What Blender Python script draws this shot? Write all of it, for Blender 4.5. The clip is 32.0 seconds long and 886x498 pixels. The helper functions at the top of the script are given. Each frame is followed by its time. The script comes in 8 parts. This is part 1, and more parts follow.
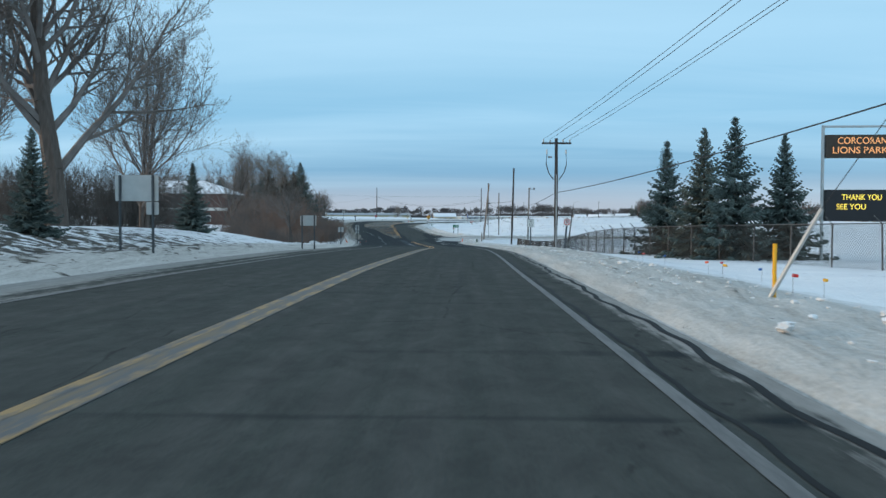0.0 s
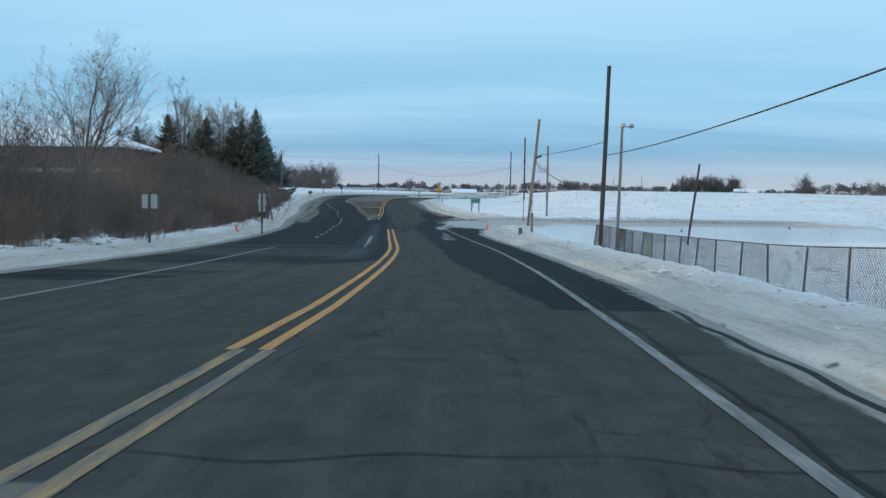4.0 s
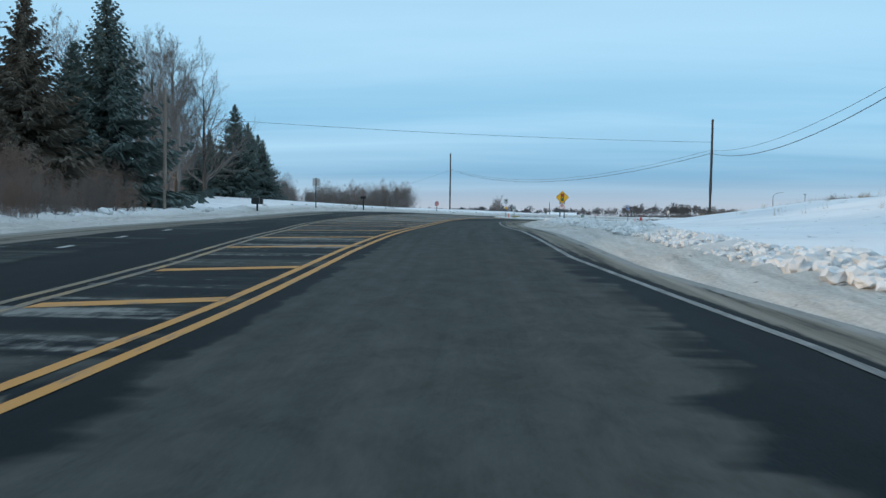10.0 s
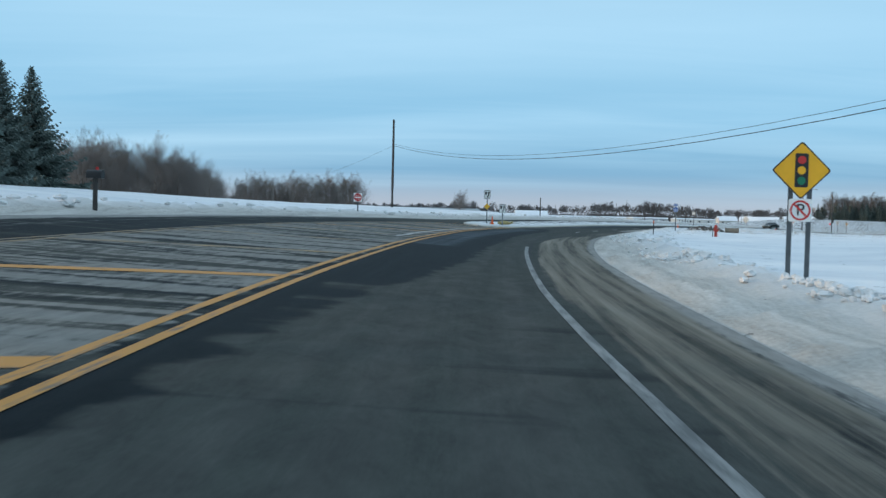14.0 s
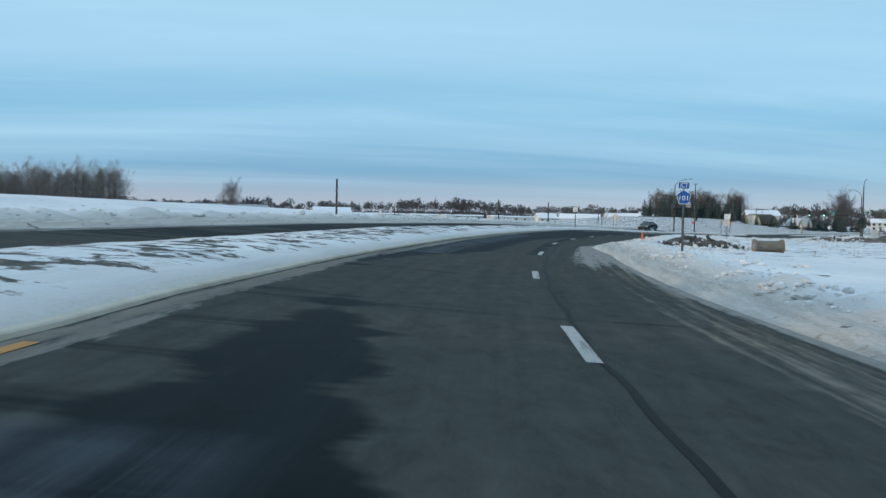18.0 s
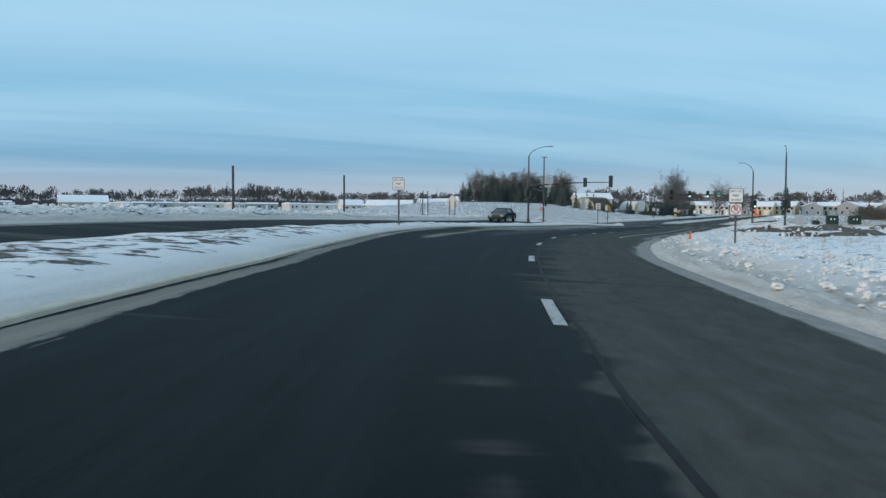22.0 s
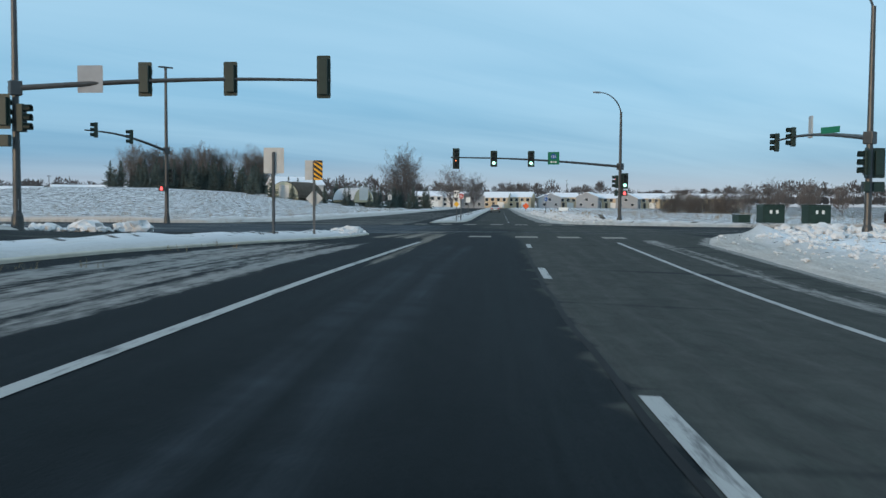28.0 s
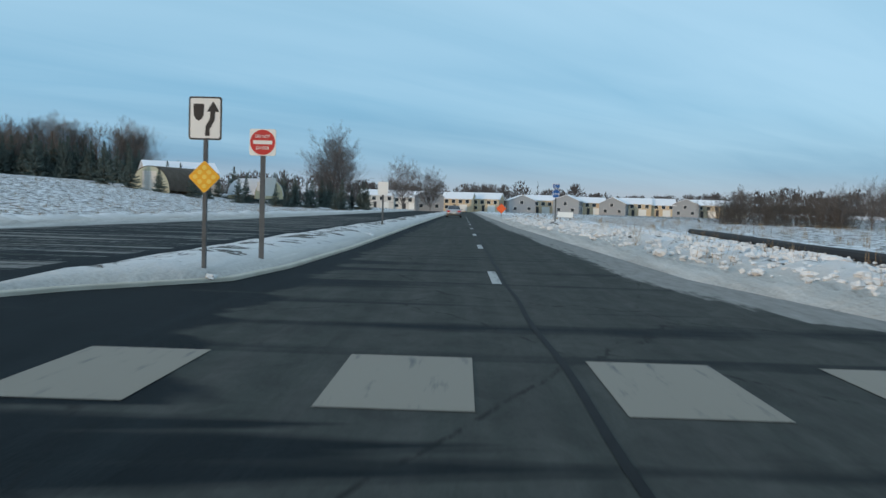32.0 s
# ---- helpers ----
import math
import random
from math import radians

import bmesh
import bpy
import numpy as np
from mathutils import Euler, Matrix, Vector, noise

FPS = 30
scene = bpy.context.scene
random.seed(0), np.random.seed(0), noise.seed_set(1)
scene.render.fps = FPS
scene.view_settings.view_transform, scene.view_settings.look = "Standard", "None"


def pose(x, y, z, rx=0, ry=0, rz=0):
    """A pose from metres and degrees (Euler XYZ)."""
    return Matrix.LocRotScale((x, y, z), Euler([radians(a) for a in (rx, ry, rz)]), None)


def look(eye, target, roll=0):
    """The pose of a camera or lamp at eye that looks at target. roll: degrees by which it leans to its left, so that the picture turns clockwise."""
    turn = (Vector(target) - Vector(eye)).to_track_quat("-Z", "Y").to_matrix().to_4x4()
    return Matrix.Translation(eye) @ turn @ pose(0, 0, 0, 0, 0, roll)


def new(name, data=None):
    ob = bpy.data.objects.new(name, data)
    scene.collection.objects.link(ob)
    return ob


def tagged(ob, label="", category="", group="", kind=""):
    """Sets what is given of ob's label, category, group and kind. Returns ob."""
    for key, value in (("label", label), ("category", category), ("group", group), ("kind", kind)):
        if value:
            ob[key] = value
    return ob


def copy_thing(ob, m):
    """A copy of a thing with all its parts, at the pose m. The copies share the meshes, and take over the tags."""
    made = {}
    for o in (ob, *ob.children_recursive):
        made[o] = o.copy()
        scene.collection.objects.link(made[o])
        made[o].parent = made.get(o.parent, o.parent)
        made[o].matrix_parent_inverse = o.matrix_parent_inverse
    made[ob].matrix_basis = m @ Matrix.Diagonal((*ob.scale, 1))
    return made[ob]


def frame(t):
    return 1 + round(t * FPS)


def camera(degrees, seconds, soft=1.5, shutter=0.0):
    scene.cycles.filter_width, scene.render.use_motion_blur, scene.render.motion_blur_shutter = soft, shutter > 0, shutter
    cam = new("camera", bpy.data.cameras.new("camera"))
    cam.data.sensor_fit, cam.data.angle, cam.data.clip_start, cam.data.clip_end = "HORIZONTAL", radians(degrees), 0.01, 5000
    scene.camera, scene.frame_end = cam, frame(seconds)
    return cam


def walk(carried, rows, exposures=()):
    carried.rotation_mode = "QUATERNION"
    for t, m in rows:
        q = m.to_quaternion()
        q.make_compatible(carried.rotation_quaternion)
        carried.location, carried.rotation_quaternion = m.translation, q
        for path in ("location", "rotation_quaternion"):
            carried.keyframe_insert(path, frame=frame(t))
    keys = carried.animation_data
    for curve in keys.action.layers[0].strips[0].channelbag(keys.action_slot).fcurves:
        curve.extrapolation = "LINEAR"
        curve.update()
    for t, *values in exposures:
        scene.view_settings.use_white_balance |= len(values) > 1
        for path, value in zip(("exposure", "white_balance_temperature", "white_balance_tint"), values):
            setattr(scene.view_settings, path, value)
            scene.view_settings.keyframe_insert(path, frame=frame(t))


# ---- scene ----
# ---- camera ----
cam = camera(52.22, 32.0, soft=1.45, shutter=0.12)
# seconds, eye x, y, z, yaw to the left, pitch up, lean (degrees)
PATH = [
    (0.0, 0.00, 0.00, 1.87, 0.00, -1.93, 0.16),
    (0.5, 0.14, 7.27, 1.84, -0.18, -1.75, 0.03),
    (1.0, 0.27, 14.58, 1.79, -0.27, -1.65, 0.55),
    (1.5, 0.43, 21.94, 1.72, -0.18, -2.04, 0.64),
    (2.0, 0.60, 29.29, 1.63, -0.11, -2.33, 0.58),
    (2.5, 0.75, 36.58, 1.53, -0.06, -2.88, 0.37),
    (3.0, 0.88, 43.79, 1.41, 0.29, -3.19, 0.78),
    (3.5, 0.95, 50.99, 1.26, 0.61, -3.42, 0.65),
    (4.0, 0.94, 58.18, 1.08, 1.28, -3.37, 0.77),
    (4.5, 0.84, 65.39, 0.88, 1.90, -3.24, 1.04),
    (5.0, 0.68, 72.61, 0.69, 2.36, -3.12, 1.31),
    (5.5, 0.47, 79.85, 0.50, 2.78, -3.06, 1.43),
    (6.0, 0.13, 87.10, 0.33, 3.59, -2.97, 1.67),
    (6.5, -0.29, 94.31, 0.18, 4.19, -2.52, 2.54),
    (7.0, -0.89, 101.56, 0.07, 4.69, -2.52, 1.17),
    (7.5, -1.57, 108.85, -0.02, 5.14, -2.20, 1.03),
    (8.0, -2.05, 116.12, -0.07, 5.62, -2.22, 1.33),
    (8.5, -2.63, 123.36, -0.06, 6.07, -1.93, 2.45),
    (9.0, -3.19, 130.54, -0.02, 6.65, -1.85, 2.37),
    (9.5, -3.81, 137.63, 0.06, 6.82, -1.79, 1.44),
    (10.0, -4.38, 144.55, 0.18, 6.83, -1.77, 0.71),
    (10.5, -4.96, 151.35, 0.36, 6.59, -1.71, 0.99),
    (11.0, -5.64, 158.16, 0.60, 6.33, -1.55, 0.57),
    (11.5, -6.28, 165.07, 0.82, 5.91, -1.57, 0.21),
    (12.0, -6.86, 172.07, 0.94, 5.58, -1.50, 1.06),
    (12.5, -7.38, 179.12, 1.01, 5.39, -1.78, 1.43),
    (13.0, -7.91, 186.28, 1.06, 5.13, -1.79, 1.64),
    (13.5, -8.39, 193.62, 1.12, 4.79, -2.04, 1.36),
    (14.0, -8.84, 201.11, 1.19, 4.21, -1.99, 1.33),
    (14.5, -9.20, 208.71, 1.26, 3.38, -1.89, 1.28),
    (15.0, -9.44, 216.36, 1.33, 2.29, -1.78, 1.22),
    (15.5, -9.51, 224.00, 1.40, 0.91, -1.74, 1.20),
    (16.0, -9.35, 231.58, 1.46, -0.75, -1.71, 1.50),
    (16.5, -8.93, 239.07, 1.51, -2.65, -1.73, 1.56),
    (17.0, -8.28, 246.45, 1.53, -4.59, -1.92, 1.69),
    (17.5, -7.46, 253.72, 1.54, -6.37, -1.98, 1.59),
    (18.0, -6.42, 260.94, 1.52, -8.20, -1.90, 1.15),
    (18.5, -5.22, 268.08, 1.50, -10.03, -2.03, 0.71),
    (19.0, -3.77, 275.05, 1.49, -11.70, -2.24, 1.16),
    (19.5, -2.13, 281.87, 1.49, -13.56, -2.31, 1.02),
    (20.0, -0.31, 288.58, 1.53, -15.08, -2.43, 1.01),
    (20.5, 1.71, 295.24, 1.59, -16.38, -2.46, 0.98),
    (21.0, 3.89, 301.90, 1.63, -17.50, -2.63, 1.03),
    (21.5, 6.27, 308.59, 1.65, -18.89, -2.72, 0.71),
    (22.0, 8.82, 315.32, 1.64, -20.33, -2.54, 0.31),
    (22.5, 11.56, 322.05, 1.63, -21.90, -2.60, 0.32),
    (23.0, 14.46, 328.77, 1.64, -23.40, -2.61, 0.31),
    (23.5, 17.49, 335.35, 1.61, -24.93, -2.75, 0.65),
    (24.0, 20.70, 341.78, 1.56, -26.50, -2.56, 0.41),
    (24.5, 24.04, 348.04, 1.50, -27.93, -2.60, 0.04),
    (25.0, 27.55, 354.13, 1.43, -29.42, -2.59, -0.13),
    (25.5, 31.19, 360.13, 1.35, -30.96, -2.76, 0.09),
    (26.0, 35.06, 366.05, 1.25, -32.85, -2.78, 0.12),
    (26.5, 39.18, 371.93, 1.12, -34.63, -2.83, 0.20),
    (27.0, 43.53, 377.77, 0.99, -36.10, -2.89, 0.27),
    (27.5, 48.06, 383.58, 0.88, -37.29, -2.91, 0.31),
    (28.0, 52.79, 389.32, 0.79, -38.52, -2.84, 0.34),
    (28.5, 57.68, 394.98, 0.72, -39.53, -2.88, 0.61),
    (29.0, 62.63, 400.61, 0.70, -40.59, -2.86, 1.22),
    (29.5, 67.72, 406.23, 0.68, -41.31, -2.80, 1.65),
    (30.0, 72.94, 411.87, 0.65, -41.81, -2.75, 2.18),
    (30.5, 78.23, 417.58, 0.59, -42.10, -2.69, 2.38),
    (31.0, 83.55, 423.28, 0.53, -41.98, -2.64, 2.27),
    (31.5, 88.84, 428.99, 0.48, -41.46, -2.90, 1.30),
    (32.0, 94.07, 434.76, 0.44, -40.93, -2.61, 1.60),
]


def carpose(x, y, z, yaw, pitch, lean):
    return pose(x, y, z, 0, 0, yaw) @ pose(0, 0, 0, 90 + pitch, 0, 0) @ pose(0, 0, 0, 0, 0, lean)


walk(cam, [(r[0], carpose(*r[1:])) for r in PATH], [(0.0, 0.08), (9.0, 0.10), (14.0, 0.06), (19.0, -0.02), (23.0, -0.08), (29.0, -0.12), (32.0, -0.18)])

# ---- sky and sun ----
SUN_AZ, SUN_EL = 262.0, 8.0          # degrees clockwise from +y, above the horizon
world = bpy.data.worlds.new("winter_sky")
scene.world = world
world.use_nodes = True
wn, wl = world.node_tree.nodes, world.node_tree.links
wn.clear()
w_out = wn.new("ShaderNodeOutputWorld")
w_bg = wn.new("ShaderNodeBackground")
w_sky = wn.new("ShaderNodeTexSky")
w_sky.sky_type, w_sky.sun_disc = "NISHITA", False
w_sky.sun_elevation, w_sky.sun_rotation = radians(SUN_EL), radians(SUN_AZ)
w_sky.air_density, w_sky.dust_density, w_sky.ozone_density = 1.0, 0.6, 2.0
w_co = wn.new("ShaderNodeTexCoord")
w_sep = wn.new("ShaderNodeSeparateXYZ")
wl.new(w_co.outputs["Generated"], w_sep.inputs[0])


def wmath(op, a, b):
    n = wn.new("ShaderNodeMath")
    n.operation = op
    for k, v in enumerate((a, b)):
        if v is None:
            continue
        if isinstance(v, (int, float)):
            n.inputs[k].default_value = v
        else:
            wl.new(v, n.inputs[k])
    return n.outputs[0]


def wramp(value, stops):
    n = wn.new("ShaderNodeValToRGB")
    el = n.color_ramp.elements
    while len(el) < len(stops):
        el.new(0.5)
    for e, (p, c) in zip(el, stops):
        e.position, e.color = p, (*c, 1)
    wl.new(value, n.inputs[0])
    return n.outputs[0]


def wmix(kind, fac, a, b):
    n = wn.new("ShaderNodeMix")
    n.data_type, n.blend_type = "RGBA", kind
    for sock, v in ((n.inputs["Factor"], fac), (n.inputs["A"], a), (n.inputs["B"], b)):
        if isinstance(v, (int, float)):
            sock.default_value = v
        elif isinstance(v, tuple):
            sock.default_value = (*v, 1)
        else:
            wl.new(v, sock)
    return n.outputs["Result"]


# high thin cloud over a clear winter sky: bands that lie on a flat layer far above
w_up = wmath("MAXIMUM", w_sep.outputs[2], 0.0)
w_den = wmath("ADD", w_up, 0.09)
w_px, w_py = wmath("DIVIDE", w_sep.outputs[0], w_den), wmath("DIVIDE", w_sep.outputs[1], w_den)
w_vec = wn.new("ShaderNodeCombineXYZ")
wl.new(w_px, w_vec.inputs[0]), wl.new(w_py, w_vec.inputs[1])
w_map = wn.new("ShaderNodeMapping")
w_map.inputs["Rotation"].default_value = (0, 0, radians(-14))
w_map.inputs["Scale"].default_value = (0.15, 0.60, 1)
w_map.inputs["Location"].default_value = (0.4, 2.3, 0)
wl.new(w_vec.outputs[0], w_map.inputs[0])


def wnoise(vec, scale, detail, rough, dist):
    n = wn.new("ShaderNodeTexNoise")
    for key, value in (("Scale", scale), ("Detail", detail), ("Roughness", rough), ("Distortion", dist)):
        n.inputs[key].default_value = value
    wl.new(vec, n.inputs[0])
    return n.outputs[0]


w_n1 = wnoise(w_map.outputs[0], 1.0, 3.0, 0.40, 0.5)      # broad veils
w_n2 = wnoise(w_map.outputs[0], 3.4, 5.0, 0.55, 0.9)      # finer fibres in them
w_cloud = wramp(wmath("ADD", wmath("MULTIPLY", w_n1, 0.78), wmath("MULTIPLY", w_n2, 0.22)), [(0.36, (0, 0, 0)), (0.66, (1, 1, 1))])
w_grad = wramp(w_up, [(0.0, (0.40, 0.45, 0.54)), (0.018, (0.36, 0.44, 0.56)), (0.05, (0.17, 0.37, 0.58)), (0.11, (0.20, 0.45, 0.67)), (0.20, (0.30, 0.55, 0.74)), (0.31, (0.44, 0.65, 0.80)), (0.6, (0.55, 0.70, 0.84))])
w_high = wramp(w_up, [(0.01, (0.15, 0.15, 0.15)), (0.07, (0.6, 0.6, 0.6)), (0.5, (0.8, 0.8, 0.8))])
w_fac = wmix("MULTIPLY", 1.0, w_cloud, w_high)
w_veil = wmix("MIX", w_fac, w_grad, (0.50, 0.74, 0.92))
w_scaled = wmix("MULTIPLY", 1.0, w_sky.outputs[0], (0.10, 0.10, 0.10))
w_total = wmix("ADD", 1.0, wmix("MULTIPLY", 1.0, w_veil, (0.97, 1.0, 1.02)), wmix("MULTIPLY", 1.0, w_scaled, (0.25, 0.25, 0.25)))
wl.new(w_total, w_bg.inputs[0])
w_bg.inputs["Strength"].default_value = 1.0
wl.new(w_bg.outputs[0], w_out.inputs[0])

sun_data = bpy.data.lights.new("sun", "SUN")
sun_data.energy, sun_data.angle, sun_data.color = 1.65, radians(1.5), (1.0, 0.72, 0.46)
sun = new("sun", sun_data)
_az, _el = radians(SUN_AZ), radians(SUN_EL)
sun.matrix_world = look((0, 0, 60), (-math.sin(_az) * math.cos(_el), -math.cos(_az) * math.cos(_el), 60 - math.sin(_el)))
scene.view_settings.exposure = 0.0

# ---- materials ----
def material(name, base, rough=0.7, metal=0.0, spread=0.25, scale=6.0, fine=60.0, bump=0.15, emit=None, strength=0.0, stretch=(1, 1, 1), spec=0.4, second=None, coord="Object", bump_dist=0.02):
    """A node material: colour broken up at two scales, with relief. second: a colour that the coarse noise brings in."""
    m = bpy.data.materials.new(name)
    m.use_nodes = True
    nt = m.node_tree
    n, l = nt.nodes, nt.links
    b = n["Principled BSDF"]
    b.inputs["Roughness"].default_value, b.inputs["Metallic"].default_value = rough, metal
    b.inputs["Specular IOR Level"].default_value = spec
    if emit:
        b.inputs["Emission Color"].default_value, b.inputs["Emission Strength"].default_value = (*emit, 1), strength
    co = n.new("ShaderNodeTexCoord")
    mp = n.new("ShaderNodeMapping")
    mp.inputs["Scale"].default_value = stretch
    l.new(co.outputs[coord], mp.inputs[0])
    a, c = n.new("ShaderNodeTexNoise"), n.new("ShaderNodeTexNoise")
    a.inputs["Scale"].default_value, c.inputs["Scale"].default_value = scale, fine
    a.inputs["Detail"].default_value, c.inputs["Detail"].default_value = 5, 3
    l.new(mp.outputs[0], a.inputs[0]), l.new(mp.outputs[0], c.inputs[0])
    mix = n.new("ShaderNodeMix")
    mix.data_type = "RGBA"
    lo = tuple(max(0.0, v * (1 - spread)) for v in base)
    hi = second or tuple(min(1.0, v * (1 + spread)) for v in base)
    mix.inputs["A"].default_value, mix.inputs["B"].default_value = (*lo, 1), (*hi, 1)
    sm = n.new("ShaderNodeMath")
    sm.operation = "MULTIPLY_ADD"
    sm.inputs[1].default_value = 0.35
    l.new(c.outputs[0], sm.inputs[0])
    half = n.new("ShaderNodeMath")
    half.operation = "MULTIPLY"
    half.inputs[1].default_value = 0.65
    rp = n.new("ShaderNodeMapRange")
    rp.inputs[1].default_value, rp.inputs[2].default_value = 0.3, 0.7
    l.new(a.outputs[0], rp.inputs[0]), l.new(rp.outputs[0], half.inputs[0]), l.new(half.outputs[0], sm.inputs[2])
    l.new(sm.outputs[0], mix.inputs["Factor"])
    l.new(mix.outputs["Result"], b.inputs["Base Color"])
    if bump:
        bp = n.new("ShaderNodeBump")
        bp.inputs["Strength"].default_value, bp.inputs["Distance"].default_value = bump, bump_dist
        l.new(sm.outputs[0], bp.inputs["Height"]), l.new(bp.outputs[0], b.inputs["Normal"])
    return m


def plain(name, base, rough=0.5, metal=0.0, emit=None, strength=0.0):
    return material(name, base, rough, metal, spread=0.12, scale=3.0, fine=40.0, bump=0.05, emit=emit, strength=strength)


STEEL = material("galvanised_steel", (0.30, 0.31, 0.32), 0.5, 0.6, 0.25, 4, 50, 0.05)
POST = material("dull_grey_post_steel", (0.095, 0.105, 0.112), 0.65, 0.3, 0.3, 5, 50, 0.1)
BACK = material("bare_aluminium_back", (0.46, 0.47, 0.46), 0.5, 0.3, 0.12, 3, 40, 0.03)
WHITE = material("white_sheeting", (0.80, 0.80, 0.77), 0.45, 0, 0.05, 3, 60, 0.02)
BLACK = material("black_paint", (0.018, 0.018, 0.02), 0.5, 0, 0.2, 4, 60, 0.03)
RED = material("red_sheeting", (0.55, 0.035, 0.03), 0.45, 0, 0.15, 3, 60, 0.02)
ORANGE = material("orange_plastic", (0.85, 0.13, 0.03), 0.5, 0, 0.15, 5, 60, 0.05)
YELLOW = material("yellow_sheeting", (0.85, 0.42, 0.015), 0.4, 0, 0.1, 4, 60, 0.02)
GREEN = material("green_sheeting", (0.01, 0.17, 0.09), 0.45, 0, 0.12, 3, 60, 0.02)
BLUE = material("blue_sheeting", (0.015, 0.10, 0.33), 0.45, 0, 0.12, 3, 60, 0.02)
WOODPOLE = material("weathered_pole_wood", (0.058, 0.053, 0.050), 0.85, 0, 0.35, 3, 30, 0.3, stretch=(6, 6, 0.4))
PALEPOLE = material("pale_pole_wood", (0.25, 0.20, 0.165), 0.85, 0, 0.3, 3, 30, 0.3, stretch=(6, 6, 0.4))
GREYPOLE = material("grey_pole_wood", (0.20, 0.19, 0.18), 0.85, 0, 0.3, 3, 30, 0.3, stretch=(6, 6, 0.4))
BARK = material("grey_brown_bark", (0.105, 0.085, 0.072), 0.9, 0, 0.4, 3, 25, 0.5, stretch=(4, 4, 0.7))
TWIG = material("bare_twigs", (0.185, 0.162, 0.148), 0.9, 0, 0.3, 2, 20, 0)
TWIGD = material("dark_far_twigs", (0.150, 0.135, 0.130), 0.9, 0, 0.3, 2, 20, 0)
BRUSH = material("red_brown_brush", (0.31, 0.195, 0.145), 0.9, 0, 0.3, 0.5, 8, 0, second=(0.20, 0.145, 0.12))
BRUSHG = material("grey_brush", (0.20, 0.16, 0.14), 0.9, 0, 0.3, 0.5, 8, 0, second=(0.15, 0.125, 0.112))
HEDGE = material("dark_hedge_twigs", (0.10, 0.088, 0.078), 0.9, 0, 0.3, 0.5, 8, 0)
DRYGRASS = material("dry_winter_grass", (0.30, 0.21, 0.11), 0.9, 0, 0.3, 0.4, 8, 0)
NEEDLE = material("blue_spruce_needles", (0.112, 0.148, 0.136), 0.8, 0, 0.55, 0.9, 9, 0.1)
NEEDLEB = material("brownish_spruce_needles", (0.116, 0.122, 0.102), 0.8, 0, 0.5, 0.5, 9, 0.1, second=(0.175, 0.138, 0.100))
FARWOOD = material("far_bare_wood", (0.085, 0.08, 0.08), 0.95, 0, 0.3, 0.1, 1.2, 0)
WIRE = material("black_cable", (0.02, 0.02, 0.022), 0.6, 0, 0.1, 3, 30, 0)
GLASSD = material("dark_window_glass", (0.03, 0.04, 0.05), 0.1, 0, 0.2, 2, 20, 0, spec=0.6)
RUBBER = material("black_rubber", (0.015, 0.015, 0.016), 0.8, 0, 0.2, 8, 60, 0.1)
SNOWM = material("clean_roof_snow", (0.80, 0.82, 0.85), 0.75, 0, 0.05, 0.8, 9, 0.3, bump_dist=0.06)
CHUNK = material("dirty_snow_chunks", (0.70, 0.69, 0.67), 0.8, 0, 0.25, 2.0, 18, 0.5, second=(0.82, 0.83, 0.84), bump_dist=0.06)
EARTH = material("frozen_dark_soil", (0.085, 0.070, 0.058), 0.95, 0, 0.6, 2.0, 14, 0.8, second=(0.17, 0.155, 0.14), bump_dist=0.08)
CONCRETE = material("worn_concrete_curb", (0.52, 0.47, 0.37), 0.85, 0, 0.25, 1.5, 20, 0.3, second=(0.62, 0.58, 0.50))


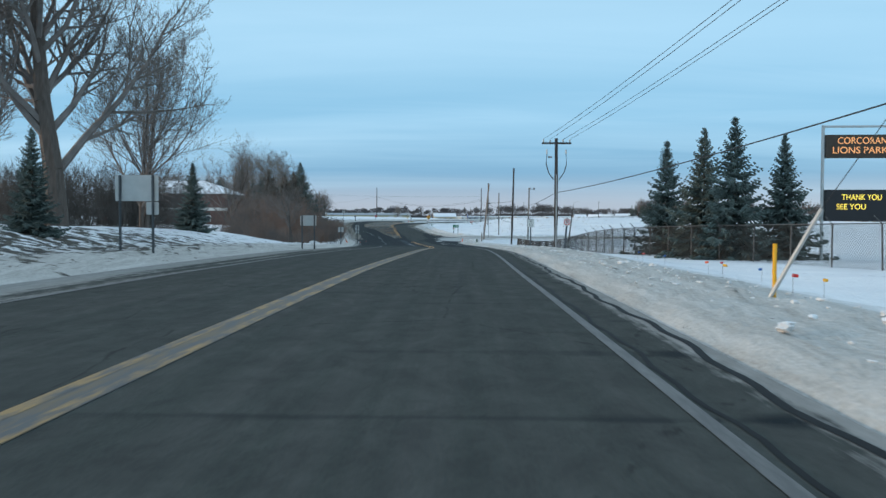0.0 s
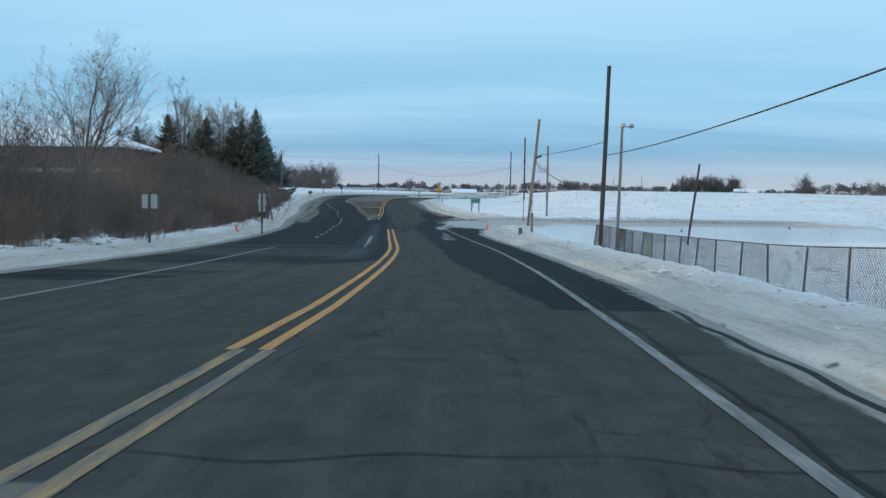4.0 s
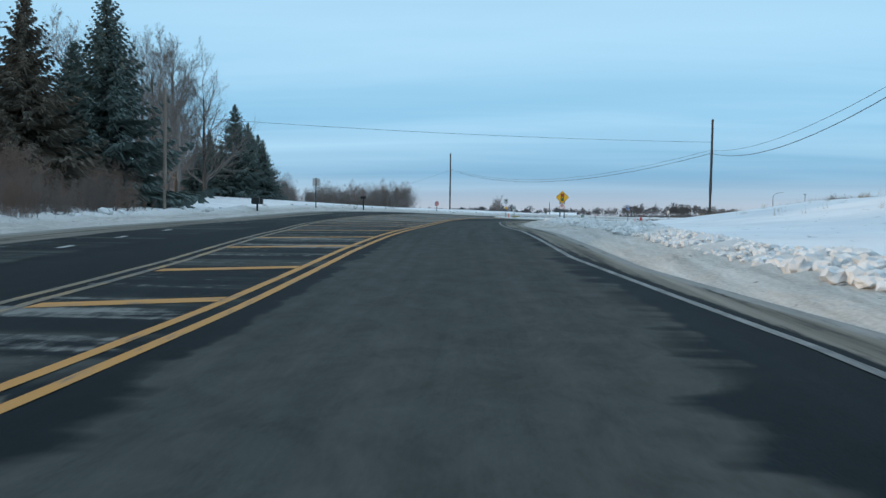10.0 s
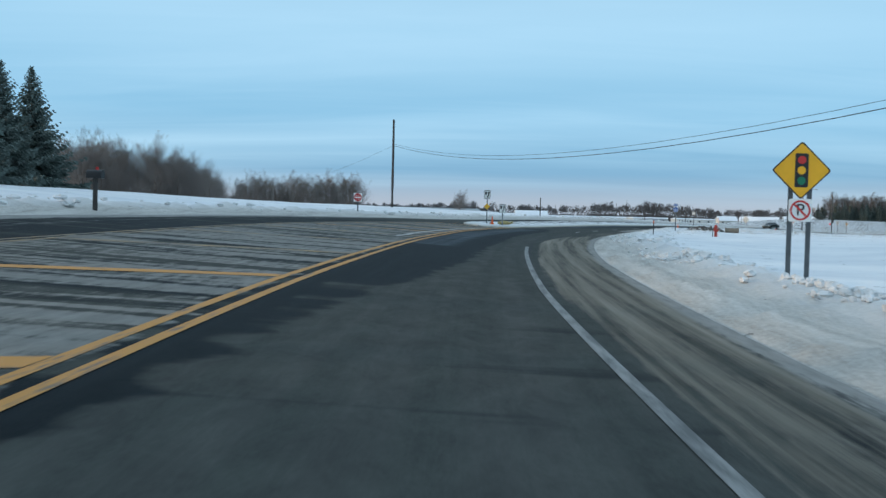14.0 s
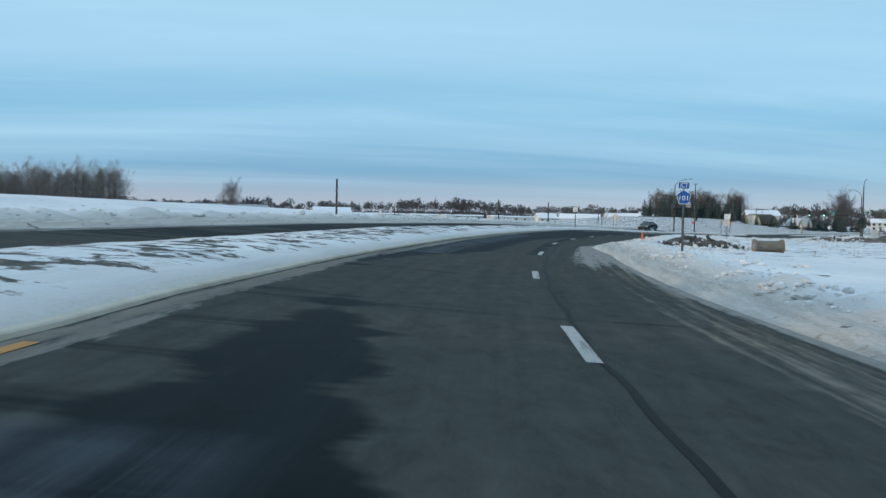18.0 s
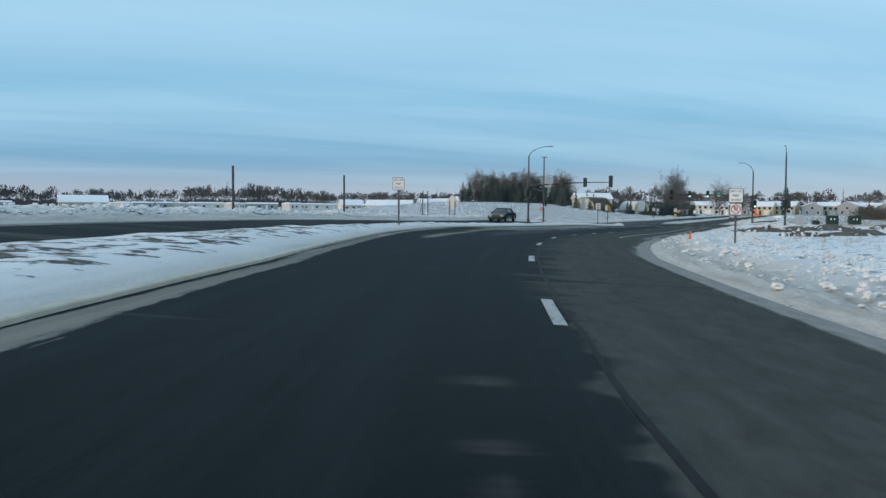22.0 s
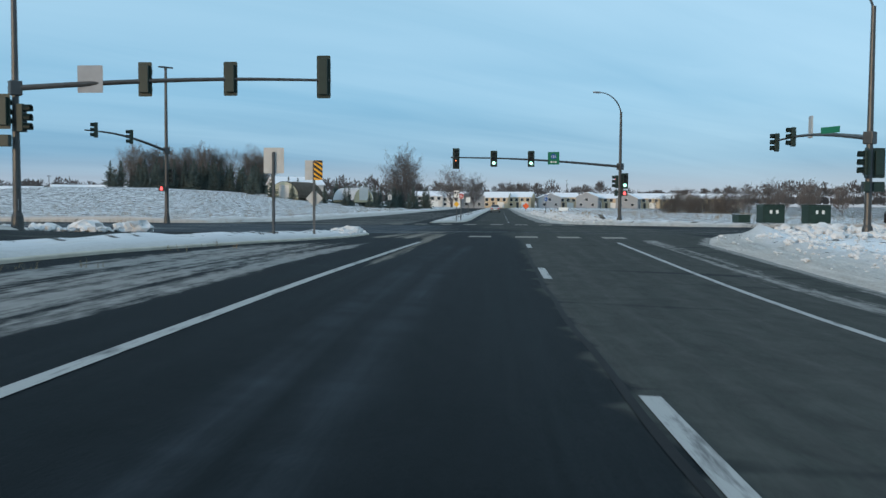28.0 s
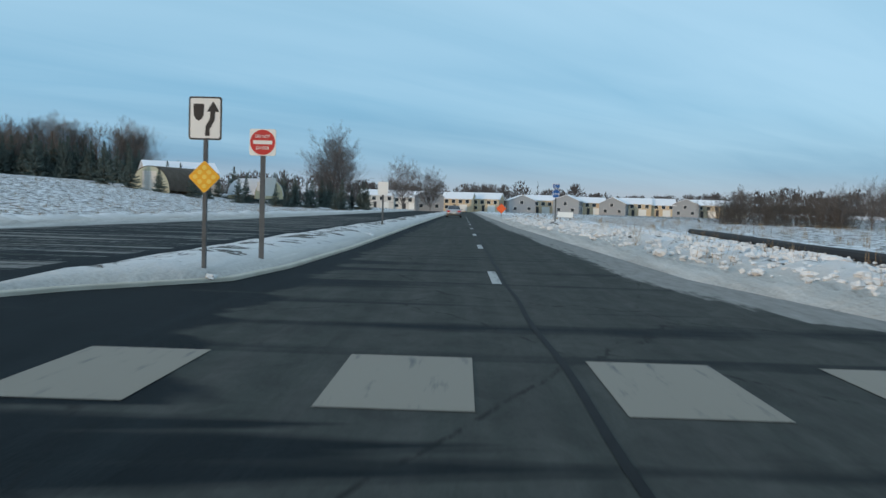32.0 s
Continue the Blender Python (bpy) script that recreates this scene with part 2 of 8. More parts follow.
def snow_ground():
    """Field snow with wind drift, dirty and icy near the plough line, dry grass showing here and there; on the yard
    bank its patches also paint tree shadows.
    """
    m = bpy.data.materials.new("field_snow")
    m.use_nodes = True
    n, l = m.node_tree.nodes, m.node_tree.links
    b = n["Principled BSDF"]
    b.inputs["Roughness"].default_value, b.inputs["Specular IOR Level"].default_value = 0.75, 0.3
    uv = n.new("ShaderNodeUVMap")
    uv.uv_map = "along"
    at = n.new("ShaderNodeAttribute")
    at.attribute_name = "dirt"
    co = n.new("ShaderNodeTexCoord")

    def nz(scale, detail, vec, stretch=(1, 1, 1), rough=0.55):
        mp = n.new("ShaderNodeMapping")
        mp.inputs["Scale"].default_value = stretch
        l.new(vec, mp.inputs[0])
        t = n.new("ShaderNodeTexNoise")
        t.inputs["Scale"].default_value, t.inputs["Detail"].default_value, t.inputs["Roughness"].default_value = scale, detail, rough
        l.new(mp.outputs[0], t.inputs[0])
        return t.outputs[0]

    def mth(op, a, b2):
        q = n.new("ShaderNodeMath")
        q.operation, q.use_clamp = op, op in ("ADD", "SUBTRACT", "MULTIPLY")
        for k, v in enumerate((a, b2)):
            if isinstance(v, (int, float)):
                q.inputs[k].default_value = v
            else:
                l.new(v, q.inputs[k])
        return q.outputs[0]

    def rng(v, lo, hi):
        q = n.new("ShaderNodeMapRange")
        q.inputs[1].default_value, q.inputs[2].default_value = lo, hi
        l.new(v, q.inputs[0])
        return q.outputs[0]

    def mx(fac, a, c):
        q = n.new("ShaderNodeMix")
        q.data_type = "RGBA"
        for sock, v in ((q.inputs["Factor"], fac), (q.inputs["A"], a), (q.inputs["B"], c)):
            if isinstance(v, tuple):
                sock.default_value = (*v, 1)
            else:
                l.new(v, sock)
        return q.outputs["Result"]

    obj = co.outputs["Object"]
    drift = nz(0.22, 6, obj)
    grain = nz(5.0, 5, obj)
    streak = nz(1.3, 6, uv.outputs[0], (0.16, 2.6, 1), 0.65)
    clean = mx(rng(drift, 0.3, 0.7), (0.64, 0.66, 0.69), (0.82, 0.82, 0.82))
    speck = nz(17.0, 4, obj, (1, 1, 1), 0.7)
    dirty = mx(mth("ADD", mth("MULTIPLY", rng(streak, 0.3, 0.7), 0.65), mth("MULTIPLY", rng(speck, 0.35, 0.65), 0.35)), (0.24, 0.225, 0.20), (0.62, 0.60, 0.565))
    f1 = rng(mth("ADD", mth("MULTIPLY", at.outputs["Fac"], 1.0), mth("SUBTRACT", streak, 0.5)), 0.25, 0.75)
    clean = mx(mth("MULTIPLY", rng(speck, 0.56, 0.72), 0.35), clean, (0.50, 0.50, 0.50))
    col = mx(f1, clean, dirty)
    gr = n.new("ShaderNodeAttribute")
    gr.attribute_name = "grass"
    patch = nz(1.6, 7, obj, (1, 1, 1), 0.68)
    f2 = rng(mth("SUBTRACT", mth("ADD", patch, mth("MULTIPLY", gr.outputs["Fac"], 0.5)), 0.5), 0.19, 0.235)
    col = mx(f2, col, mx(rng(grain, 0.35, 0.65), (0.022, 0.023, 0.022), (0.105, 0.090, 0.068)))
    l.new(col, b.inputs["Base Color"])
    bp = n.new("ShaderNodeBump")
    bp.inputs["Strength"].default_value, bp.inputs["Distance"].default_value = 0.9, 0.20
    lumpy = nz(1.5, 4, obj, (1, 1, 1), 0.6)
    l.new(mth("ADD", mth("MULTIPLY", drift, 0.35), mth("ADD", mth("MULTIPLY", lumpy, 0.38), mth("ADD", mth("MULTIPLY", grain, 0.22), mth("MULTIPLY", speck, 0.05)))), bp.inputs["Height"])
    l.new(bp.outputs[0], b.inputs["Normal"])
    return m


def asphalt():
    """Winter road: wet dark tracks, dry salt-grey wheel lanes, streaks of thin packed snow where 'snowy' says so."""
    m = bpy.data.materials.new("salted_winter_asphalt")
    m.use_nodes = True
    n, l = m.node_tree.nodes, m.node_tree.links
    b = n["Principled BSDF"]
    uv = n.new("ShaderNodeUVMap")
    uv.uv_map = "along"
    co = n.new("ShaderNodeTexCoord")

    def nz(scale, detail, vec, stretch=(1, 1, 1), rough=0.55, dist=0.0, turn=0.0):
        if turn:
            tm = n.new("ShaderNodeMapping")
            tm.inputs["Rotation"].default_value = (0, 0, radians(-turn))
            l.new(vec, tm.inputs[0])
            vec = tm.outputs[0]
        mp = n.new("ShaderNodeMapping")
        mp.inputs["Scale"].default_value = stretch
        l.new(vec, mp.inputs[0])
        t = n.new("ShaderNodeTexNoise")
        t.inputs["Scale"].default_value, t.inputs["Detail"].default_value, t.inputs["Roughness"].default_value = scale, detail, rough
        t.inputs["Distortion"].default_value = dist
        l.new(mp.outputs[0], t.inputs[0])
        return t.outputs[0]

    def mth(op, a, b2, clamp=True):
        q = n.new("ShaderNodeMath")
        q.operation, q.use_clamp = op, clamp
        for k, v in enumerate((a, b2)):
            if isinstance(v, (int, float)):
                q.inputs[k].default_value = v
            else:
                l.new(v, q.inputs[k])
        return q.outputs[0]

    def rng(v, lo, hi):
        q = n.new("ShaderNodeMapRange")
        q.inputs[1].default_value, q.inputs[2].default_value = lo, hi
        l.new(v, q.inputs[0])
        return q.outputs[0]

    def mx(fac, a, c):
        q = n.new("ShaderNodeMix")
        q.data_type = "RGBA"
        for sock, v in ((q.inputs["Factor"], fac), (q.inputs["A"], a), (q.inputs["B"], c)):
            if isinstance(v, tuple):
                sock.default_value = (*v, 1)
            else:
                l.new(v, sock)
        return q.outputs["Result"]

    def attr(name):
        a = n.new("ShaderNodeAttribute")
        a.attribute_name = name
        return a.outputs["Fac"]

    def mx_val(fac, a, c):
        q = n.new("ShaderNodeMix")
        l.new(fac, q.inputs[0]), l.new(a, q.inputs[2]), l.new(c, q.inputs[3])
        return q.outputs[0]

    def over(field, noise_v, soft=0.07, keep=0.97):
        """Cover where a field and the noise together pass one half, with a soft edge."""
        return mth("MULTIPLY", rng(mth("ADD", mth("SUBTRACT", attr(field), 0.5, False), noise_v, False), 0.5 - soft, 0.5 + soft), keep)

    def spread_out(v, k):
        q = n.new("ShaderNodeMath")
        q.operation = "MULTIPLY_ADD"
        q.inputs[1].default_value, q.inputs[2].default_value = k, 0.5 - 0.5 * k
        l.new(v, q.inputs[0])
        return q.outputs[0]

    u = uv.outputs[0]
    grit = nz(42.0, 3, co.outputs["Object"])
    blot = nz(0.5, 7, u, (0.22, 1.0, 1), 0.62, 0.6)
    along = nz(1.0, 6, u, (0.06, 2.6, 1), 0.66, 0.2)
    across = nz(1.0, 7, u, (1.15, 0.13, 1), 0.60, 0.8)
    fine = nz(5.5, 6, u, (0.25, 1.0, 1), 0.7)
    finger = nz(1.0, 4, u, (1.05, 0.07, 1), 0.52, 0.35)
    edge = spread_out(mth("ADD", mth("MULTIPLY", finger, 0.82), mth("MULTIPLY", blot, 0.18)), 3.0)
    slant = nz(1.0, 5, u, (0.26, 1.5, 1), 0.6, 0.5, 18.0)
    edge = mx_val(attr("turning"), edge, spread_out(slant, 2.3))
    wet = over("wet", edge, 0.13, 1.0)
    dry = mx(grit, (0.040, 0.045, 0.041), (0.088, 0.096, 0.088))
    dry = mx(mth("MULTIPLY", rng(along, 0.40, 0.64), 0.55), dry, (0.098, 0.098, 0.092))
    dark = mx(grit, (0.0025, 0.0046, 0.0060), (0.007, 0.0115, 0.0140))
    dark = mx(mth("MULTIPLY", rng(along, 0.48, 0.70), 0.38), dark, (0.022, 0.031, 0.035))
    mott = rng(nz(2.6, 7, u, (0.5, 1.0, 1), 0.72, 0.5), 0.36, 0.64)
    dry = mx(mth("MULTIPLY", mott, 0.45), dry, (0.024, 0.025, 0.026))
    dark = mx(mth("MULTIPLY", mott, 0.30), dark, (0.016, 0.020, 0.024))
    col = mx(wet, dry, dark)
    vo = n.new("ShaderNodeTexVoronoi")
    vo.feature = "DISTANCE_TO_EDGE"
    vo.inputs["Scale"].default_value = 1.0
    vm = n.new("ShaderNodeMapping")
    vm.inputs["Scale"].default_value = (0.16, 0.30, 1)
    warp = n.new("ShaderNodeMix")
    warp.data_type = "RGBA"
    warp.blend_type = "ADD"
    warp.inputs["Factor"].default_value = 0.55
    l.new(u, warp.inputs["A"]), l.new(blot, warp.inputs["B"])
    l.new(warp.outputs["Result"], vm.inputs[0]), l.new(vm.outputs[0], vo.inputs["Vector"])
    crack = mth("MULTIPLY", mth("SUBTRACT", 1.0, rng(vo.outputs["Distance"], 0.002, 0.008)), mth("MULTIPLY", rng(fine, 0.46, 0.56), 0.8))
    col = mx(mth("MULTIPLY", crack, attr("cracked")), col, (0.008, 0.009, 0.010))
    # salt film, with the wet road's bluish sky sheen put into the colour
    sheen_fac = mth("MULTIPLY", attr("salt_sheen"), rng(mth("ADD", mth("MULTIPLY", across, 0.5), mth("MULTIPLY", along, 0.5)), 0.38, 0.62))
    col = mx(sheen_fac, col, (0.085, 0.105, 0.125))
    streak = spread_out(mth("ADD", mth("MULTIPLY", along, 0.62), mth("MULTIPLY", fine, 0.38)), 1.7)
    film = mx(fine, (0.12, 0.115, 0.105), (0.42, 0.41, 0.39))
    col = mx(over("snowy", streak, 0.10, 0.92), col, film)
    lying = spread_out(mth("ADD", mth("MULTIPLY", across, 0.75), mth("MULTIPLY", fine, 0.25)), 1.8)
    col = mx(over("drifted", lying, 0.07, 0.9), col, mx(fine, (0.105, 0.102, 0.094), (0.34, 0.33, 0.305)))
    col = mx(over("tan", streak, 0.12, 0.9), col, mx(rng(along, 0.3, 0.7), (0.065, 0.060, 0.050), (0.27, 0.245, 0.205)))
    tracks = spread_out(mth("ADD", mth("MULTIPLY", slant, 0.40), mth("ADD", mth("MULTIPLY", blot, 0.35), mth("MULTIPLY", fine, 0.25))), 2.2)
    col = mx(over("packed", tracks, 0.13, 0.95), col, mx(fine, (0.24, 0.235, 0.22), (0.62, 0.61, 0.60)))
    l.new(col, b.inputs["Base Color"])
    ro = n.new("ShaderNodeMapRange")
    ro.inputs[3].default_value, ro.inputs[4].default_value = 0.95, 0.70
    l.new(wet, ro.inputs[0])
    l.new(ro.outputs[0], b.inputs["Roughness"])
    b.inputs["Specular IOR Level"].default_value = 0.046
    bp = n.new("ShaderNodeBump")
    bp.inputs["Strength"].default_value, bp.inputs["Distance"].default_value = 0.5, 0.012
    l.new(grit, bp.inputs["Height"]), l.new(bp.outputs[0], b.inputs["Normal"])
    return m


def worn_paint(name, base, keep):
    """Road paint of which traffic has worn part away."""
    m = bpy.data.materials.new(name)
    m.use_nodes = True
    n, l = m.node_tree.nodes, m.node_tree.links
    b = n["Principled BSDF"]
    b.inputs["Roughness"].default_value = 0.7
    uv = n.new("ShaderNodeUVMap")
    uv.uv_map = "along"
    t = n.new("ShaderNodeTexNoise")
    t.inputs["Scale"].default_value, t.inputs["Detail"].default_value, t.inputs["Roughness"].default_value = 3.0, 7, 0.7
    mp = n.new("ShaderNodeMapping")
    mp.inputs["Scale"].default_value = (0.35, 2.5, 1)
    l.new(uv.outputs[0], mp.inputs[0]), l.new(mp.outputs[0], t.inputs[0])
    r = n.new("ShaderNodeMapRange")
    r.inputs[1].default_value, r.inputs[2].default_value = 0.62 - 0.35 * (1 - keep) - 0.02, 0.72 - 0.2 * (1 - keep)
    l.new(t.outputs[0], r.inputs[0])
    x = n.new("ShaderNodeMix")
    x.data_type = "RGBA"
    x.inputs["A"].default_value, x.inputs["B"].default_value = (*base, 1), (0.085, 0.085, 0.083, 1)
    l.new(r.outputs[0], x.inputs["Factor"]), l.new(x.outputs["Result"], b.inputs["Base Color"])
    return m


SNOW, ASPHALT = snow_ground(), asphalt()
PANELG = material("dull_grey_panel", (0.34, 0.35, 0.36), 0.8, 0, 0.12, 3, 40, 0.03)
TAR = material("black_crack_sealer", (0.010, 0.011, 0.012), 0.7, 0, 0.3, 3, 40, 0.1, spec=0.1)
PAINT_W = worn_paint("white_road_paint", (0.37, 0.37, 0.355), 0.75)
PAINT_X = worn_paint("scuffed_cream_road_paint", (0.225, 0.20, 0.16), 0.90)
PAINT_WF = worn_paint("faded_white_road_paint", (0.150, 0.150, 0.143), 0.25)
PAINT_E = worn_paint("dusty_white_edge_paint", (0.23, 0.23, 0.22), 0.4)
PAINT_Y = worn_paint("yellow_road_paint", (0.48, 0.215, 0.035), 0.8)
PAINT_YF = worn_paint("faded_yellow_road_paint", (0.36, 0.22, 0.072), 0.30)
PAINT_YD = worn_paint("scrubbed_yellow_road_paint", (0.175, 0.118, 0.052), 0.20)


# ---- mesh helpers ----
def part(name, bm, mat, parent=None, label="", m=None, smooth=False):
    """Links a bmesh as one mesh object, under a thing or a part."""
    me = bpy.data.meshes.new(name)
    bm.to_mesh(me)
    bm.free()
    me.materials.append(mat)
    if smooth:
        me.polygons.foreach_set("use_smooth", [True] * len(me.polygons))
    ob = new(name, me)
    if parent:
        ob.parent = parent
    if m is not None:
        ob.matrix_basis = m
    if label:
        ob["label"] = label
    return ob


def raw(name, verts, faces, mat, parent=None, smooth=False):
    me = bpy.data.meshes.new(name)
    me.from_pydata([tuple(v) for v in verts], [], faces)
    me.materials.append(mat)
    if smooth:
        me.polygons.foreach_set("use_smooth", [True] * len(me.polygons))
    ob = new(name, me)
    if parent:
        ob.parent = parent
    return ob


def thing(name, label, category, m, group="", kind=""):
    ob = tagged(new(name), label, category, group, kind)
    ob.empty_display_size = 0.3
    ob.matrix_basis = m
    return ob


def box(bm, x0, x1, y0, y1, z0, z1, bevel=0.0, m=None):
    """A box between two corners, edges rounded by bevel."""
    c = Matrix.Translation(((x0 + x1) / 2, (y0 + y1) / 2, (z0 + z1) / 2)) @ Matrix.Diagonal((x1 - x0, y1 - y0, z1 - z0, 1))
    g = bmesh.ops.create_cube(bm, size=1, matrix=(m @ c) if m else c)
    if bevel:
        ed = {e for v in g["verts"] for e in v.link_edges}
        bmesh.ops.bevel(bm, geom=list(ed), offset=bevel, segments=2, affect="EDGES", profile=0.6)
    return bm


def tube(bm, a, b, r0, r1=None, sides=8, caps=True):
    """A tapered round bar from a to b."""
    a, b = Vector(a), Vector(b)
    r1 = r0 if r1 is None else r1
    d = b - a
    q = d.to_track_quat("Z", "Y").to_matrix().to_4x4()
    bmesh.ops.create_cone(bm, cap_ends=caps, segments=sides, radius1=r0, radius2=max(r1, 1e-4), depth=d.length, matrix=Matrix.Translation((a + b) / 2) @ q)
    return bm


def bent(bm, pts, r0, r1, sides=8):
    """A tapered pipe through the points."""
    rings, n = [], len(pts)
    for i, p in enumerate(pts):
        p = Vector(p)
        d = (Vector(pts[min(i + 1, n - 1)]) - Vector(pts[max(i - 1, 0)])).normalized()
        q = d.to_track_quat("Z", "Y").to_matrix()
        r = r0 + (r1 - r0) * i / max(n - 1, 1)
        rings.append([bm.verts.new(p + q @ Vector((r * math.cos(2 * math.pi * k / sides), r * math.sin(2 * math.pi * k / sides), 0))) for k in range(sides)])
    for a, b in zip(rings, rings[1:]):
        for k in range(sides):
            bm.faces.new((a[k], a[(k + 1) % sides], b[(k + 1) % sides], b[k]))
    bm.faces.new(rings[0][::-1]), bm.faces.new(rings[-1])
    return bm


def plate(bm, outline, y0, y1):
    """A flat plate in the x-z plane with the given outline, from y0 to y1."""
    a = [bm.verts.new((x, y0, z)) for x, z in outline]
    b = [bm.verts.new((x, y1, z)) for x, z in outline]
    bm.faces.new(a), bm.faces.new(b[::-1])
    for i in range(len(a)):
        j = (i + 1) % len(a)
        bm.faces.new((a[j], a[i], b[i], b[j]))
    bmesh.ops.recalc_face_normals(bm, faces=bm.faces)
    return bm


def rounded(w, h, r, n=4):
    """The outline of a rectangle with round corners, about the origin."""
    out = []
    for cx, cz, a0 in ((w / 2 - r, h / 2 - r, 0), (-w / 2 + r, h / 2 - r, 90), (-w / 2 + r, -h / 2 + r, 180), (w / 2 - r, -h / 2 + r, 270)):
        for k in range(n + 1):
            a = radians(a0 + 90 * k / n)
            out.append((cx + r * math.cos(a), cz + r * math.sin(a)))
    return out


def letters(text, size, mat, parent, m, label="", depth=0.004, width=None):
    """Raised lettering in the built-in font, centred, as a mesh."""
    cu = bpy.data.curves.new("lettering", "FONT")
    cu.body, cu.size, cu.extrude, cu.align_x, cu.align_y = text, size, depth, "CENTER", "CENTER"
    ob = bpy.data.objects.new("lettering", cu)
    scene.collection.objects.link(ob)
    me = bpy.data.meshes.new_from_object(ob.evaluated_get(bpy.context.evaluated_depsgraph_get()))
    bpy.data.objects.remove(ob)
    me.materials.clear()
    me.materials.append(mat)
    if width:
        xs = [v.co.x for v in me.vertices]
        k = width / max(max(xs) - min(xs), 1e-3)
        for v in me.vertices:
            v.co.x *= k
    ob = new("lettering", me)
    ob.parent = parent
    ob.matrix_basis = m
    if label:
        ob["label"] = label
    return ob

# ---- the road's line ----
# alignment of the driven lane: x, y and the road's height
LINE = [
    (0.00, 0.00, 0.72), (0.43, 21.94, 0.57), (0.88, 43.79, 0.26), (0.84, 65.39, -0.27),
    (0.13, 87.10, -0.82), (-1.57, 108.85, -1.17), (-3.19, 130.54, -1.17), (-4.96, 151.35, -0.79),
    (-6.86, 172.07, -0.21), (-8.39, 193.62, -0.03), (-9.44, 216.36, 0.18), (-8.93, 239.07, 0.36),
    (-6.42, 260.94, 0.37), (-2.13, 281.87, 0.34), (3.89, 301.90, 0.48), (11.56, 322.05, 0.48),
    (20.70, 341.78, 0.41), (31.19, 360.13, 0.20), (43.53, 377.77, -0.16), (57.68, 394.98, -0.43),
    (72.94, 411.87, -0.50), (88.84, 428.99, -0.67), (94.07, 434.76, -0.71)
]


def spline(pts, n=30):
    p = np.array(pts, float)
    first, last = p[0] - p[1], p[-1] - p[-2]
    first[2] = last[2] = 0
    lead = [p[0] + first / np.linalg.norm(first) * k * 20 for k in range(20, 0, -1)]
    tail = [p[-1] + last / np.linalg.norm(last) * k * 20 for k in range(1, 31)]
    e = np.vstack([[lead[0] * 2 - lead[1]], lead, p, tail, [tail[-1] * 2 - tail[-2]]])
    out = []
    for i in range(1, len(e) - 2):
        t = np.linspace(0, 1, n, endpoint=False)[:, None]
        a, b, c, d = e[i - 1], e[i], e[i + 1], e[i + 2]
        out.append(0.5 * (2 * b + (c - a) * t + (2 * a - 5 * b + 4 * c - d) * t * t + (3 * b - a - 3 * c + d) * t**3))
    return np.vstack(out)


AXIS = spline(LINE)
AX_S = np.r_[0, np.cumsum(np.hypot(*np.diff(AXIS[:, :2], axis=0).T))]
AX_S -= AX_S[np.hypot(AXIS[:, 0] - LINE[0][0], AXIS[:, 1] - LINE[0][1]).argmin()]
AX_T = np.gradient(AXIS[:, :2], axis=0)
AX_T /= np.linalg.norm(AX_T, axis=1)[:, None]


def lin(table):
    """A smooth function of s through the points (s, value)."""
    xs, ys = np.array([a for a, _ in table], float), np.array([b for _, b in table], float)
    return lambda s: np.interp(s, xs, ys)


edge_r = lin([(-200, 2.2), (0, 2.25), (60, 2.7), (75, 3.4), (95, 3.75), (112, 4.0), (119, 4.6), (122, 6.5), (124, 12), (126, 34), (136.5, 34), (138.5, 14), (141, 5.4), (150, 3.9), (160, 2.9), (178, 2.85), (198, 2.7), (225, 3.1),
              (240, 3.6), (263, 4.0), (270, 4.1), (284, 3.75), (296, 3.3), (303, 2.5), (312, 3.4), (327, 4.25), (345, 4.6), (360, 5.6), (374, 6.6), (417, 6.9), (437, 7.5), (443, 8.8),
              (447, 12), (450, 20), (452, 130), (467, 130), (469, 16), (472, 9), (476, 4.9), (482, 4.0), (527, 3.4), (900, 3.4)])
edge_l = lin([(-200, -8.0), (0, -8.1), (33, -8.8), (60, -9.2), (106, -9.0), (120, -9.2), (136, -10.6), (152, -11.1), (162, -11.9), (190, -13.2), (215, -13.8), (232, -12.3), (255, -12.3),
              (280, -12.1), (300, -11.6), (320, -11.8), (346, -12.7), (377, -13.6), (400, -14.5), (436, -16.5), (446, -26), (450, -130), (467, -130), (471, -22), (480, -17), (520, -15.5), (620, -15), (900, -15)])


def height(s):
    return np.interp(s, AX_S, AXIS[:, 2])


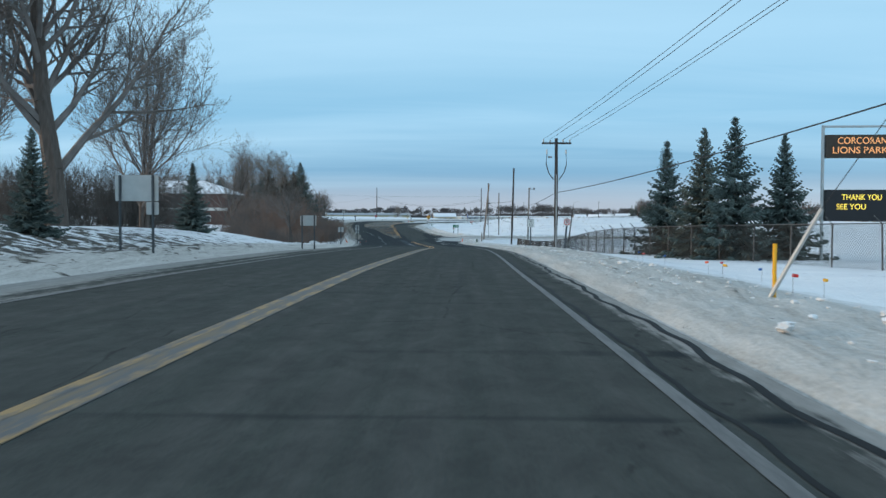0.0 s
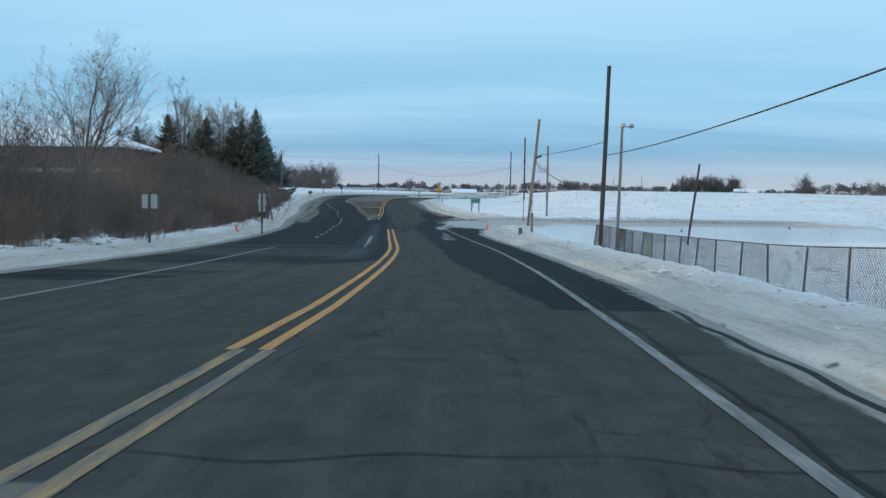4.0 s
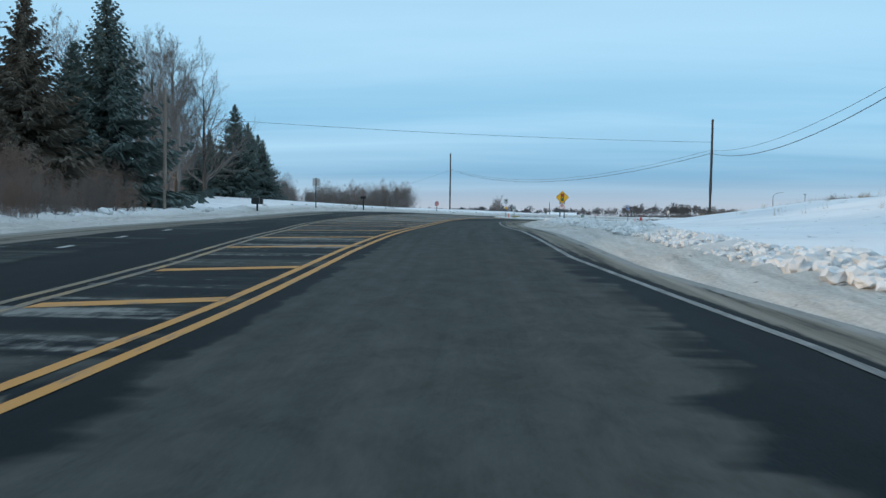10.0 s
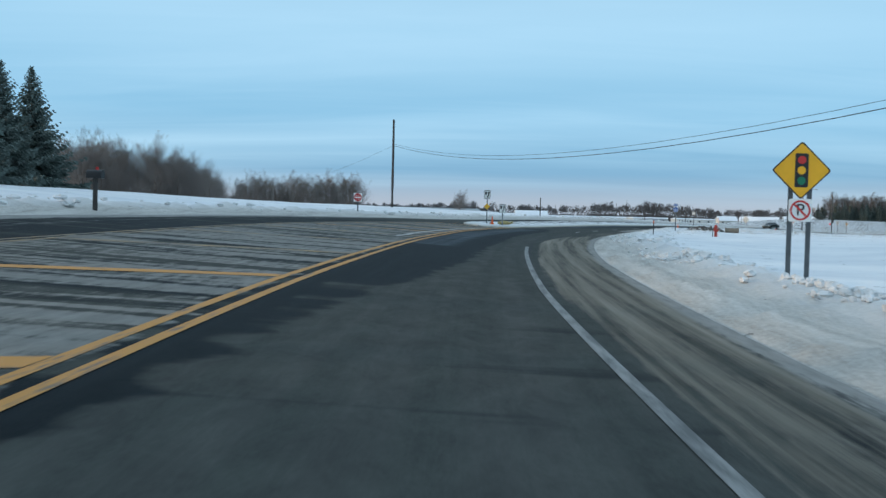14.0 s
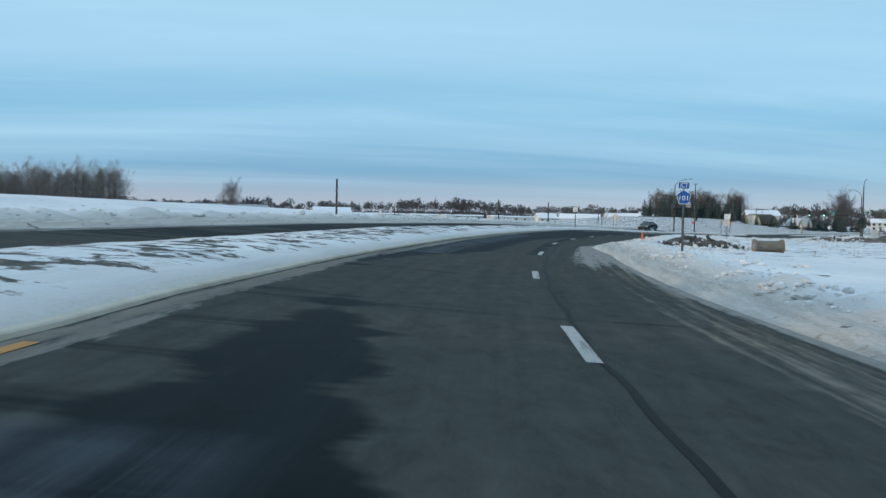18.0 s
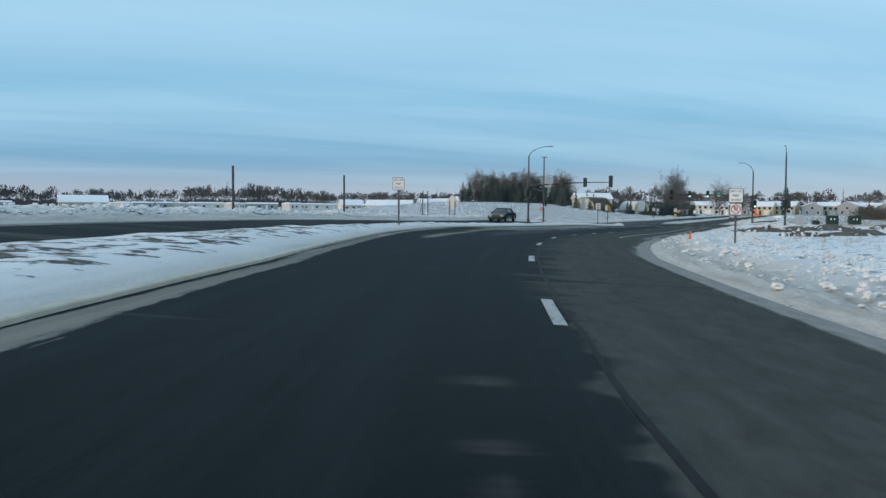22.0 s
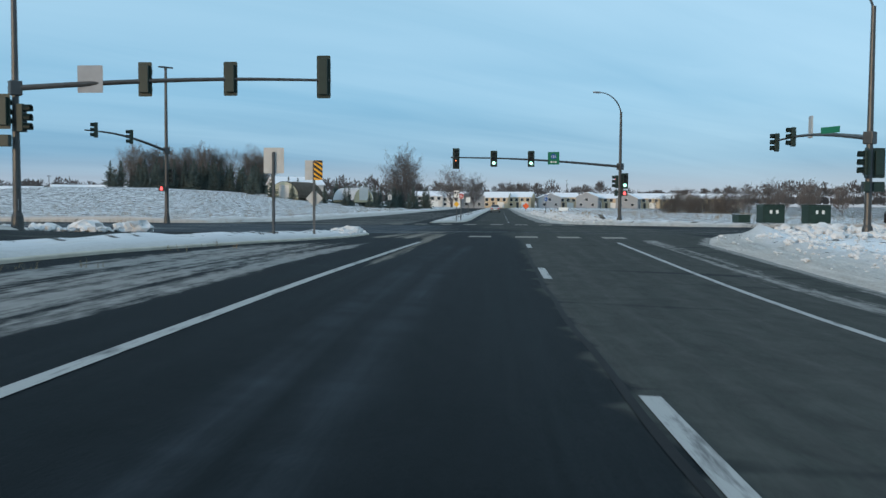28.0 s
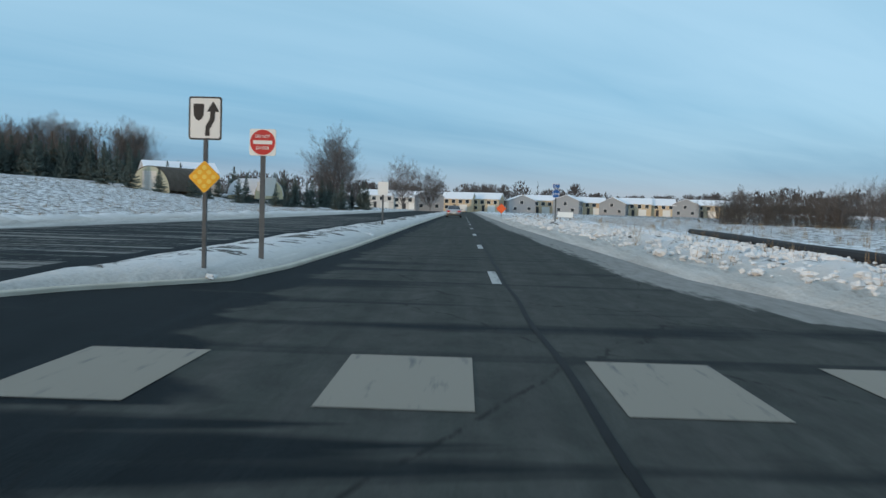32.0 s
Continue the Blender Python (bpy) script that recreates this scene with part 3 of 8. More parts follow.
def lift(s, u):
    """How far land lies over the road's level at s, u."""
    s, u = np.asarray(s, float), np.asarray(u, float)
    bump = lambda s0, a, u0, b: np.exp(-((s - s0) / a) ** 2 - ((u - u0) / b) ** 2)  # noqa: E731
    ramp = lambda v, lo, hi: np.clip((v - lo) / (hi - lo), 0, 1) ** 2 * (3 - 2 * np.clip((v - lo) / (hi - lo), 0, 1))  # noqa: E731
    z = -(0.06 * np.clip(u, -16, 0) + 0.04 * np.clip(u, 0, 11)) * ramp(s, 165, 235) * (1 - ramp(s, 415, 446))
    out_l, out_r = edge_l(s) - u, u - edge_r(s)
    z = z + 1.0 * ramp(out_l, 1.0, 8) * (1 - ramp(s, 60, 85)) + 0.45 * ramp(out_l, 1, 14) * ramp(s, 130, 165) * (1 - ramp(s, 330, 370))
    z = z + 0.75 * np.exp(-((s - 235) / 95) ** 2) * ramp(out_l, 3, 25) * (out_l > 0)
    z = z - (0.45 + 0.75 * ramp(s, 55, 85)) * ramp(out_r, 1.2, 6.5) * (1 - ramp(s, 120, 150)) * (1 - 0.4 * ramp(u, 30, 90))
    z = z + 2.2 * np.exp(-((s - 198) / 40) ** 2) * ramp(out_r, 4.0, 24) * (out_r > 0) * (1 - 0.6 * ramp(u, 50, 140))
    z = z + 1.6 * ramp(s, 480, 560) * ramp(out_l, 2, 40) * (1 - 0.7 * ramp(-u, 85, 130)) + 2.9 * ramp(s, 515, 590) * ramp(-u, 30, 78) * (1 - ramp(-u, 92, 140)) * (1 - ramp(s, 640, 760))
    return z


def W(s, u, z=0.0):
    """The point at s along the road, u to its right, z over the road's level there."""
    i = np.interp(s, AX_S, np.arange(len(AX_S)))
    x, y, h = (np.interp(i, np.arange(len(AX_S)), AXIS[:, k]) for k in range(3))
    tx, ty = (np.interp(i, np.arange(len(AX_S)), AX_T[:, k]) for k in range(2))
    return np.stack([x + ty * u, y - tx * u, h + z + 0 * np.asarray(u, float)], -1)


def su_of(x, y):
    d = np.hypot(AXIS[:, 0] - x, AXIS[:, 1] - y)
    i = int(d.argmin())
    side = AX_T[i, 0] * (y - AXIS[i, 1]) - AX_T[i, 1] * (x - AXIS[i, 0])
    return float(AX_S[i]), float(-math.copysign(d[i], side))


def bank(s, d):
    """The ploughed verge's height at d metres from the pavement's edge: a low packed shelf, then a ridge."""
    return 0.13 * np.clip(d / 0.5, 0, 1) + (0.06 + 0.12 * np.clip((s - 70) / 30, 0, 1)) * np.exp(-((d - 2.1) / 0.6) ** 2) + 0.05 * np.clip((d - 3) / 2, 0, 1)


def ground_z(s, u):
    """Height of the snow over the road's level at s, u."""
    d = np.maximum(edge_l(s) - u, u - edge_r(s))
    return lift(s, u) + np.where(d > 0, bank(s, d), 0.0)


def spot(s, u, yaw=None, dz=0.0):
    """A pose on the ground at s, u, whose -y faces oncoming traffic of the driven lane unless yaw turns it."""
    p = W(s, u, float(ground_z(s, u)) + dz)
    i = int(np.interp(s, AX_S, np.arange(len(AX_S))))
    a = math.degrees(math.atan2(-AX_T[i, 0], AX_T[i, 1]))
    return pose(p[0], p[1], p[2], 0, 0, a + (yaw or 0.0))


def spot_xy(x, y, yaw=None, dz=0.0):
    s, u = su_of(x, y)
    return spot(s, u, yaw, dz)


def sheet(name, srows, cols, zfun, mat, fields=(), smooth=True):
    """A sheet over rows of s and columns of u(s), with uv in metres along and across, and point fields."""
    S2 = np.repeat(np.array(srows)[:, None], len(cols), 1)
    U2 = np.stack([c(np.array(srows)) for c in cols], 1)
    P = W(S2, U2, zfun(S2, U2))
    nr, nc = S2.shape
    idx = np.arange(nr * nc).reshape(nr, nc)
    q = np.stack([idx[:-1, :-1], idx[:-1, 1:], idx[1:, 1:], idx[1:, :-1]], -1).reshape(-1, 4)
    me = bpy.data.meshes.new(name)
    me.from_pydata(P.reshape(-1, 3).tolist(), [], q.tolist())
    me.materials.append(mat)
    uv = me.uv_layers.new(name="along")
    flat = np.stack([S2, U2], -1).reshape(-1, 2)[q.reshape(-1)]
    uv.data.foreach_set("uv", flat.astype(np.float32).ravel())
    for fname, fun in fields:
        a = me.attributes.new(fname, "FLOAT", "POINT")
        a.data.foreach_set("value", np.clip(fun(S2, U2), 0, 1).astype(np.float32).ravel())
    if smooth:
        me.polygons.foreach_set("use_smooth", [True] * len(me.polygons))
    return new(name, me)


def rough_field(s, u, scale, seed):
    """Cheap smooth noise over s and u."""
    rs = np.random.RandomState(seed)
    z = np.zeros(np.shape(s))
    for k in range(9):
        a, f, ph = rs.uniform(0, math.tau), scale * rs.uniform(0.6, 2.4), rs.uniform(0, math.tau, 2)
        z = z + np.sin((s * math.cos(a) + u * math.sin(a)) * f + ph[0]) * np.sin((s * math.sin(a) - u * math.cos(a)) * f * 0.8 + ph[1])
    return z / 4


# ---- ground ----
def build_ground():
    rows = np.r_[np.arange(-380, -40, 10.0), np.arange(-40, -6, 0.6), np.arange(-6, 540, 0.33), np.arange(540, 660, 4.0), np.arange(660, 960, 12.0)]
    off = [0.0, 0.25, 0.5, 0.8, 1.15, 1.5, 1.9, 2.4, 3.0, 3.7, 4.5, 5.5, 6.8, 8.5, 11, 14, 18, 24, 32, 42, 55, 75, 100, 130]
    cols = [lambda s, o=o: edge_l(s) - o for o in off[::-1]]
    cols += [lambda s: edge_l(s) + 0.5, lambda s: edge_l(s) * 0.5 + edge_r(s) * 0.5, lambda s: edge_r(s) - 0.5]
    cols += [lambda s, o=o: edge_r(s) + o for o in off]

    def z(s, u):
        d = np.maximum(edge_l(s) - u, u - edge_r(s))
        near = (0.45 + 0.55 * np.clip((s - 70) / 30, 0, 1)) * np.exp(-((d - 2.1) / 0.9) ** 2) + 0.25 * np.exp(-((d - 1.0) / 1.0) ** 2)
        n = 0.13 * near * rough_field(s, u, 1.9, 3) + 0.16 * near * np.maximum(rough_field(s, u, 0.9, 5), 0) + 0.05 * rough_field(s, u, 0.35, 7) * np.clip(d / 4, 0, 1)
        fine = (0.06 * rough_field(s, u, 4.2, 9) + 0.045 * rough_field(s, u, 7.5, 31)) * np.clip(d / 0.35, 0, 1) * np.exp(-(d / 7) ** 2)
        return np.where(d > 0.01, lift(s, u) + bank(s, d) + n + fine, np.where(d > -0.2, lift(s, u) - 0.03, lift(s, u) - 0.35))

    def dirt(s, u):
        d = np.maximum(edge_l(s) - u, u - edge_r(s))
        early = np.clip((70 - s) / 30, 0, 1)
        return np.clip(1.05 + 0.45 * early - d / 3.2, 0, 1)

    def grass(s, u):
        far_l = np.clip((edge_l(s) - u - 1) / 8, 0, 1)
        # yard-bank term paints tree shadows and bare ground into the snow colour
        return np.clip(0.10 + 0.42 * np.exp(-((s - 25) / 30) ** 2) * (u < 0) * np.exp(-((u + 13) / 3) ** 2) + 0.30 * (s > 440) * (far_l > 0.2) + 0.16 * (s > 300) * (s < 440) * (u > edge_r(s) + 4) + 0.20 * (s > 466) * (u > edge_r(s) + 1.5) + 0.10 * (s > 440) * (u > 14) + 0.10 * (s > 90) * (u > 40), 0, 1)

    g = sheet("ground", rows, cols, z, SNOW, (("dirt", dirt), ("grass", grass)))
    me = g.data
    bm = bmesh.new()
    bm.from_mesh(me)
    rim = [e for e in bm.edges if e.is_boundary]
    centre = Vector((40, 240, 0))
    for dist in (900, 4200):
        got = bmesh.ops.extrude_edge_only(bm, edges=rim)["geom"]
        rim = [e for e in got if isinstance(e, bmesh.types.BMEdge) and e.is_boundary]
        for v in {v for v in got if isinstance(v, bmesh.types.BMVert)}:
            d = v.co - centre
            d.z = 0
            r = max(d.length * 1.02, dist)
            v.co = centre + d.normalized() * r + Vector((0, 0, 0.4 if dist < 1000 else -2.0))
    bm.to_mesh(me)
    bm.free()
    tagged(g, "snow-covered fields and verges with dirty ploughed snow along the road", "snowy ground", kind="structure")


build_ground()

# ---- pavement ----
med_r = lin([(262.5, -4.6), (264, -4.1), (266, -3.4), (269, -3.4), (272, -3.55), (283, -3.65), (295, -3.35), (306, -3.2), (318, -3.4), (326, -3.7), (334, -3.85), (345, -4.5), (354, -5.2), (362, -5.7),
             (379, -6.7), (400, -6.8), (420, -6.5), (430, -5.8), (437, -5.4), (443, -5.5), (446.5, -6.2)])
med_l = lin([(262.5, -4.9), (264, -5.6), (266, -6.6), (270, -7.6), (282, -7.9), (303, -7.7), (322, -7.45), (335, -8.0), (350, -7.85), (362, -7.9), (378, -8.6), (393, -8.9), (420, -8.4), (437, -7.6), (443, -7.2), (446.5, -6.6)])
med2_r = lin([(475.5, -5.5), (477, -4.8), (479, -3.35), (482, -3.05), (490, -2.9), (520, -3.0), (900, -3.0)])
med2_l = lin([(475.5, -5.7), (477, -5.75), (480, -5.8), (490, -5.8), (520, -5.7), (900, -5.6)])
yel_r = lin([(-200, -2.4), (0, -2.42), (22, -2.40), (48, -2.06), (55, -1.96), (70, -1.48), (92, -1.32), (110, -1.38), (126, -1.66), (139, -2.75), (146, -2.58), (150, -2.46), (154, -2.38), (163, -2.35), (176, -2.12), (183, -2.08), (191, -2.23),
             (214, -2.40), (237, -2.45), (247, -2.74), (258, -3.0), (268, -3.2)])
hatch_l = lin([(136, -2.95), (140, -3.0), (146, -3.75), (154, -4.6), (160, -4.85), (174, -5.9), (186, -7.4), (195, -8.1), (207, -8.3), (235, -8.1), (270, -7.9)])
white_r = lin([(-200, 1.4), (0, 1.41), (20, 1.38), (43, 1.44), (57, 1.60), (78, 2.1), (92, 2.3), (106, 2.38), (126, 2.0), (142, 2.9), (152, 2.7), (162, 1.95), (177, 1.8), (183, 1.6),
               (196, 1.38), (215, 1.1), (234, 1.05)])
white_l = lin([(-200, -6.3), (0, -6.4), (20, -6.6), (63, -6.0), (88, -6.1), (100, -5.6)])
dash_u = lin([(260, 1.1), (271, 1.08), (283, 0.92), (305, 0.72), (328, 0.9), (354, 1.0), (380, 1.05), (411, 1.12), (435, 1.1), (480, 0.54), (600, 0.3)])
turn_l = lin([(370, -3.3), (379, -3.1), (409, -2.6), (424, -2.42), (436, -2.4)])
turn_r = lin([(372, 4.05), (400, 4.15), (414, 4.25), (434, 4.3), (440, 4.4)])


def build_road():
    rows = np.r_[np.arange(-380, -40, 8.0), np.arange(-40, 545, 0.5), np.arange(545, 960, 6.0)]
    k = np.linspace(0, 1, 97)
    cols = [lambda s, q=q: edge_l(s) * (1 - q) + edge_r(s) * q for q in k]

    def soft(v, lo, hi):
        q = np.clip((v - lo) / (hi - lo), 0, 1)
        return q * q * (3 - 2 * q)

    def band(v, lo, hi, w=0.3):
        return soft(v, lo - w, lo + w) * (1 - soft(v, hi - w, hi + w))

    grey_lo = lin([(-60, -9), (66, -9), (84, -1.6), (112, -1.9), (150, -2.0), (165, -1.9), (205, -1.9), (222, -0.3), (236, 0.05), (262, -0.1), (270, -0.9), (277, -2.6), (286, -2.6), (292, -0.8), (312, -0.5), (330, 0.9), (345, 1.15), (438, 0.85), (446, 0.25), (458, 0.0), (466, -0.4), (474, -2.4), (900, -2.4)])
    grey_hi = lin([(-60, 1.5), (66, 1.7), (84, 0.25), (126, 0.35), (135, 1.3), (160, 1.4), (205, 1.5), (222, 9), (900, 9)])

    blur = lin([(-60, 0.3), (80, 0.16), (98, 0.2), (112, 0.45), (140, 0.55), (200, 0.45), (226, 0.26), (258, 0.26), (272, 0.5), (318, 0.6), (328, 1.3), (375, 1.1), (395, 0.35), (445, 0.25), (900, 0.4)])

    def turning(s, u):
        return soft(s, 108, 118) * (1 - soft(s, 140, 150))

    def wet(s, u):
        w = 1.0 - 0.92 * band(u, grey_lo(s), grey_hi(s), blur(s)) * (1 - 0.18 * soft(s, 462, 474))
        w = w - 0.55 * (u < -2.4) * (s < 95) - 0.35 * (u < -7.5) * (s > 120) - 0.80 * (s < 70) * (u > 1.3) - 0.75 * soft(s, 255, 260) * (1 - soft(s, 278, 286)) * (1 - soft(u, -2.3, -1.5))
        w = w - 0.45 * ((s > 140) & (s < 262)) * band(u, hatch_l(s), yel_r(s), 0.1)
        w = w + 0.55 * ((s > 292) & (s < 330)) * band(u, 0.35, 0.95, 0.2) + 0.14 * (s > 340) * (s < 400) * soft(u, 1.0, 1.4) * (1 - soft(u, 2.0, 4.2))
        w = w + 0.3 * ((s > 446) & (s < 470)) * soft(-u, 2.5, 5) + 0.30 * soft(s, 110, 118) * (1 - soft(s, 126, 134)) * band(u, -2.2, 1.2, 0.8) + 0.18 * soft(s, 126, 136) * (1 - soft(s, 142, 152)) * band(u, -3.5, -1.2, 0.5)
        w = w - 0.35 * ((s > 150) & (s < 215)) * (np.abs(u) < 2)
        return w

    def snowy(s, u):
        dl, dr = u - edge_l(s), edge_r(s) - u
        z = 0.75 * np.exp(-((dr / 0.45) ** 2)) + 0.75 * np.exp(-((dl / 0.8) ** 2))
        z = z + 0.56 * soft(s, 90, 94) * (1 - soft(s, 106, 113)) * band(u, -2.75, -2.45, 0.15)
        z = z + 0.52 * soft(s, 98, 104) * (1 - soft(s, 114, 119)) * band(u, 1.0 + 0.045 * (s - 105), 1.85, 0.25)
        z = z + 0.40 * (s < 60) * (u < -6.6) + 0.30 * ((s > 120) & (s < 260)) * soft(-u, 8.6, 9.6)
        z = z + 0.60 * soft(s, 282, 290) * (1 - soft(s, 300, 306)) * band(u, 1.9, 3.0, 0.3) + 0.30 * ((s > 316) & (s < 372)) * soft(u, 3.4, 4.2)
        z = z + 0.54 * soft(s, 366, 384) * (1 - soft(s, 426, 437)) * band(u, med_r(s) + 0.3, -3.3, 0.4) + 0.5 * ((s > 372) & (s < 440)) * band(u, 5.2, 6.2, 0.35)
        z = z + 0.66 * ((s > 263) & (s < 372)) * band(u, med_r(s), med_r(s) + 0.55, 0.2)
        z = z + 0.62 * (s > 473) * band(u, edge_r(s) - 1.2, edge_r(s), 0.3)
        return z

    drive = lin([(117, 9), (120, 4.2), (123.5, 2.3), (128, 1.5), (134, 1.4), (142, 1.6), (144, 2.6), (146, 6)])

    def drifted(s, u):
        z = 0.50 * soft(s, 140, 150) * (s < 264) * band(u, hatch_l(s) - 0.3, yel_r(s) - 0.1, 0.25) * (0.75 + 0.33 * soft(s, 170, 215))
        z = z + 0.26 * ((s > 119) & (s < 146)) * band(u, -4.6, -1.9, 0.5) + 0.66 * ((s > 119) & (s < 146)) * (1 - 0.28 * soft(s, 132, 138)) * soft(u, drive(s) - 0.6, drive(s) + 1.0) * (0.50 + 0.36 * soft(s, 130, 136))
        z = z + 0.34 * ((s > 447) & (s < 471)) * (np.abs(u) > 2.6) + 0.42 * (s > 470) * (s < 560) * (u < -7.0)
        return z

    def packed(s, u):
        z = 0.92 * ((s > 119) & (s < 145)) * soft(u, drive(s) - 0.6, drive(s) + 3.0) * (1 - 0.42 * soft(s, 133, 138) * (1 - soft(u, 6, 9)))
        z = z + 0.62 * soft(s, 118.5, 120.5) * (1 - soft(s, 125, 128)) * band(u, 1.3, 2.5, 0.4)
        z = z + 0.80 * ((s > 232) & (s < 268)) * np.exp(-((u + 3.55 + 0.01 * (s - 240)) / 0.12) ** 2)
        z = z + 0.45 * (s > 448) * (s < 470) * soft(np.abs(u), 16, 40)
        return z

    tan_from = lin([(140, 3.0), (152, 2.85), (162, 2.1), (183, 1.75), (215, 1.25), (236, 1.35), (262, 2.5), (292, 2.6)])

    tan_mid = lin([(348, -3.0), (357, -3.4), (366, -3.6), (380, -4.6), (396, -5.4), (416, -5.2)])

    def tan(s, u):
        z = 0.56 * soft(s, 435, 440) * (1 - soft(s, 449, 453)) * band(u, -4.9 + 0.08 * (s - 440), -2.3, 0.3) + 0.5 * soft(s, 438, 443) * (1 - soft(s, 462, 468)) * band(u, 2.7, 3.1, 0.2)
        z = z + 0.66 * soft(s, 140, 149) * (1 - 0.3 * soft(s, 240, 262)) * (1 - soft(s, 284, 292)) * soft(u, tan_from(s) - 0.08, tan_from(s) + 0.14) * (1 - soft(u, edge_r(s) - 0.30, edge_r(s) - 0.06))
        z = z + 0.62 * ((s > 262) & (s < 350)) * band(u, med_r(s), med_r(s) + 0.55, 0.25)
        z = z + 0.80 * soft(s, 346, 355) * (1 - soft(s, 402, 416)) * band(u, tan_mid(s) - 0.35, tan_mid(s) + 0.35, 0.55) + 0.48 * ((s > 136) & (s < 150)) * band(u, -4.4, -2.4, 0.3)
        z = z + 0.74 * soft(s, 418, 424) * (1 - soft(s, 440, 447)) * band(u, -2.36 - 0.03 * np.clip(s - 430, 0, 30), -2.02 - 0.03 * np.clip(s - 430, 0, 30), 0.10)
        z = z + 0.66 * soft(s, 122, 136) * (1 - soft(s, 205, 235)) * band(u, edge_l(s) + 0.3, edge_l(s) + 2.3, 0.5)
        return z

    # bluish bands: salt film plus sky sheen painted on the wet asphalt
    def salt_sheen(s, u):
        z = 0.75 * ((s > 228) & (s < 266)) * band(u, -2.4, -1.1, 0.3) + 0.7 * ((s > 288) & (s < 318)) * band(u, med_r(s) + 0.7, med_r(s) + 1.6, 0.3)
        z = z + 0.62 * soft(s, 358, 368) * (1 - soft(s, 394, 408)) * band(u, -2.5, -1.3, 0.6) + 0.35 * ((s > 404) & (s < 432)) * (band(u, -1.5, -1.25, 0.12) + band(u, -0.95, -0.7, 0.12))
        z = z + 0.6 * ((s > 84) & (s < 128)) * band(u, -3.0, -2.3, 0.3) + 0.9 * ((s > 446) & (s < 468)) * band(u, -30, -3.2, 0.8)
        return z

    def cracked(s, u):
        return np.where(s < 90, 0.55, np.where(s > 446, 0.7, 0.12))

    r = sheet("road", rows, cols, lambda s, u: lift(s, u), ASPHALT, (("wet", wet), ("snowy", snowy), ("packed", packed), ("tan", tan), ("drifted", drifted), ("salt_sheen", salt_sheen), ("cracked", cracked), ("turning", turning)))
    tagged(r, "salted grey asphalt road with damp tracks and thin streaks of snow", "road", kind="structure")
    return r


build_road()


def strip(name, s0, s1, fu, width, mat, parent=None, lift_by=0.006, step=1.0):
    """One painted line along the road, a thin raised film."""
    n = max(2, int((s1 - s0) / step) + 1)
    s = np.linspace(s0, s1, n)
    u = fu(s)
    a, b = W(s, u - width / 2, lift(s, u - width / 2) + lift_by), W(s, u + width / 2, lift(s, u + width / 2) + lift_by)
    v = np.stack([a, b], 1).reshape(-1, 3)
    f = [(2 * i, 2 * i + 1, 2 * i + 3, 2 * i + 2) for i in range(n - 1)]
    ob = raw(name, v.tolist(), f, mat, parent)
    uv = ob.data.uv_layers.new(name="along")
    su = np.stack([np.stack([s, u - width / 2], -1), np.stack([s, u + width / 2], -1)], 1).reshape(-1, 2)
    uv.data.foreach_set("uv", su[np.array(f).ravel()].astype(np.float32).ravel())
    return ob


marks = tagged(new("road_markings"), "worn yellow and white paint lines on the asphalt", "road marking", kind="structure")
strip("tar_seam", 226, 300, lambda s: 1.17 + 0.03 * np.sin(s * 0.9) + 0.02 * np.sin(s * 2.3), 0.07, TAR, marks, 0.004, 0.5)
strip("tar_seam", 318, 398, lambda s: dash_u(s) + 0.16 + 0.02 * np.sin(s * 1.1), 0.06, TAR, marks, 0.004, 0.5)
strip("tar_seam", 398, 440, lambda s: dash_u(s) - 0.14 + 0.015 * np.sin(s * 1.3), 0.07, TAR, marks, 0.004, 0.5)
strip("tar_seam", 466, 560, lambda s: dash_u(s) + 0.13 + 0.02 * np.sin(s * 1.2), 0.06, TAR, marks, 0.004, 0.5)
strip("tar_seam", -30, 78, lambda s: white_r(s) + 0.16 + 0.03 * np.sin(s * 1.7) + 0.02 * np.sin(s * 4.1), 0.045, TAR, marks, 0.004, 0.4)
strip("tar_seam", -30, 70, lambda s: edge_r(s) - 0.18 + 0.05 * np.sin(s * 0.8) + 0.03 * np.sin(s * 3.1), 0.08, TAR, marks, 0.004, 0.4)
strip("tar_seam", 15, 22.5, lambda s: -0.02 + 0.04 * np.sin(s * 0.7) + 0.03 * np.sin(s * 2.9), 0.026, TAR, marks, 0.004, 0.25)
strip("tar_seam", 34, 47, lambda s: 0.22 + 0.06 * np.sin(s * 0.9) + 0.03 * np.sin(s * 3.3), 0.014, TAR, marks, 0.004, 0.25)
strip("tar_seam", 37.5, 43, lambda s: yel_r(s) - 0.13 + 0.03 * np.sin(s * 1.3) + 0.02 * np.sin(s * 3.7), 0.016, TAR, marks, 0.008, 0.3)


def cross_crack(s0, u0, u1, seed, width=0.03):
    """A sealed crack that runs across the lane."""
    q = np.linspace(0, 1, 28)
    u = u0 + (u1 - u0) * q
    c = s0 + 0.10 * np.sin(q * 9 + seed) + 0.05 * np.sin(q * 23 + 2 * seed) + 0.25 * (q - 0.5) * math.sin(seed)
    w = width * (0.35 + 0.65 * np.abs(np.sin(q * 5 + seed)))
    v = np.stack([W(c - w / 2, u, lift(c, u) + 0.0042), W(c + w / 2, u, lift(c, u) + 0.0042)], 1).reshape(-1, 3)
    raw("tar_seam", v.tolist(), [(2 * i, 2 * i + 1, 2 * i + 3, 2 * i + 2) for i in range(27)], TAR, marks)


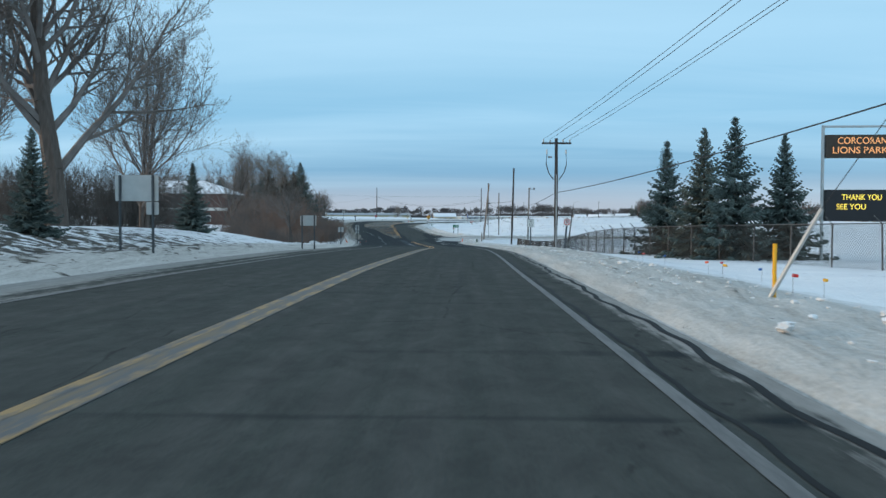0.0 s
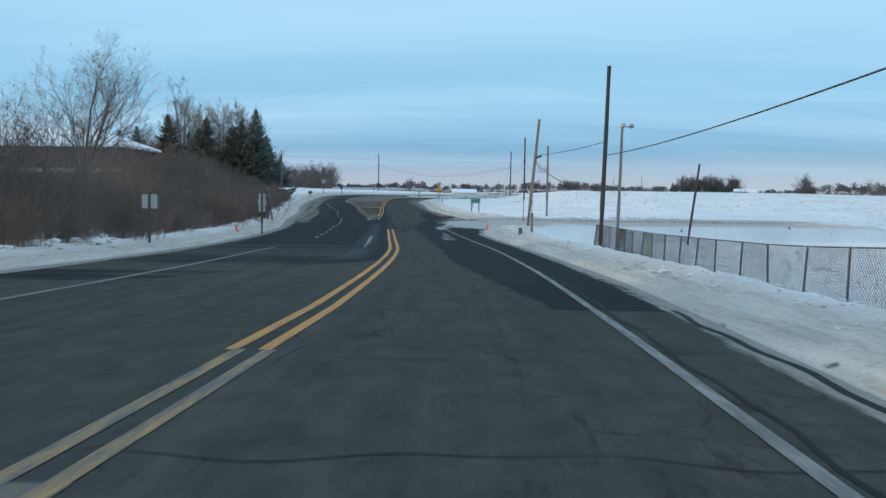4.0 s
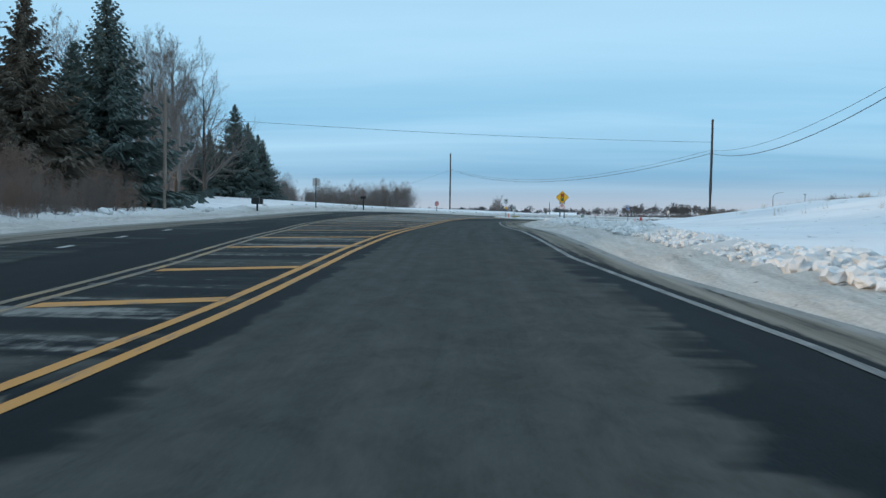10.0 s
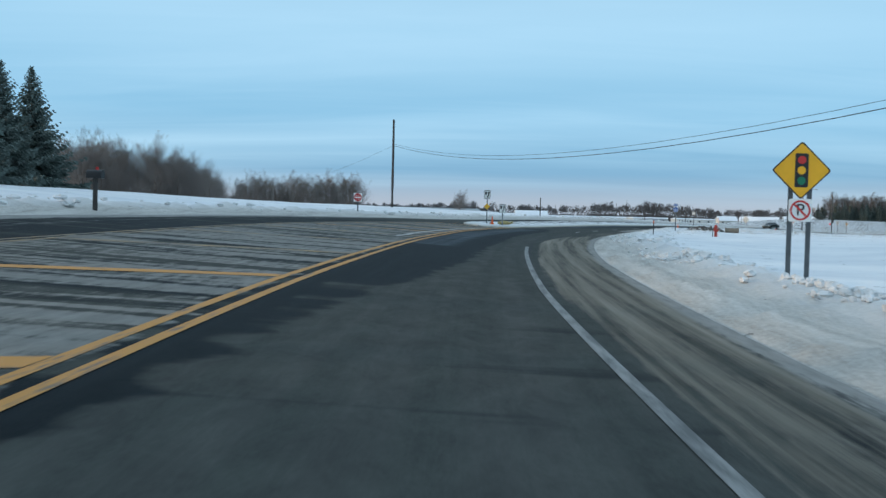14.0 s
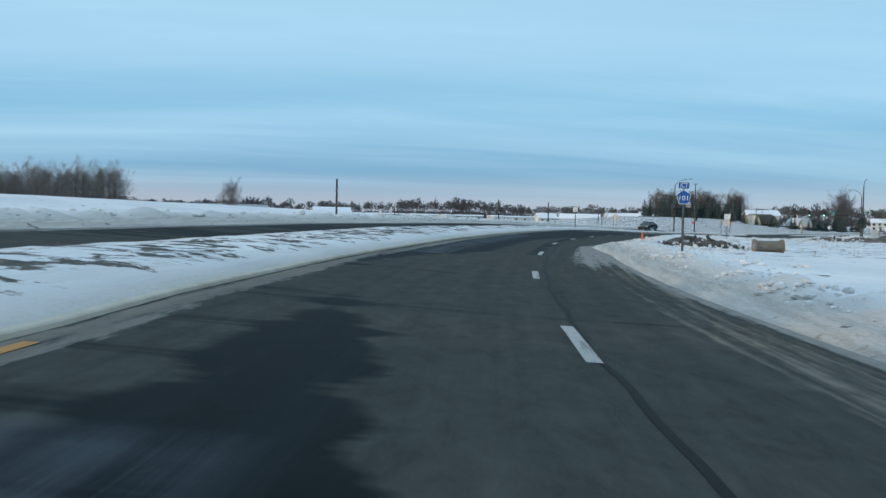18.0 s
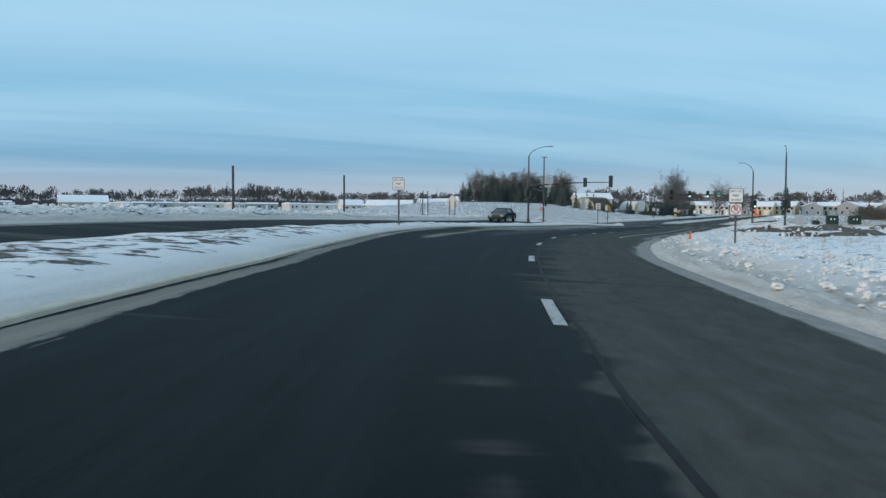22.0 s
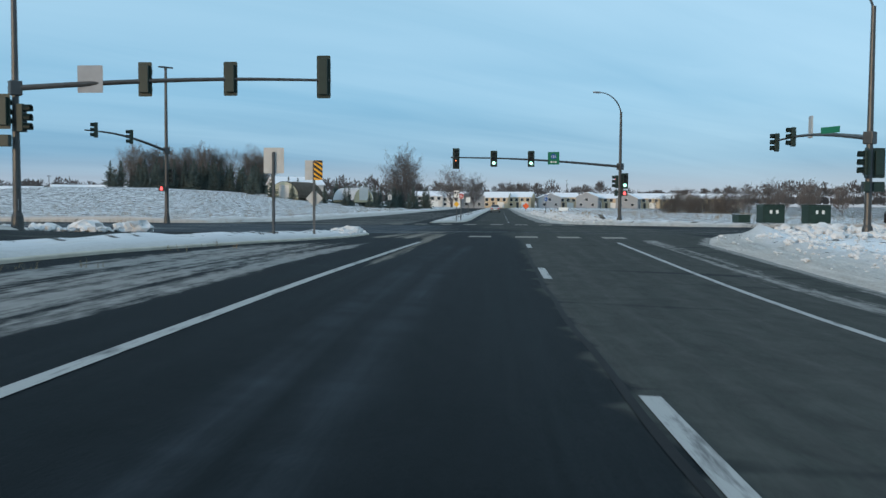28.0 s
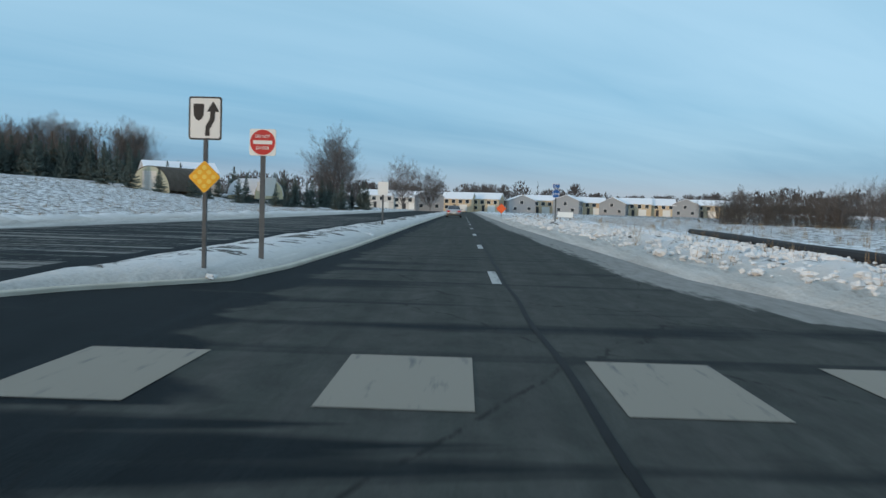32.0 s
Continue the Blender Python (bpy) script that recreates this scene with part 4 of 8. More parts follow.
for k, (sc, ua, ub) in enumerate(((9.5, 0.6, 2.2), (13.6, -6.2, -2.6), (17.2, 0.9, 2.3), (21.3, -2.3, 0.3), (24.0, -0.4, 0.5), (26.8, 1.2, 2.3), (31.0, -1.9, 1.3), (34.5, 0.8, 2.4), (39.6, -6.0, -3.0), (44.0, 1.3, 2.5), (47.5, 0.9, 2.5), (51.8, 0.4, 2.6), (57.0, 0.7, 2.6), (62.5, -1.6, 2.7), (91.4, -5.5, 0.9), (452.4, -3.0, 4.0), (461.8, -6.0, 3.0))):
    cross_crack(sc, ua, ub, k * 1.7 + 0.4, 0.05 if sc > 85 else 0.022)
strip("yellow_line", -60, 62, lambda s: yel_r(s) - 0.14 + 0.06 * np.clip(s - 30, 0, 30) / 30, 0.40, PAINT_YD, marks, 0.0045)
strip("yellow_line", -60, 66, lambda s: yel_r(s) - 0.01 + 0.06 * np.clip(s - 30, 0, 30) / 30, 0.12, PAINT_YF, marks)
strip("yellow_line", -60, 66, lambda s: yel_r(s) - 0.28 + 0.06 * np.clip(s - 30, 0, 30) / 30, 0.12, PAINT_YF, marks)
strip("yellow_line", 66, 119.6, yel_r, 0.12, PAINT_Y, marks)
strip("yellow_line", 66, 119.4, lambda s: yel_r(s) - 0.29, 0.12, PAINT_Y, marks)
strip("yellow_line", 138.5, 140.6, yel_r, 0.16, PAINT_Y, marks)
strip("yellow_line", 145, 268, yel_r, 0.12, PAINT_Y, marks)
strip("yellow_line", 145.5, 267, lambda s: yel_r(s) - 0.29, 0.12, PAINT_Y, marks)
strip("yellow_line", 143, 262, hatch_l, 0.12, PAINT_YF, marks)
strip("yellow_line", 143, 262, lambda s: hatch_l(s) - 0.29, 0.12, PAINT_YF, marks)
for sb in (148.0, 154.6, 159.0, 164.8, 169.2, 175.0, 182.2, 188.4, 194.5, 200.6, 207.2, 214.5, 221.0, 227.5, 234.0, 240.5, 246.7, 253.0, 259.3, 264.6):
    ur, ul = float(yel_r(sb)) - 0.36, float(hatch_l(sb)) + 0.15
    if ur - ul < 0.6:
        continue
    vs, fs, un = [], [], max(2, int((ur - ul) / 0.6) + 1)
    for i, uu in enumerate(np.linspace(ur, ul, un)):
        so = sb + (uu - ur) * 0.45
        for e in (-0.22, 0.22):
            vs.append(tuple(W(so + e, uu, float(lift(so + e, uu)) + 0.006)))
        if i:
            fs.append((2 * i - 2, 2 * i - 1, 2 * i + 1, 2 * i))
    bar = raw("hatch_bar", vs, fs, PAINT_Y if sb < 215 or sb > 236 else PAINT_YF, marks)
    uvl = bar.data.uv_layers.new(name="along")
    uvl.data.foreach_set("uv", np.array([(vs[k][0], vs[k][1] * 0.4) for f in fs for k in f], np.float32).ravel())
strip("edge_line", -60, 58, lambda s: white_r(s) + 0.03, 0.11, PAINT_WF, marks)
strip("edge_line", 58, 120.6, white_r, 0.11, PAINT_E, marks)
strip("edge_line", 149, 232, white_r, 0.11, PAINT_E, marks)
strip("edge_line", -60, 92, white_l, 0.15, PAINT_WF, marks)
strip("turn_lane_line", 379, 434, turn_l, 0.13, PAINT_W, marks)
strip("turn_lane_line", 374, 437, turn_r, 0.13, PAINT_W, marks)
for sf in (272.0, 283.4, 295.0, 306.8, 318.5, 330.2, 342.3, 354.0, 365.4, 378.6, 390.0, 400.3, 410.5, 423.2, 434.5, 482.6, 494.8, 507, 519.2, 531.4, 543.6, 556, 568, 580, 592):
    strip("lane_dash", sf - 2.75, sf, dash_u, 0.15, PAINT_W, marks, step=0.7)
dot_u = lin([(100, -5.3), (113, -5.45), (122, -5.68), (129, -5.65), (139, -6.0), (144, -6.65), (150, -7.0), (154, -7.1), (163, -8.3), (168, -8.85), (180, -10)])
for sf in (105, 109, 113, 117.3, 121.6, 125.3, 128.7, 132, 135.4, 139, 143.8, 147.4, 150.6, 153.7, 158, 163.2, 167.4, 172):
    strip("short_dash", sf - 0.45, sf + 0.45, dot_u, 0.16, PAINT_W, marks, step=0.4)
for s0, us in ((441.1, (-1.18, 0.74, 2.47, 4.3)), (471.05, (-8.3, -6.5, -4.65, -2.85, -0.83, 0.97, 2.75, 4.4))):
    for u0 in us:
        strip("crosswalk_block", s0, s0 + 1.85, lambda s, q=u0: 0 * s + q + 0.46, 0.93, PAINT_X, marks, step=0.5)


def build_median(name, s0, s1, fr, fl, label, mound=0.12, grime=0.22):
    rows = np.arange(s0, s1 + 0.01, 0.5)
    q = [0, 0.03, 0.08, 0.16, 0.3, 0.5, 0.7, 0.84, 0.92, 0.97, 1]
    cols = [lambda s, k=k: (fl(s) + 0.13) * (1 - k) + (fr(s) - 0.13) * k for k in q]

    def z(s, u):
        w = np.minimum(fr(s) - u, u - fl(s))
        return lift(s, u) + 0.055 + np.clip(w - 0.14, 0, 0.12) * 0.35 + np.clip((w - 0.14) / 0.9, 0, 1) ** 0.8 * mound + 0.05 * rough_field(s, u, 1.6, 21) * np.clip(w, 0, 1) + 0.05 * np.maximum(rough_field(s, u, 0.8, 23), 0) * np.clip(w - 0.2, 0, 1)

    ob = sheet(name, rows, cols, z, SNOW, (("dirt", lambda s, u: grime + 0.50 * np.exp(-np.minimum(fr(s) - u, u - fl(s)) / 0.6)), ("grass", lambda s, u: 0.41 * np.clip(np.minimum(fr(s) - u, u - fl(s)) - 0.45, 0, 1) ** 0.4)))
    tagged(ob, label, "road median", kind="structure")
    for nm, fun in (("curb", lambda s: fr(s) - 0.065), ("curb", lambda s: fl(s) + 0.065)):
        n = len(rows)
        u = fun(rows)
        prof = [(-0.065, -0.06), (-0.065, 0.050), (-0.05, 0.062), (0.05, 0.062), (0.065, 0.045), (0.065, -0.06)]
        ring = np.stack([W(rows, u + a, lift(rows, u + a) + b) for a, b in prof], 1)
        v = ring.reshape(-1, 3)
        m = len(prof)
        f = [(i * m + k, i * m + k + 1, (i + 1) * m + k + 1, (i + 1) * m + k) for i in range(n - 1) for k in range(m - 1)]
        raw(nm, v.tolist(), f, CONCRETE, ob)


build_median("median", 262.5, 446.5, med_r, med_l, "raised snow-covered median with a worn yellowish concrete curb")
build_median("median_far", 475.5, 760, med2_r, med2_l, "raised snowy median beyond the junction", 0.20, 0.36)

# ---- trees and brush ----
def spruce_meshes(h, r, seed, mat, dense=1.0):
    """Trunk and crown of a spruce: uneven whorls of boughs that sag and turn up at the tip, fringed with hanging twigs."""
    rs = random.Random(seed)
    bt = bmesh.new()
    tube(bt, (0, 0, -0.4), (0, 0, h * 0.97), 0.014 * h + 0.03, 0.01, 7)
    v, f = [], []

    def fan(p, a, ln, w, drop):
        ex, ey = math.cos(a), math.sin(a)
        base = len(v)
        v.extend(((p[0] - ey * w, p[1] + ex * w, p[2]), (p[0] + ey * w, p[1] - ex * w, p[2]), (p[0] + ex * ln, p[1] + ey * ln, p[2] - drop), (p[0] + ex * ln * 0.4, p[1] + ey * ln * 0.4, p[2] - drop * 0.5 - w * rs.uniform(0.8, 1.6))))
        f.extend(((base, base + 1, base + 2), (base, base + 3, base + 2), (base + 1, base + 2, base + 3)))

    z = 0.035 * h
    bulge = rs.uniform(0, 6.28)
    while z < h * 0.985:
        k = z / h
        reach = r * (1 - k) ** 0.98 * (0.7 + 0.3 * min(1, k / 0.07)) * rs.uniform(0.78, 1.10) + 0.012 * h * (1 - k) + 0.03
        n = max(5, int((7 + 4 * (1 - k)) * dense))
        a0 = rs.uniform(0, 6.28)
        for i in range(n):
            a = a0 + i * 6.283 / n + rs.uniform(-0.25, 0.25)
            L = reach * (rs.uniform(0.90, 1.15) if rs.random() < 0.6 else rs.uniform(0.55, 0.85)) * (1 + 0.12 * math.sin(a * 2 + bulge + k * 5))
            zz = z + rs.uniform(-0.014, 0.014) * h
            dx, dy = math.cos(a), math.sin(a)
            droop = 0.42 * (1 - k) - 0.55 * k ** 2 + rs.uniform(-0.08, 0.08)
            steps = max(3, int(4 + 7 * L / max(r, 0.5)))
            for j in range(steps):
                q = (j + 0.6) / steps
                p = (dx * L * q, dy * L * q, zz - droop * L * q + 0.26 * L * q ** 3)
                ln = (0.30 * L * (1 - q) ** 0.7 + 0.026 * h * (1 - 0.75 * k)) * rs.uniform(0.7, 1.15)
                w = (0.0045 * h + 0.032 * L) * rs.uniform(0.7, 1.2) / math.sqrt(dense)
                for side in (-1, 1):
                    fan(p, a + side * rs.uniform(0.45, 0.95), ln, w, ln * rs.uniform(0.05, 0.5))
                fan(p, a + rs.uniform(-0.3, 0.3), ln * 0.8, w, ln * rs.uniform(0.35, 0.9))
        z += h * (0.020 + 0.024 * (1 - k)) * rs.uniform(0.7, 1.3) / math.sqrt(dense)
    tip = len(v)
    v += [(0, 0, h), (0.045, 0, h * 0.93), (-0.04, 0.03, h * 0.93), (0, -0.05, h * 0.93)]
    f += [(tip, tip + 1, tip + 2), (tip, tip + 2, tip + 3), (tip, tip + 3, tip + 1)]
    return bt, v, f


def spruce(h, r, seed, m, mat=None, label="dark green spruce standing in snow", group="spruces", dense=1.0):
    t = thing("spruce_tree", label, "spruce", m, group)
    bt, v, f = spruce_meshes(h, r, seed, mat, dense)
    part("trunk", bt, BARK, t)
    raw("crown", v, f, mat or NEEDLE, t)
    return t


def twig_tube(v, f, a, b, r0, r1, sides):
    d = b - a
    if d.length < 1e-4:
        return
    x = d.orthogonal().normalized()
    y = d.normalized().cross(x)
    n = len(v)
    for p, r in ((a, r0), (b, r1)):
        for k in range(sides):
            c = 6.2832 * k / sides
            v.append(p + x * (r * math.cos(c)) + y * (r * math.sin(c)))
    for k in range(sides):
        f.append((n + k, n + (k + 1) % sides, n + sides + (k + 1) % sides, n + sides + k))


def twig_blade(v, f, a, b, r):
    """A fine twig as a narrow two-sided sliver."""
    d = b - a
    x = d.orthogonal().normalized() * r
    n = len(v)
    v.extend((a - x, a + x, b))
    f.append((n, n + 1, n + 2))


def bare_tree(h, seed, m, label="leafless deciduous tree with fine grey twigs", group="bare trees", spread=0.55, first=0.22, thick=0.022, levels=4, kids=(9, 6, 5, 4), stems=1, mat=None, name="bare_tree", fine=0.009):
    """A winter tree: trunk, limbs, branches and twigs, all tapered."""
    rs = random.Random(seed)
    v1, f1, v2, f2 = [], [], [], []

    def grow(p, d, length, r, lv):
        vv, ff = (v1, f1) if lv == 0 else (v2, f2)
        seg = 5 if lv == 0 else (4 if lv == 1 else (3 if lv == 2 else 2))
        sides = 7 if lv == 0 else (5 if lv == 1 else 3)
        pts, cur, dr = [p], p.copy(), d.copy()
        for i in range(seg):
            wob = 0.10 if lv == 0 else 0.22
            dr = (dr + Vector((rs.uniform(-wob, wob), rs.uniform(-wob, wob), rs.uniform(-wob * 0.4, wob) + (0.10 if lv else 0)))).normalized()
            cur = cur + dr * (length / seg)
            pts.append(cur.copy())
        rr = [r * (1 - 0.80 * i / seg) for i in range(seg + 1)]
        for i in range(seg):
            if lv >= 3:
                twig_blade(vv, ff, pts[i], pts[i + 1], max(rr[i], fine) * 1.15)
            else:
                twig_tube(vv, ff, pts[i], pts[i + 1], rr[i], rr[i + 1], sides)
        if lv >= levels:
            return
        for _ in range(kids[min(lv, len(kids) - 1)]):
            q = rs.uniform(first if lv == 0 else 0.18, 1.0)
            i = min(int(q * seg), seg - 1)
            at = pts[i].lerp(pts[i + 1], q * seg - i)
            ax = (pts[i + 1] - pts[i]).normalized()
            side = ax.orthogonal().normalized()
            side.rotate(Matrix.Rotation(rs.uniform(0, 6.283), 3, ax))
            ang = rs.uniform(0.55, 1.05) * (1.15 - 0.35 * q)
            nd = (ax * math.cos(ang) + side * math.sin(ang)).normalized()
            ln = length * (spread if lv == 0 else 0.52) * rs.uniform(0.65, 1.15) * (1.15 - 0.6 * q)
            grow(at, nd, ln, max(rr[i] * (0.42 if lv == 0 else 0.55), 0.004), lv + 1)

    for k in range(stems):
        lean = Vector((rs.uniform(-0.15, 0.15), rs.uniform(-0.15, 0.15), 1)) if stems > 1 else Vector((0.02, 0.01, 1))
        grow(Vector((0.25 * k - 0.12 * (stems - 1), 0, -0.5)), lean.normalized(), h * rs.uniform(0.85, 1.0), thick * h, 0)
    t = thing(name, label, "tree" if name != "bush" else "bush", m, group)
    raw("trunk", v1, f1, BARK if not mat else mat, t)
    raw("crown", v2, f2, mat or TWIG, t)
    return t


def thicket(h, w, seed, m, mat, stems=125, label="dense leafless roadside brush with thin reddish stems", group="roadside brush", dome=False):
    """A clump of leafless brush: many thin arching stems with side twigs, cut to a dome if asked."""
    rs = random.Random(seed)
    v, f = [], []
    for _ in range(stems):
        p = Vector((rs.gauss(0, w * 0.32), rs.gauss(0, w * 0.32), -0.1))
        d = Vector((p.x * 0.22 / w + rs.uniform(-0.28, 0.28), p.y * 0.22 / w + rs.uniform(-0.28, 0.28), 1)).normalized()
        L = h * rs.uniform(0.55, 1.05)
        if dome:
            far = min(0.95, math.hypot(p.x, p.y) / (w * 0.62))
            L = h * math.sqrt(1 - far * far) * rs.uniform(0.72, 1.0)
        cur, r = p, rs.uniform(0.010, 0.020)
        for i in range(4):
            d = (d + Vector((rs.uniform(-0.16, 0.16), rs.uniform(-0.16, 0.16), 0.02))).normalized()
            nx = cur + d * (L / 4)
            twig_tube(v, f, cur, nx, r, r * 0.72, 3)
            r *= 0.72
            for _ in range(4 if i else 2):
                s = (d + Vector((rs.uniform(-1, 1), rs.uniform(-1, 1), rs.uniform(0, 0.7)))).normalized()
                a = cur.lerp(nx, rs.random())
                b = a + s * L * rs.uniform(0.12, 0.28)
                twig_blade(v, f, a, b, r * 0.9)
                for _ in range(4):
                    s2 = (s + Vector((rs.uniform(-1, 1), rs.uniform(-1, 1), rs.uniform(-0.2, 0.8)))).normalized()
                    c = a.lerp(b, rs.uniform(0.3, 0.9))
                    twig_blade(v, f, c, c + s2 * L * rs.uniform(0.07, 0.16), 0.0085)
            cur = nx
    t = tagged(raw("bush", v, f, mat), label, "bush", group)
    t.matrix_basis = m
    return t


def turned(m, deg=0.0, k=1.0):
    return m @ Matrix.Rotation(radians(deg), 4, "Z") @ Matrix.Scale(k, 4)


# yard by the start of the way: spruces behind the fence
sp_yard = spruce(6.6, 2.2, 11, spot_xy(12.75, 52.0), label="blue-green spruce behind the chain-link fence", group="spruces behind the fence", dense=1.1)
for k, (x, y, h) in enumerate(((13.0, 45.1, 6.55), (13.1, 40.6, 6.5), (15.6, 41.2, 5.8))):
    copy_thing(sp_yard, turned(spot_xy(x, y), 70 + 80 * k, h / 6.6))
sp_small = spruce(4.1, 1.25, 15, spot_xy(-14.9, 53.9), label="small spruce on the snowy yard bank", group="yard spruces", dense=1.1)
copy_thing(sp_small, turned(spot(29.6, -14.2), 120, 0.86))
copy_thing(sp_small, turned(spot(24.0, -15.8), 200, 0.80))
big = bare_tree(15.5, 4, spot(36.0, -16.2), "large leafless tree with a thick grey trunk on the yard bank", "yard trees", spread=0.62, first=0.16, thick=0.030, kids=(26, 12, 9, 6))
copy_thing(big, turned(spot(46, -25.5), 140, 0.75))
copy_thing(big, turned(spot(33, -21.0), 250, 0.8))
bare_tree(6.3, 27, spot_xy(-11.0, 65.6), "leafless forked tree at the end of the brush", "yard trees", spread=0.46, first=0.22, thick=0.012, kids=(18, 8, 6, 4), stems=2, fine=0.005)
mid = bare_tree(9.6, 9, spot(50, -17.5), "leafless spreading yard tree", "yard trees", spread=0.75, first=0.12, thick=0.016, kids=(18, 10, 8, 5), stems=2)
copy_thing(mid, turned(spot(137, -28), 50, 1.25))
slim = bare_tree(10.0, 21, spot(203, -40), "slim leafless tree rising out of the brush", "bare trees", spread=0.42, first=0.25, thick=0.016, kids=(15, 8, 5, 4), stems=2)
for s, u, k in ((205.5, -35.0, 1.55), (209, -38, 1.3), (184, -44, 0.7)):
    copy_thing(slim, turned(spot(s, u), s * 7, k))
# conifers where the road widens
def tree_at(src, h0, x, y, top, deg, wide=1.0):
    """A copy of a tree of height h0 at x, y whose tip reaches the level top."""
    m = spot_xy(x, y)
    return copy_thing(src, turned(m, deg, (top - m.translation.z) / h0) @ Matrix.Diagonal((wide, wide, 1, 1)))


sp_big = spruce(13.0, 5.6, 31, spot_xy(-30.9, 196.0), label="tall dark spruce at the edge of the brush", group="tall spruces", dense=1.15)
sp_brown = spruce(10.8, 5.0, 32, spot_xy(-31.0, 187.7), NEEDLEB, "tall spruce with browned needles at the edge of the brush", "tall spruces", 1.1)
for k, (x, y, top) in enumerate(((-36.0, 187.4, 11.4), (-41.7, 187.7, 11.8), (-33.5, 191.5, 10.4))):
    tree_at(sp_brown, 10.6, x, y, top + 0.35, 100 + 95 * k, 1.18)
for k, (x, y, top) in enumerate(((-45.8, 186.6, 10.0), (-49.5, 190.0, 9.6), (-38.9, 193.5, 10.2), (-35.0, 199.5, 11.0))):
    tree_at(sp_big, 12.7, x, y, top + 0.35, 60 + 85 * k, 1.18)
sp_far = spruce(9.0, 3.0, 35, spot(200.0, -33.0), label="dense dark conifer in a grove", group="grove conifers", dense=0.62)
for k, (x, y, top) in enumerate(((-38.9, 240.2, 12.5), (-42.9, 243.0, 10.0), (-39.8, 247.5, 11.3), (-42.0, 254.0, 11.0), (-44.0, 261.0, 11.2), (-45.6, 267.8, 11.9), (-48.5, 262.0, 10.0), (-36.8, 243.5, 9.0), (-41.5, 236.5, 8.2), (-46.0, 251.0, 9.6), (-47.0, 272.0, 9.8))):
    tree_at(sp_big, 12.7, x, y, top, 37 + 71 * k)
wide = bare_tree(13.5, 44, spot(229, -31.5), "broad leafless tree beside the spruces", "bare trees", spread=0.6, first=0.15, thick=0.022, kids=(24, 12, 8, 5))
for s, u, k in ((224, -31, 0.92), (222, -38, 1.0), (233, -40, 0.95), (226, -35, 1.0), (231, -36, 0.95), (229, -28.5, 0.82), (219, -27.5, 0.62), (236, -44, 0.9)):
    copy_thing(wide, turned(spot(s, u), s * 5, k))
# brush along the road before the widening
br = [thicket(4.2, 3.4, 51, spot(83, -15), BRUSH), thicket(3.6, 3.2, 52, spot(86, -18), BRUSHG, group="roadside brush"), thicket(4.6, 3.6, 53, spot(92, -15.5), BRUSHG)]
rb = random.Random(8)
for row, (u0, hk) in enumerate(((-2.7, 0.60), (-5.2, 0.85), (-8.6, 1.0), (-12.5, 1.08))):
    s = (70, 68, 78, 92)[row]
    while s < 190 - row * 2:
        if row == 0 and s > 182:
            break
        k = hk * rb.choice((0.7, 0.85, 1.0, 1.0, 1.25)) * rb.uniform(0.9, 1.1) * (0.34 + 0.18 * min(1, max(0, (s - 76) / 16)) + 0.22 * min(1, max(0, (s - 88) / 26)) + 0.22 * math.exp(-((s - 129) / 10) ** 2)) * (1 - 0.24 * min(1, max(0, (s - 136) / 12)))
        copy_thing(rb.choice(br), turned(spot(s, float(edge_l(s)) + u0 + rb.uniform(-0.7, 0.5)), rb.uniform(0, 360), k))
        s += rb.uniform(2.3, 3.4) * (1.0 if row < 2 else 1.25)
hedge = thicket(4.2, 4.6, 61, spot(66, -22), HEDGE, 150, "dark leafless hedge behind the yard", "yard hedge")
for s, u, k in ((65, -25.5, 1.05), (64.5, -29, 1.1), (63.5, -33, 1.05), (62, -37, 1.1), (60, -41, 1.0), (67.5, -24, 1.0), (67, -31, 1.1), (58, -30, 0.8)):
    copy_thing(hedge, turned(spot(s, u), s * 11, k))
# big rounded bushes between the brush and the spruces
domes = [thicket(5.0, 6.2, 57, spot_xy(-37.0, 176.5), BRUSH, 210, "large rounded leafless bush among the brush", "roadside brush", True), thicket(5.0, 5.4, 58, spot_xy(-31.5, 171.0), BRUSHG, 190, "large rounded leafless bush among the brush", "roadside brush", True)]
for k, (x, y, top) in enumerate(((-33.5, 174.5, 6.4), (-36.5, 177.5, 7.3), (-40.5, 180.5, 7.6), (-30.5, 178.5, 4.3), (-28.2, 182.0, 3.5), (-35.5, 168.5, 5.2), (-39.0, 172.0, 6.0), (-27.0, 176.5, 3.1), (-45.0, 182.0, 7.4), (-30.0, 166.0, 4.2), (-26.2, 186.5, 2.9), (-33.0, 162.0, 4.6), (-38.0, 163.5, 4.8))):
    tree_at(domes[k % 2], 5.0, x, y, top, 47 * k)
# scrub beyond the junction
for x, y, k in ((184, 490, 0.72), (186, 487, 0.8), (183, 484, 0.7), (184, 481, 0.75), (187, 479, 0.8), (181, 477, 0.7), (189, 493, 0.7)):
    copy_thing(hedge, turned(spot_xy(x, y), x * 7 + y, k))
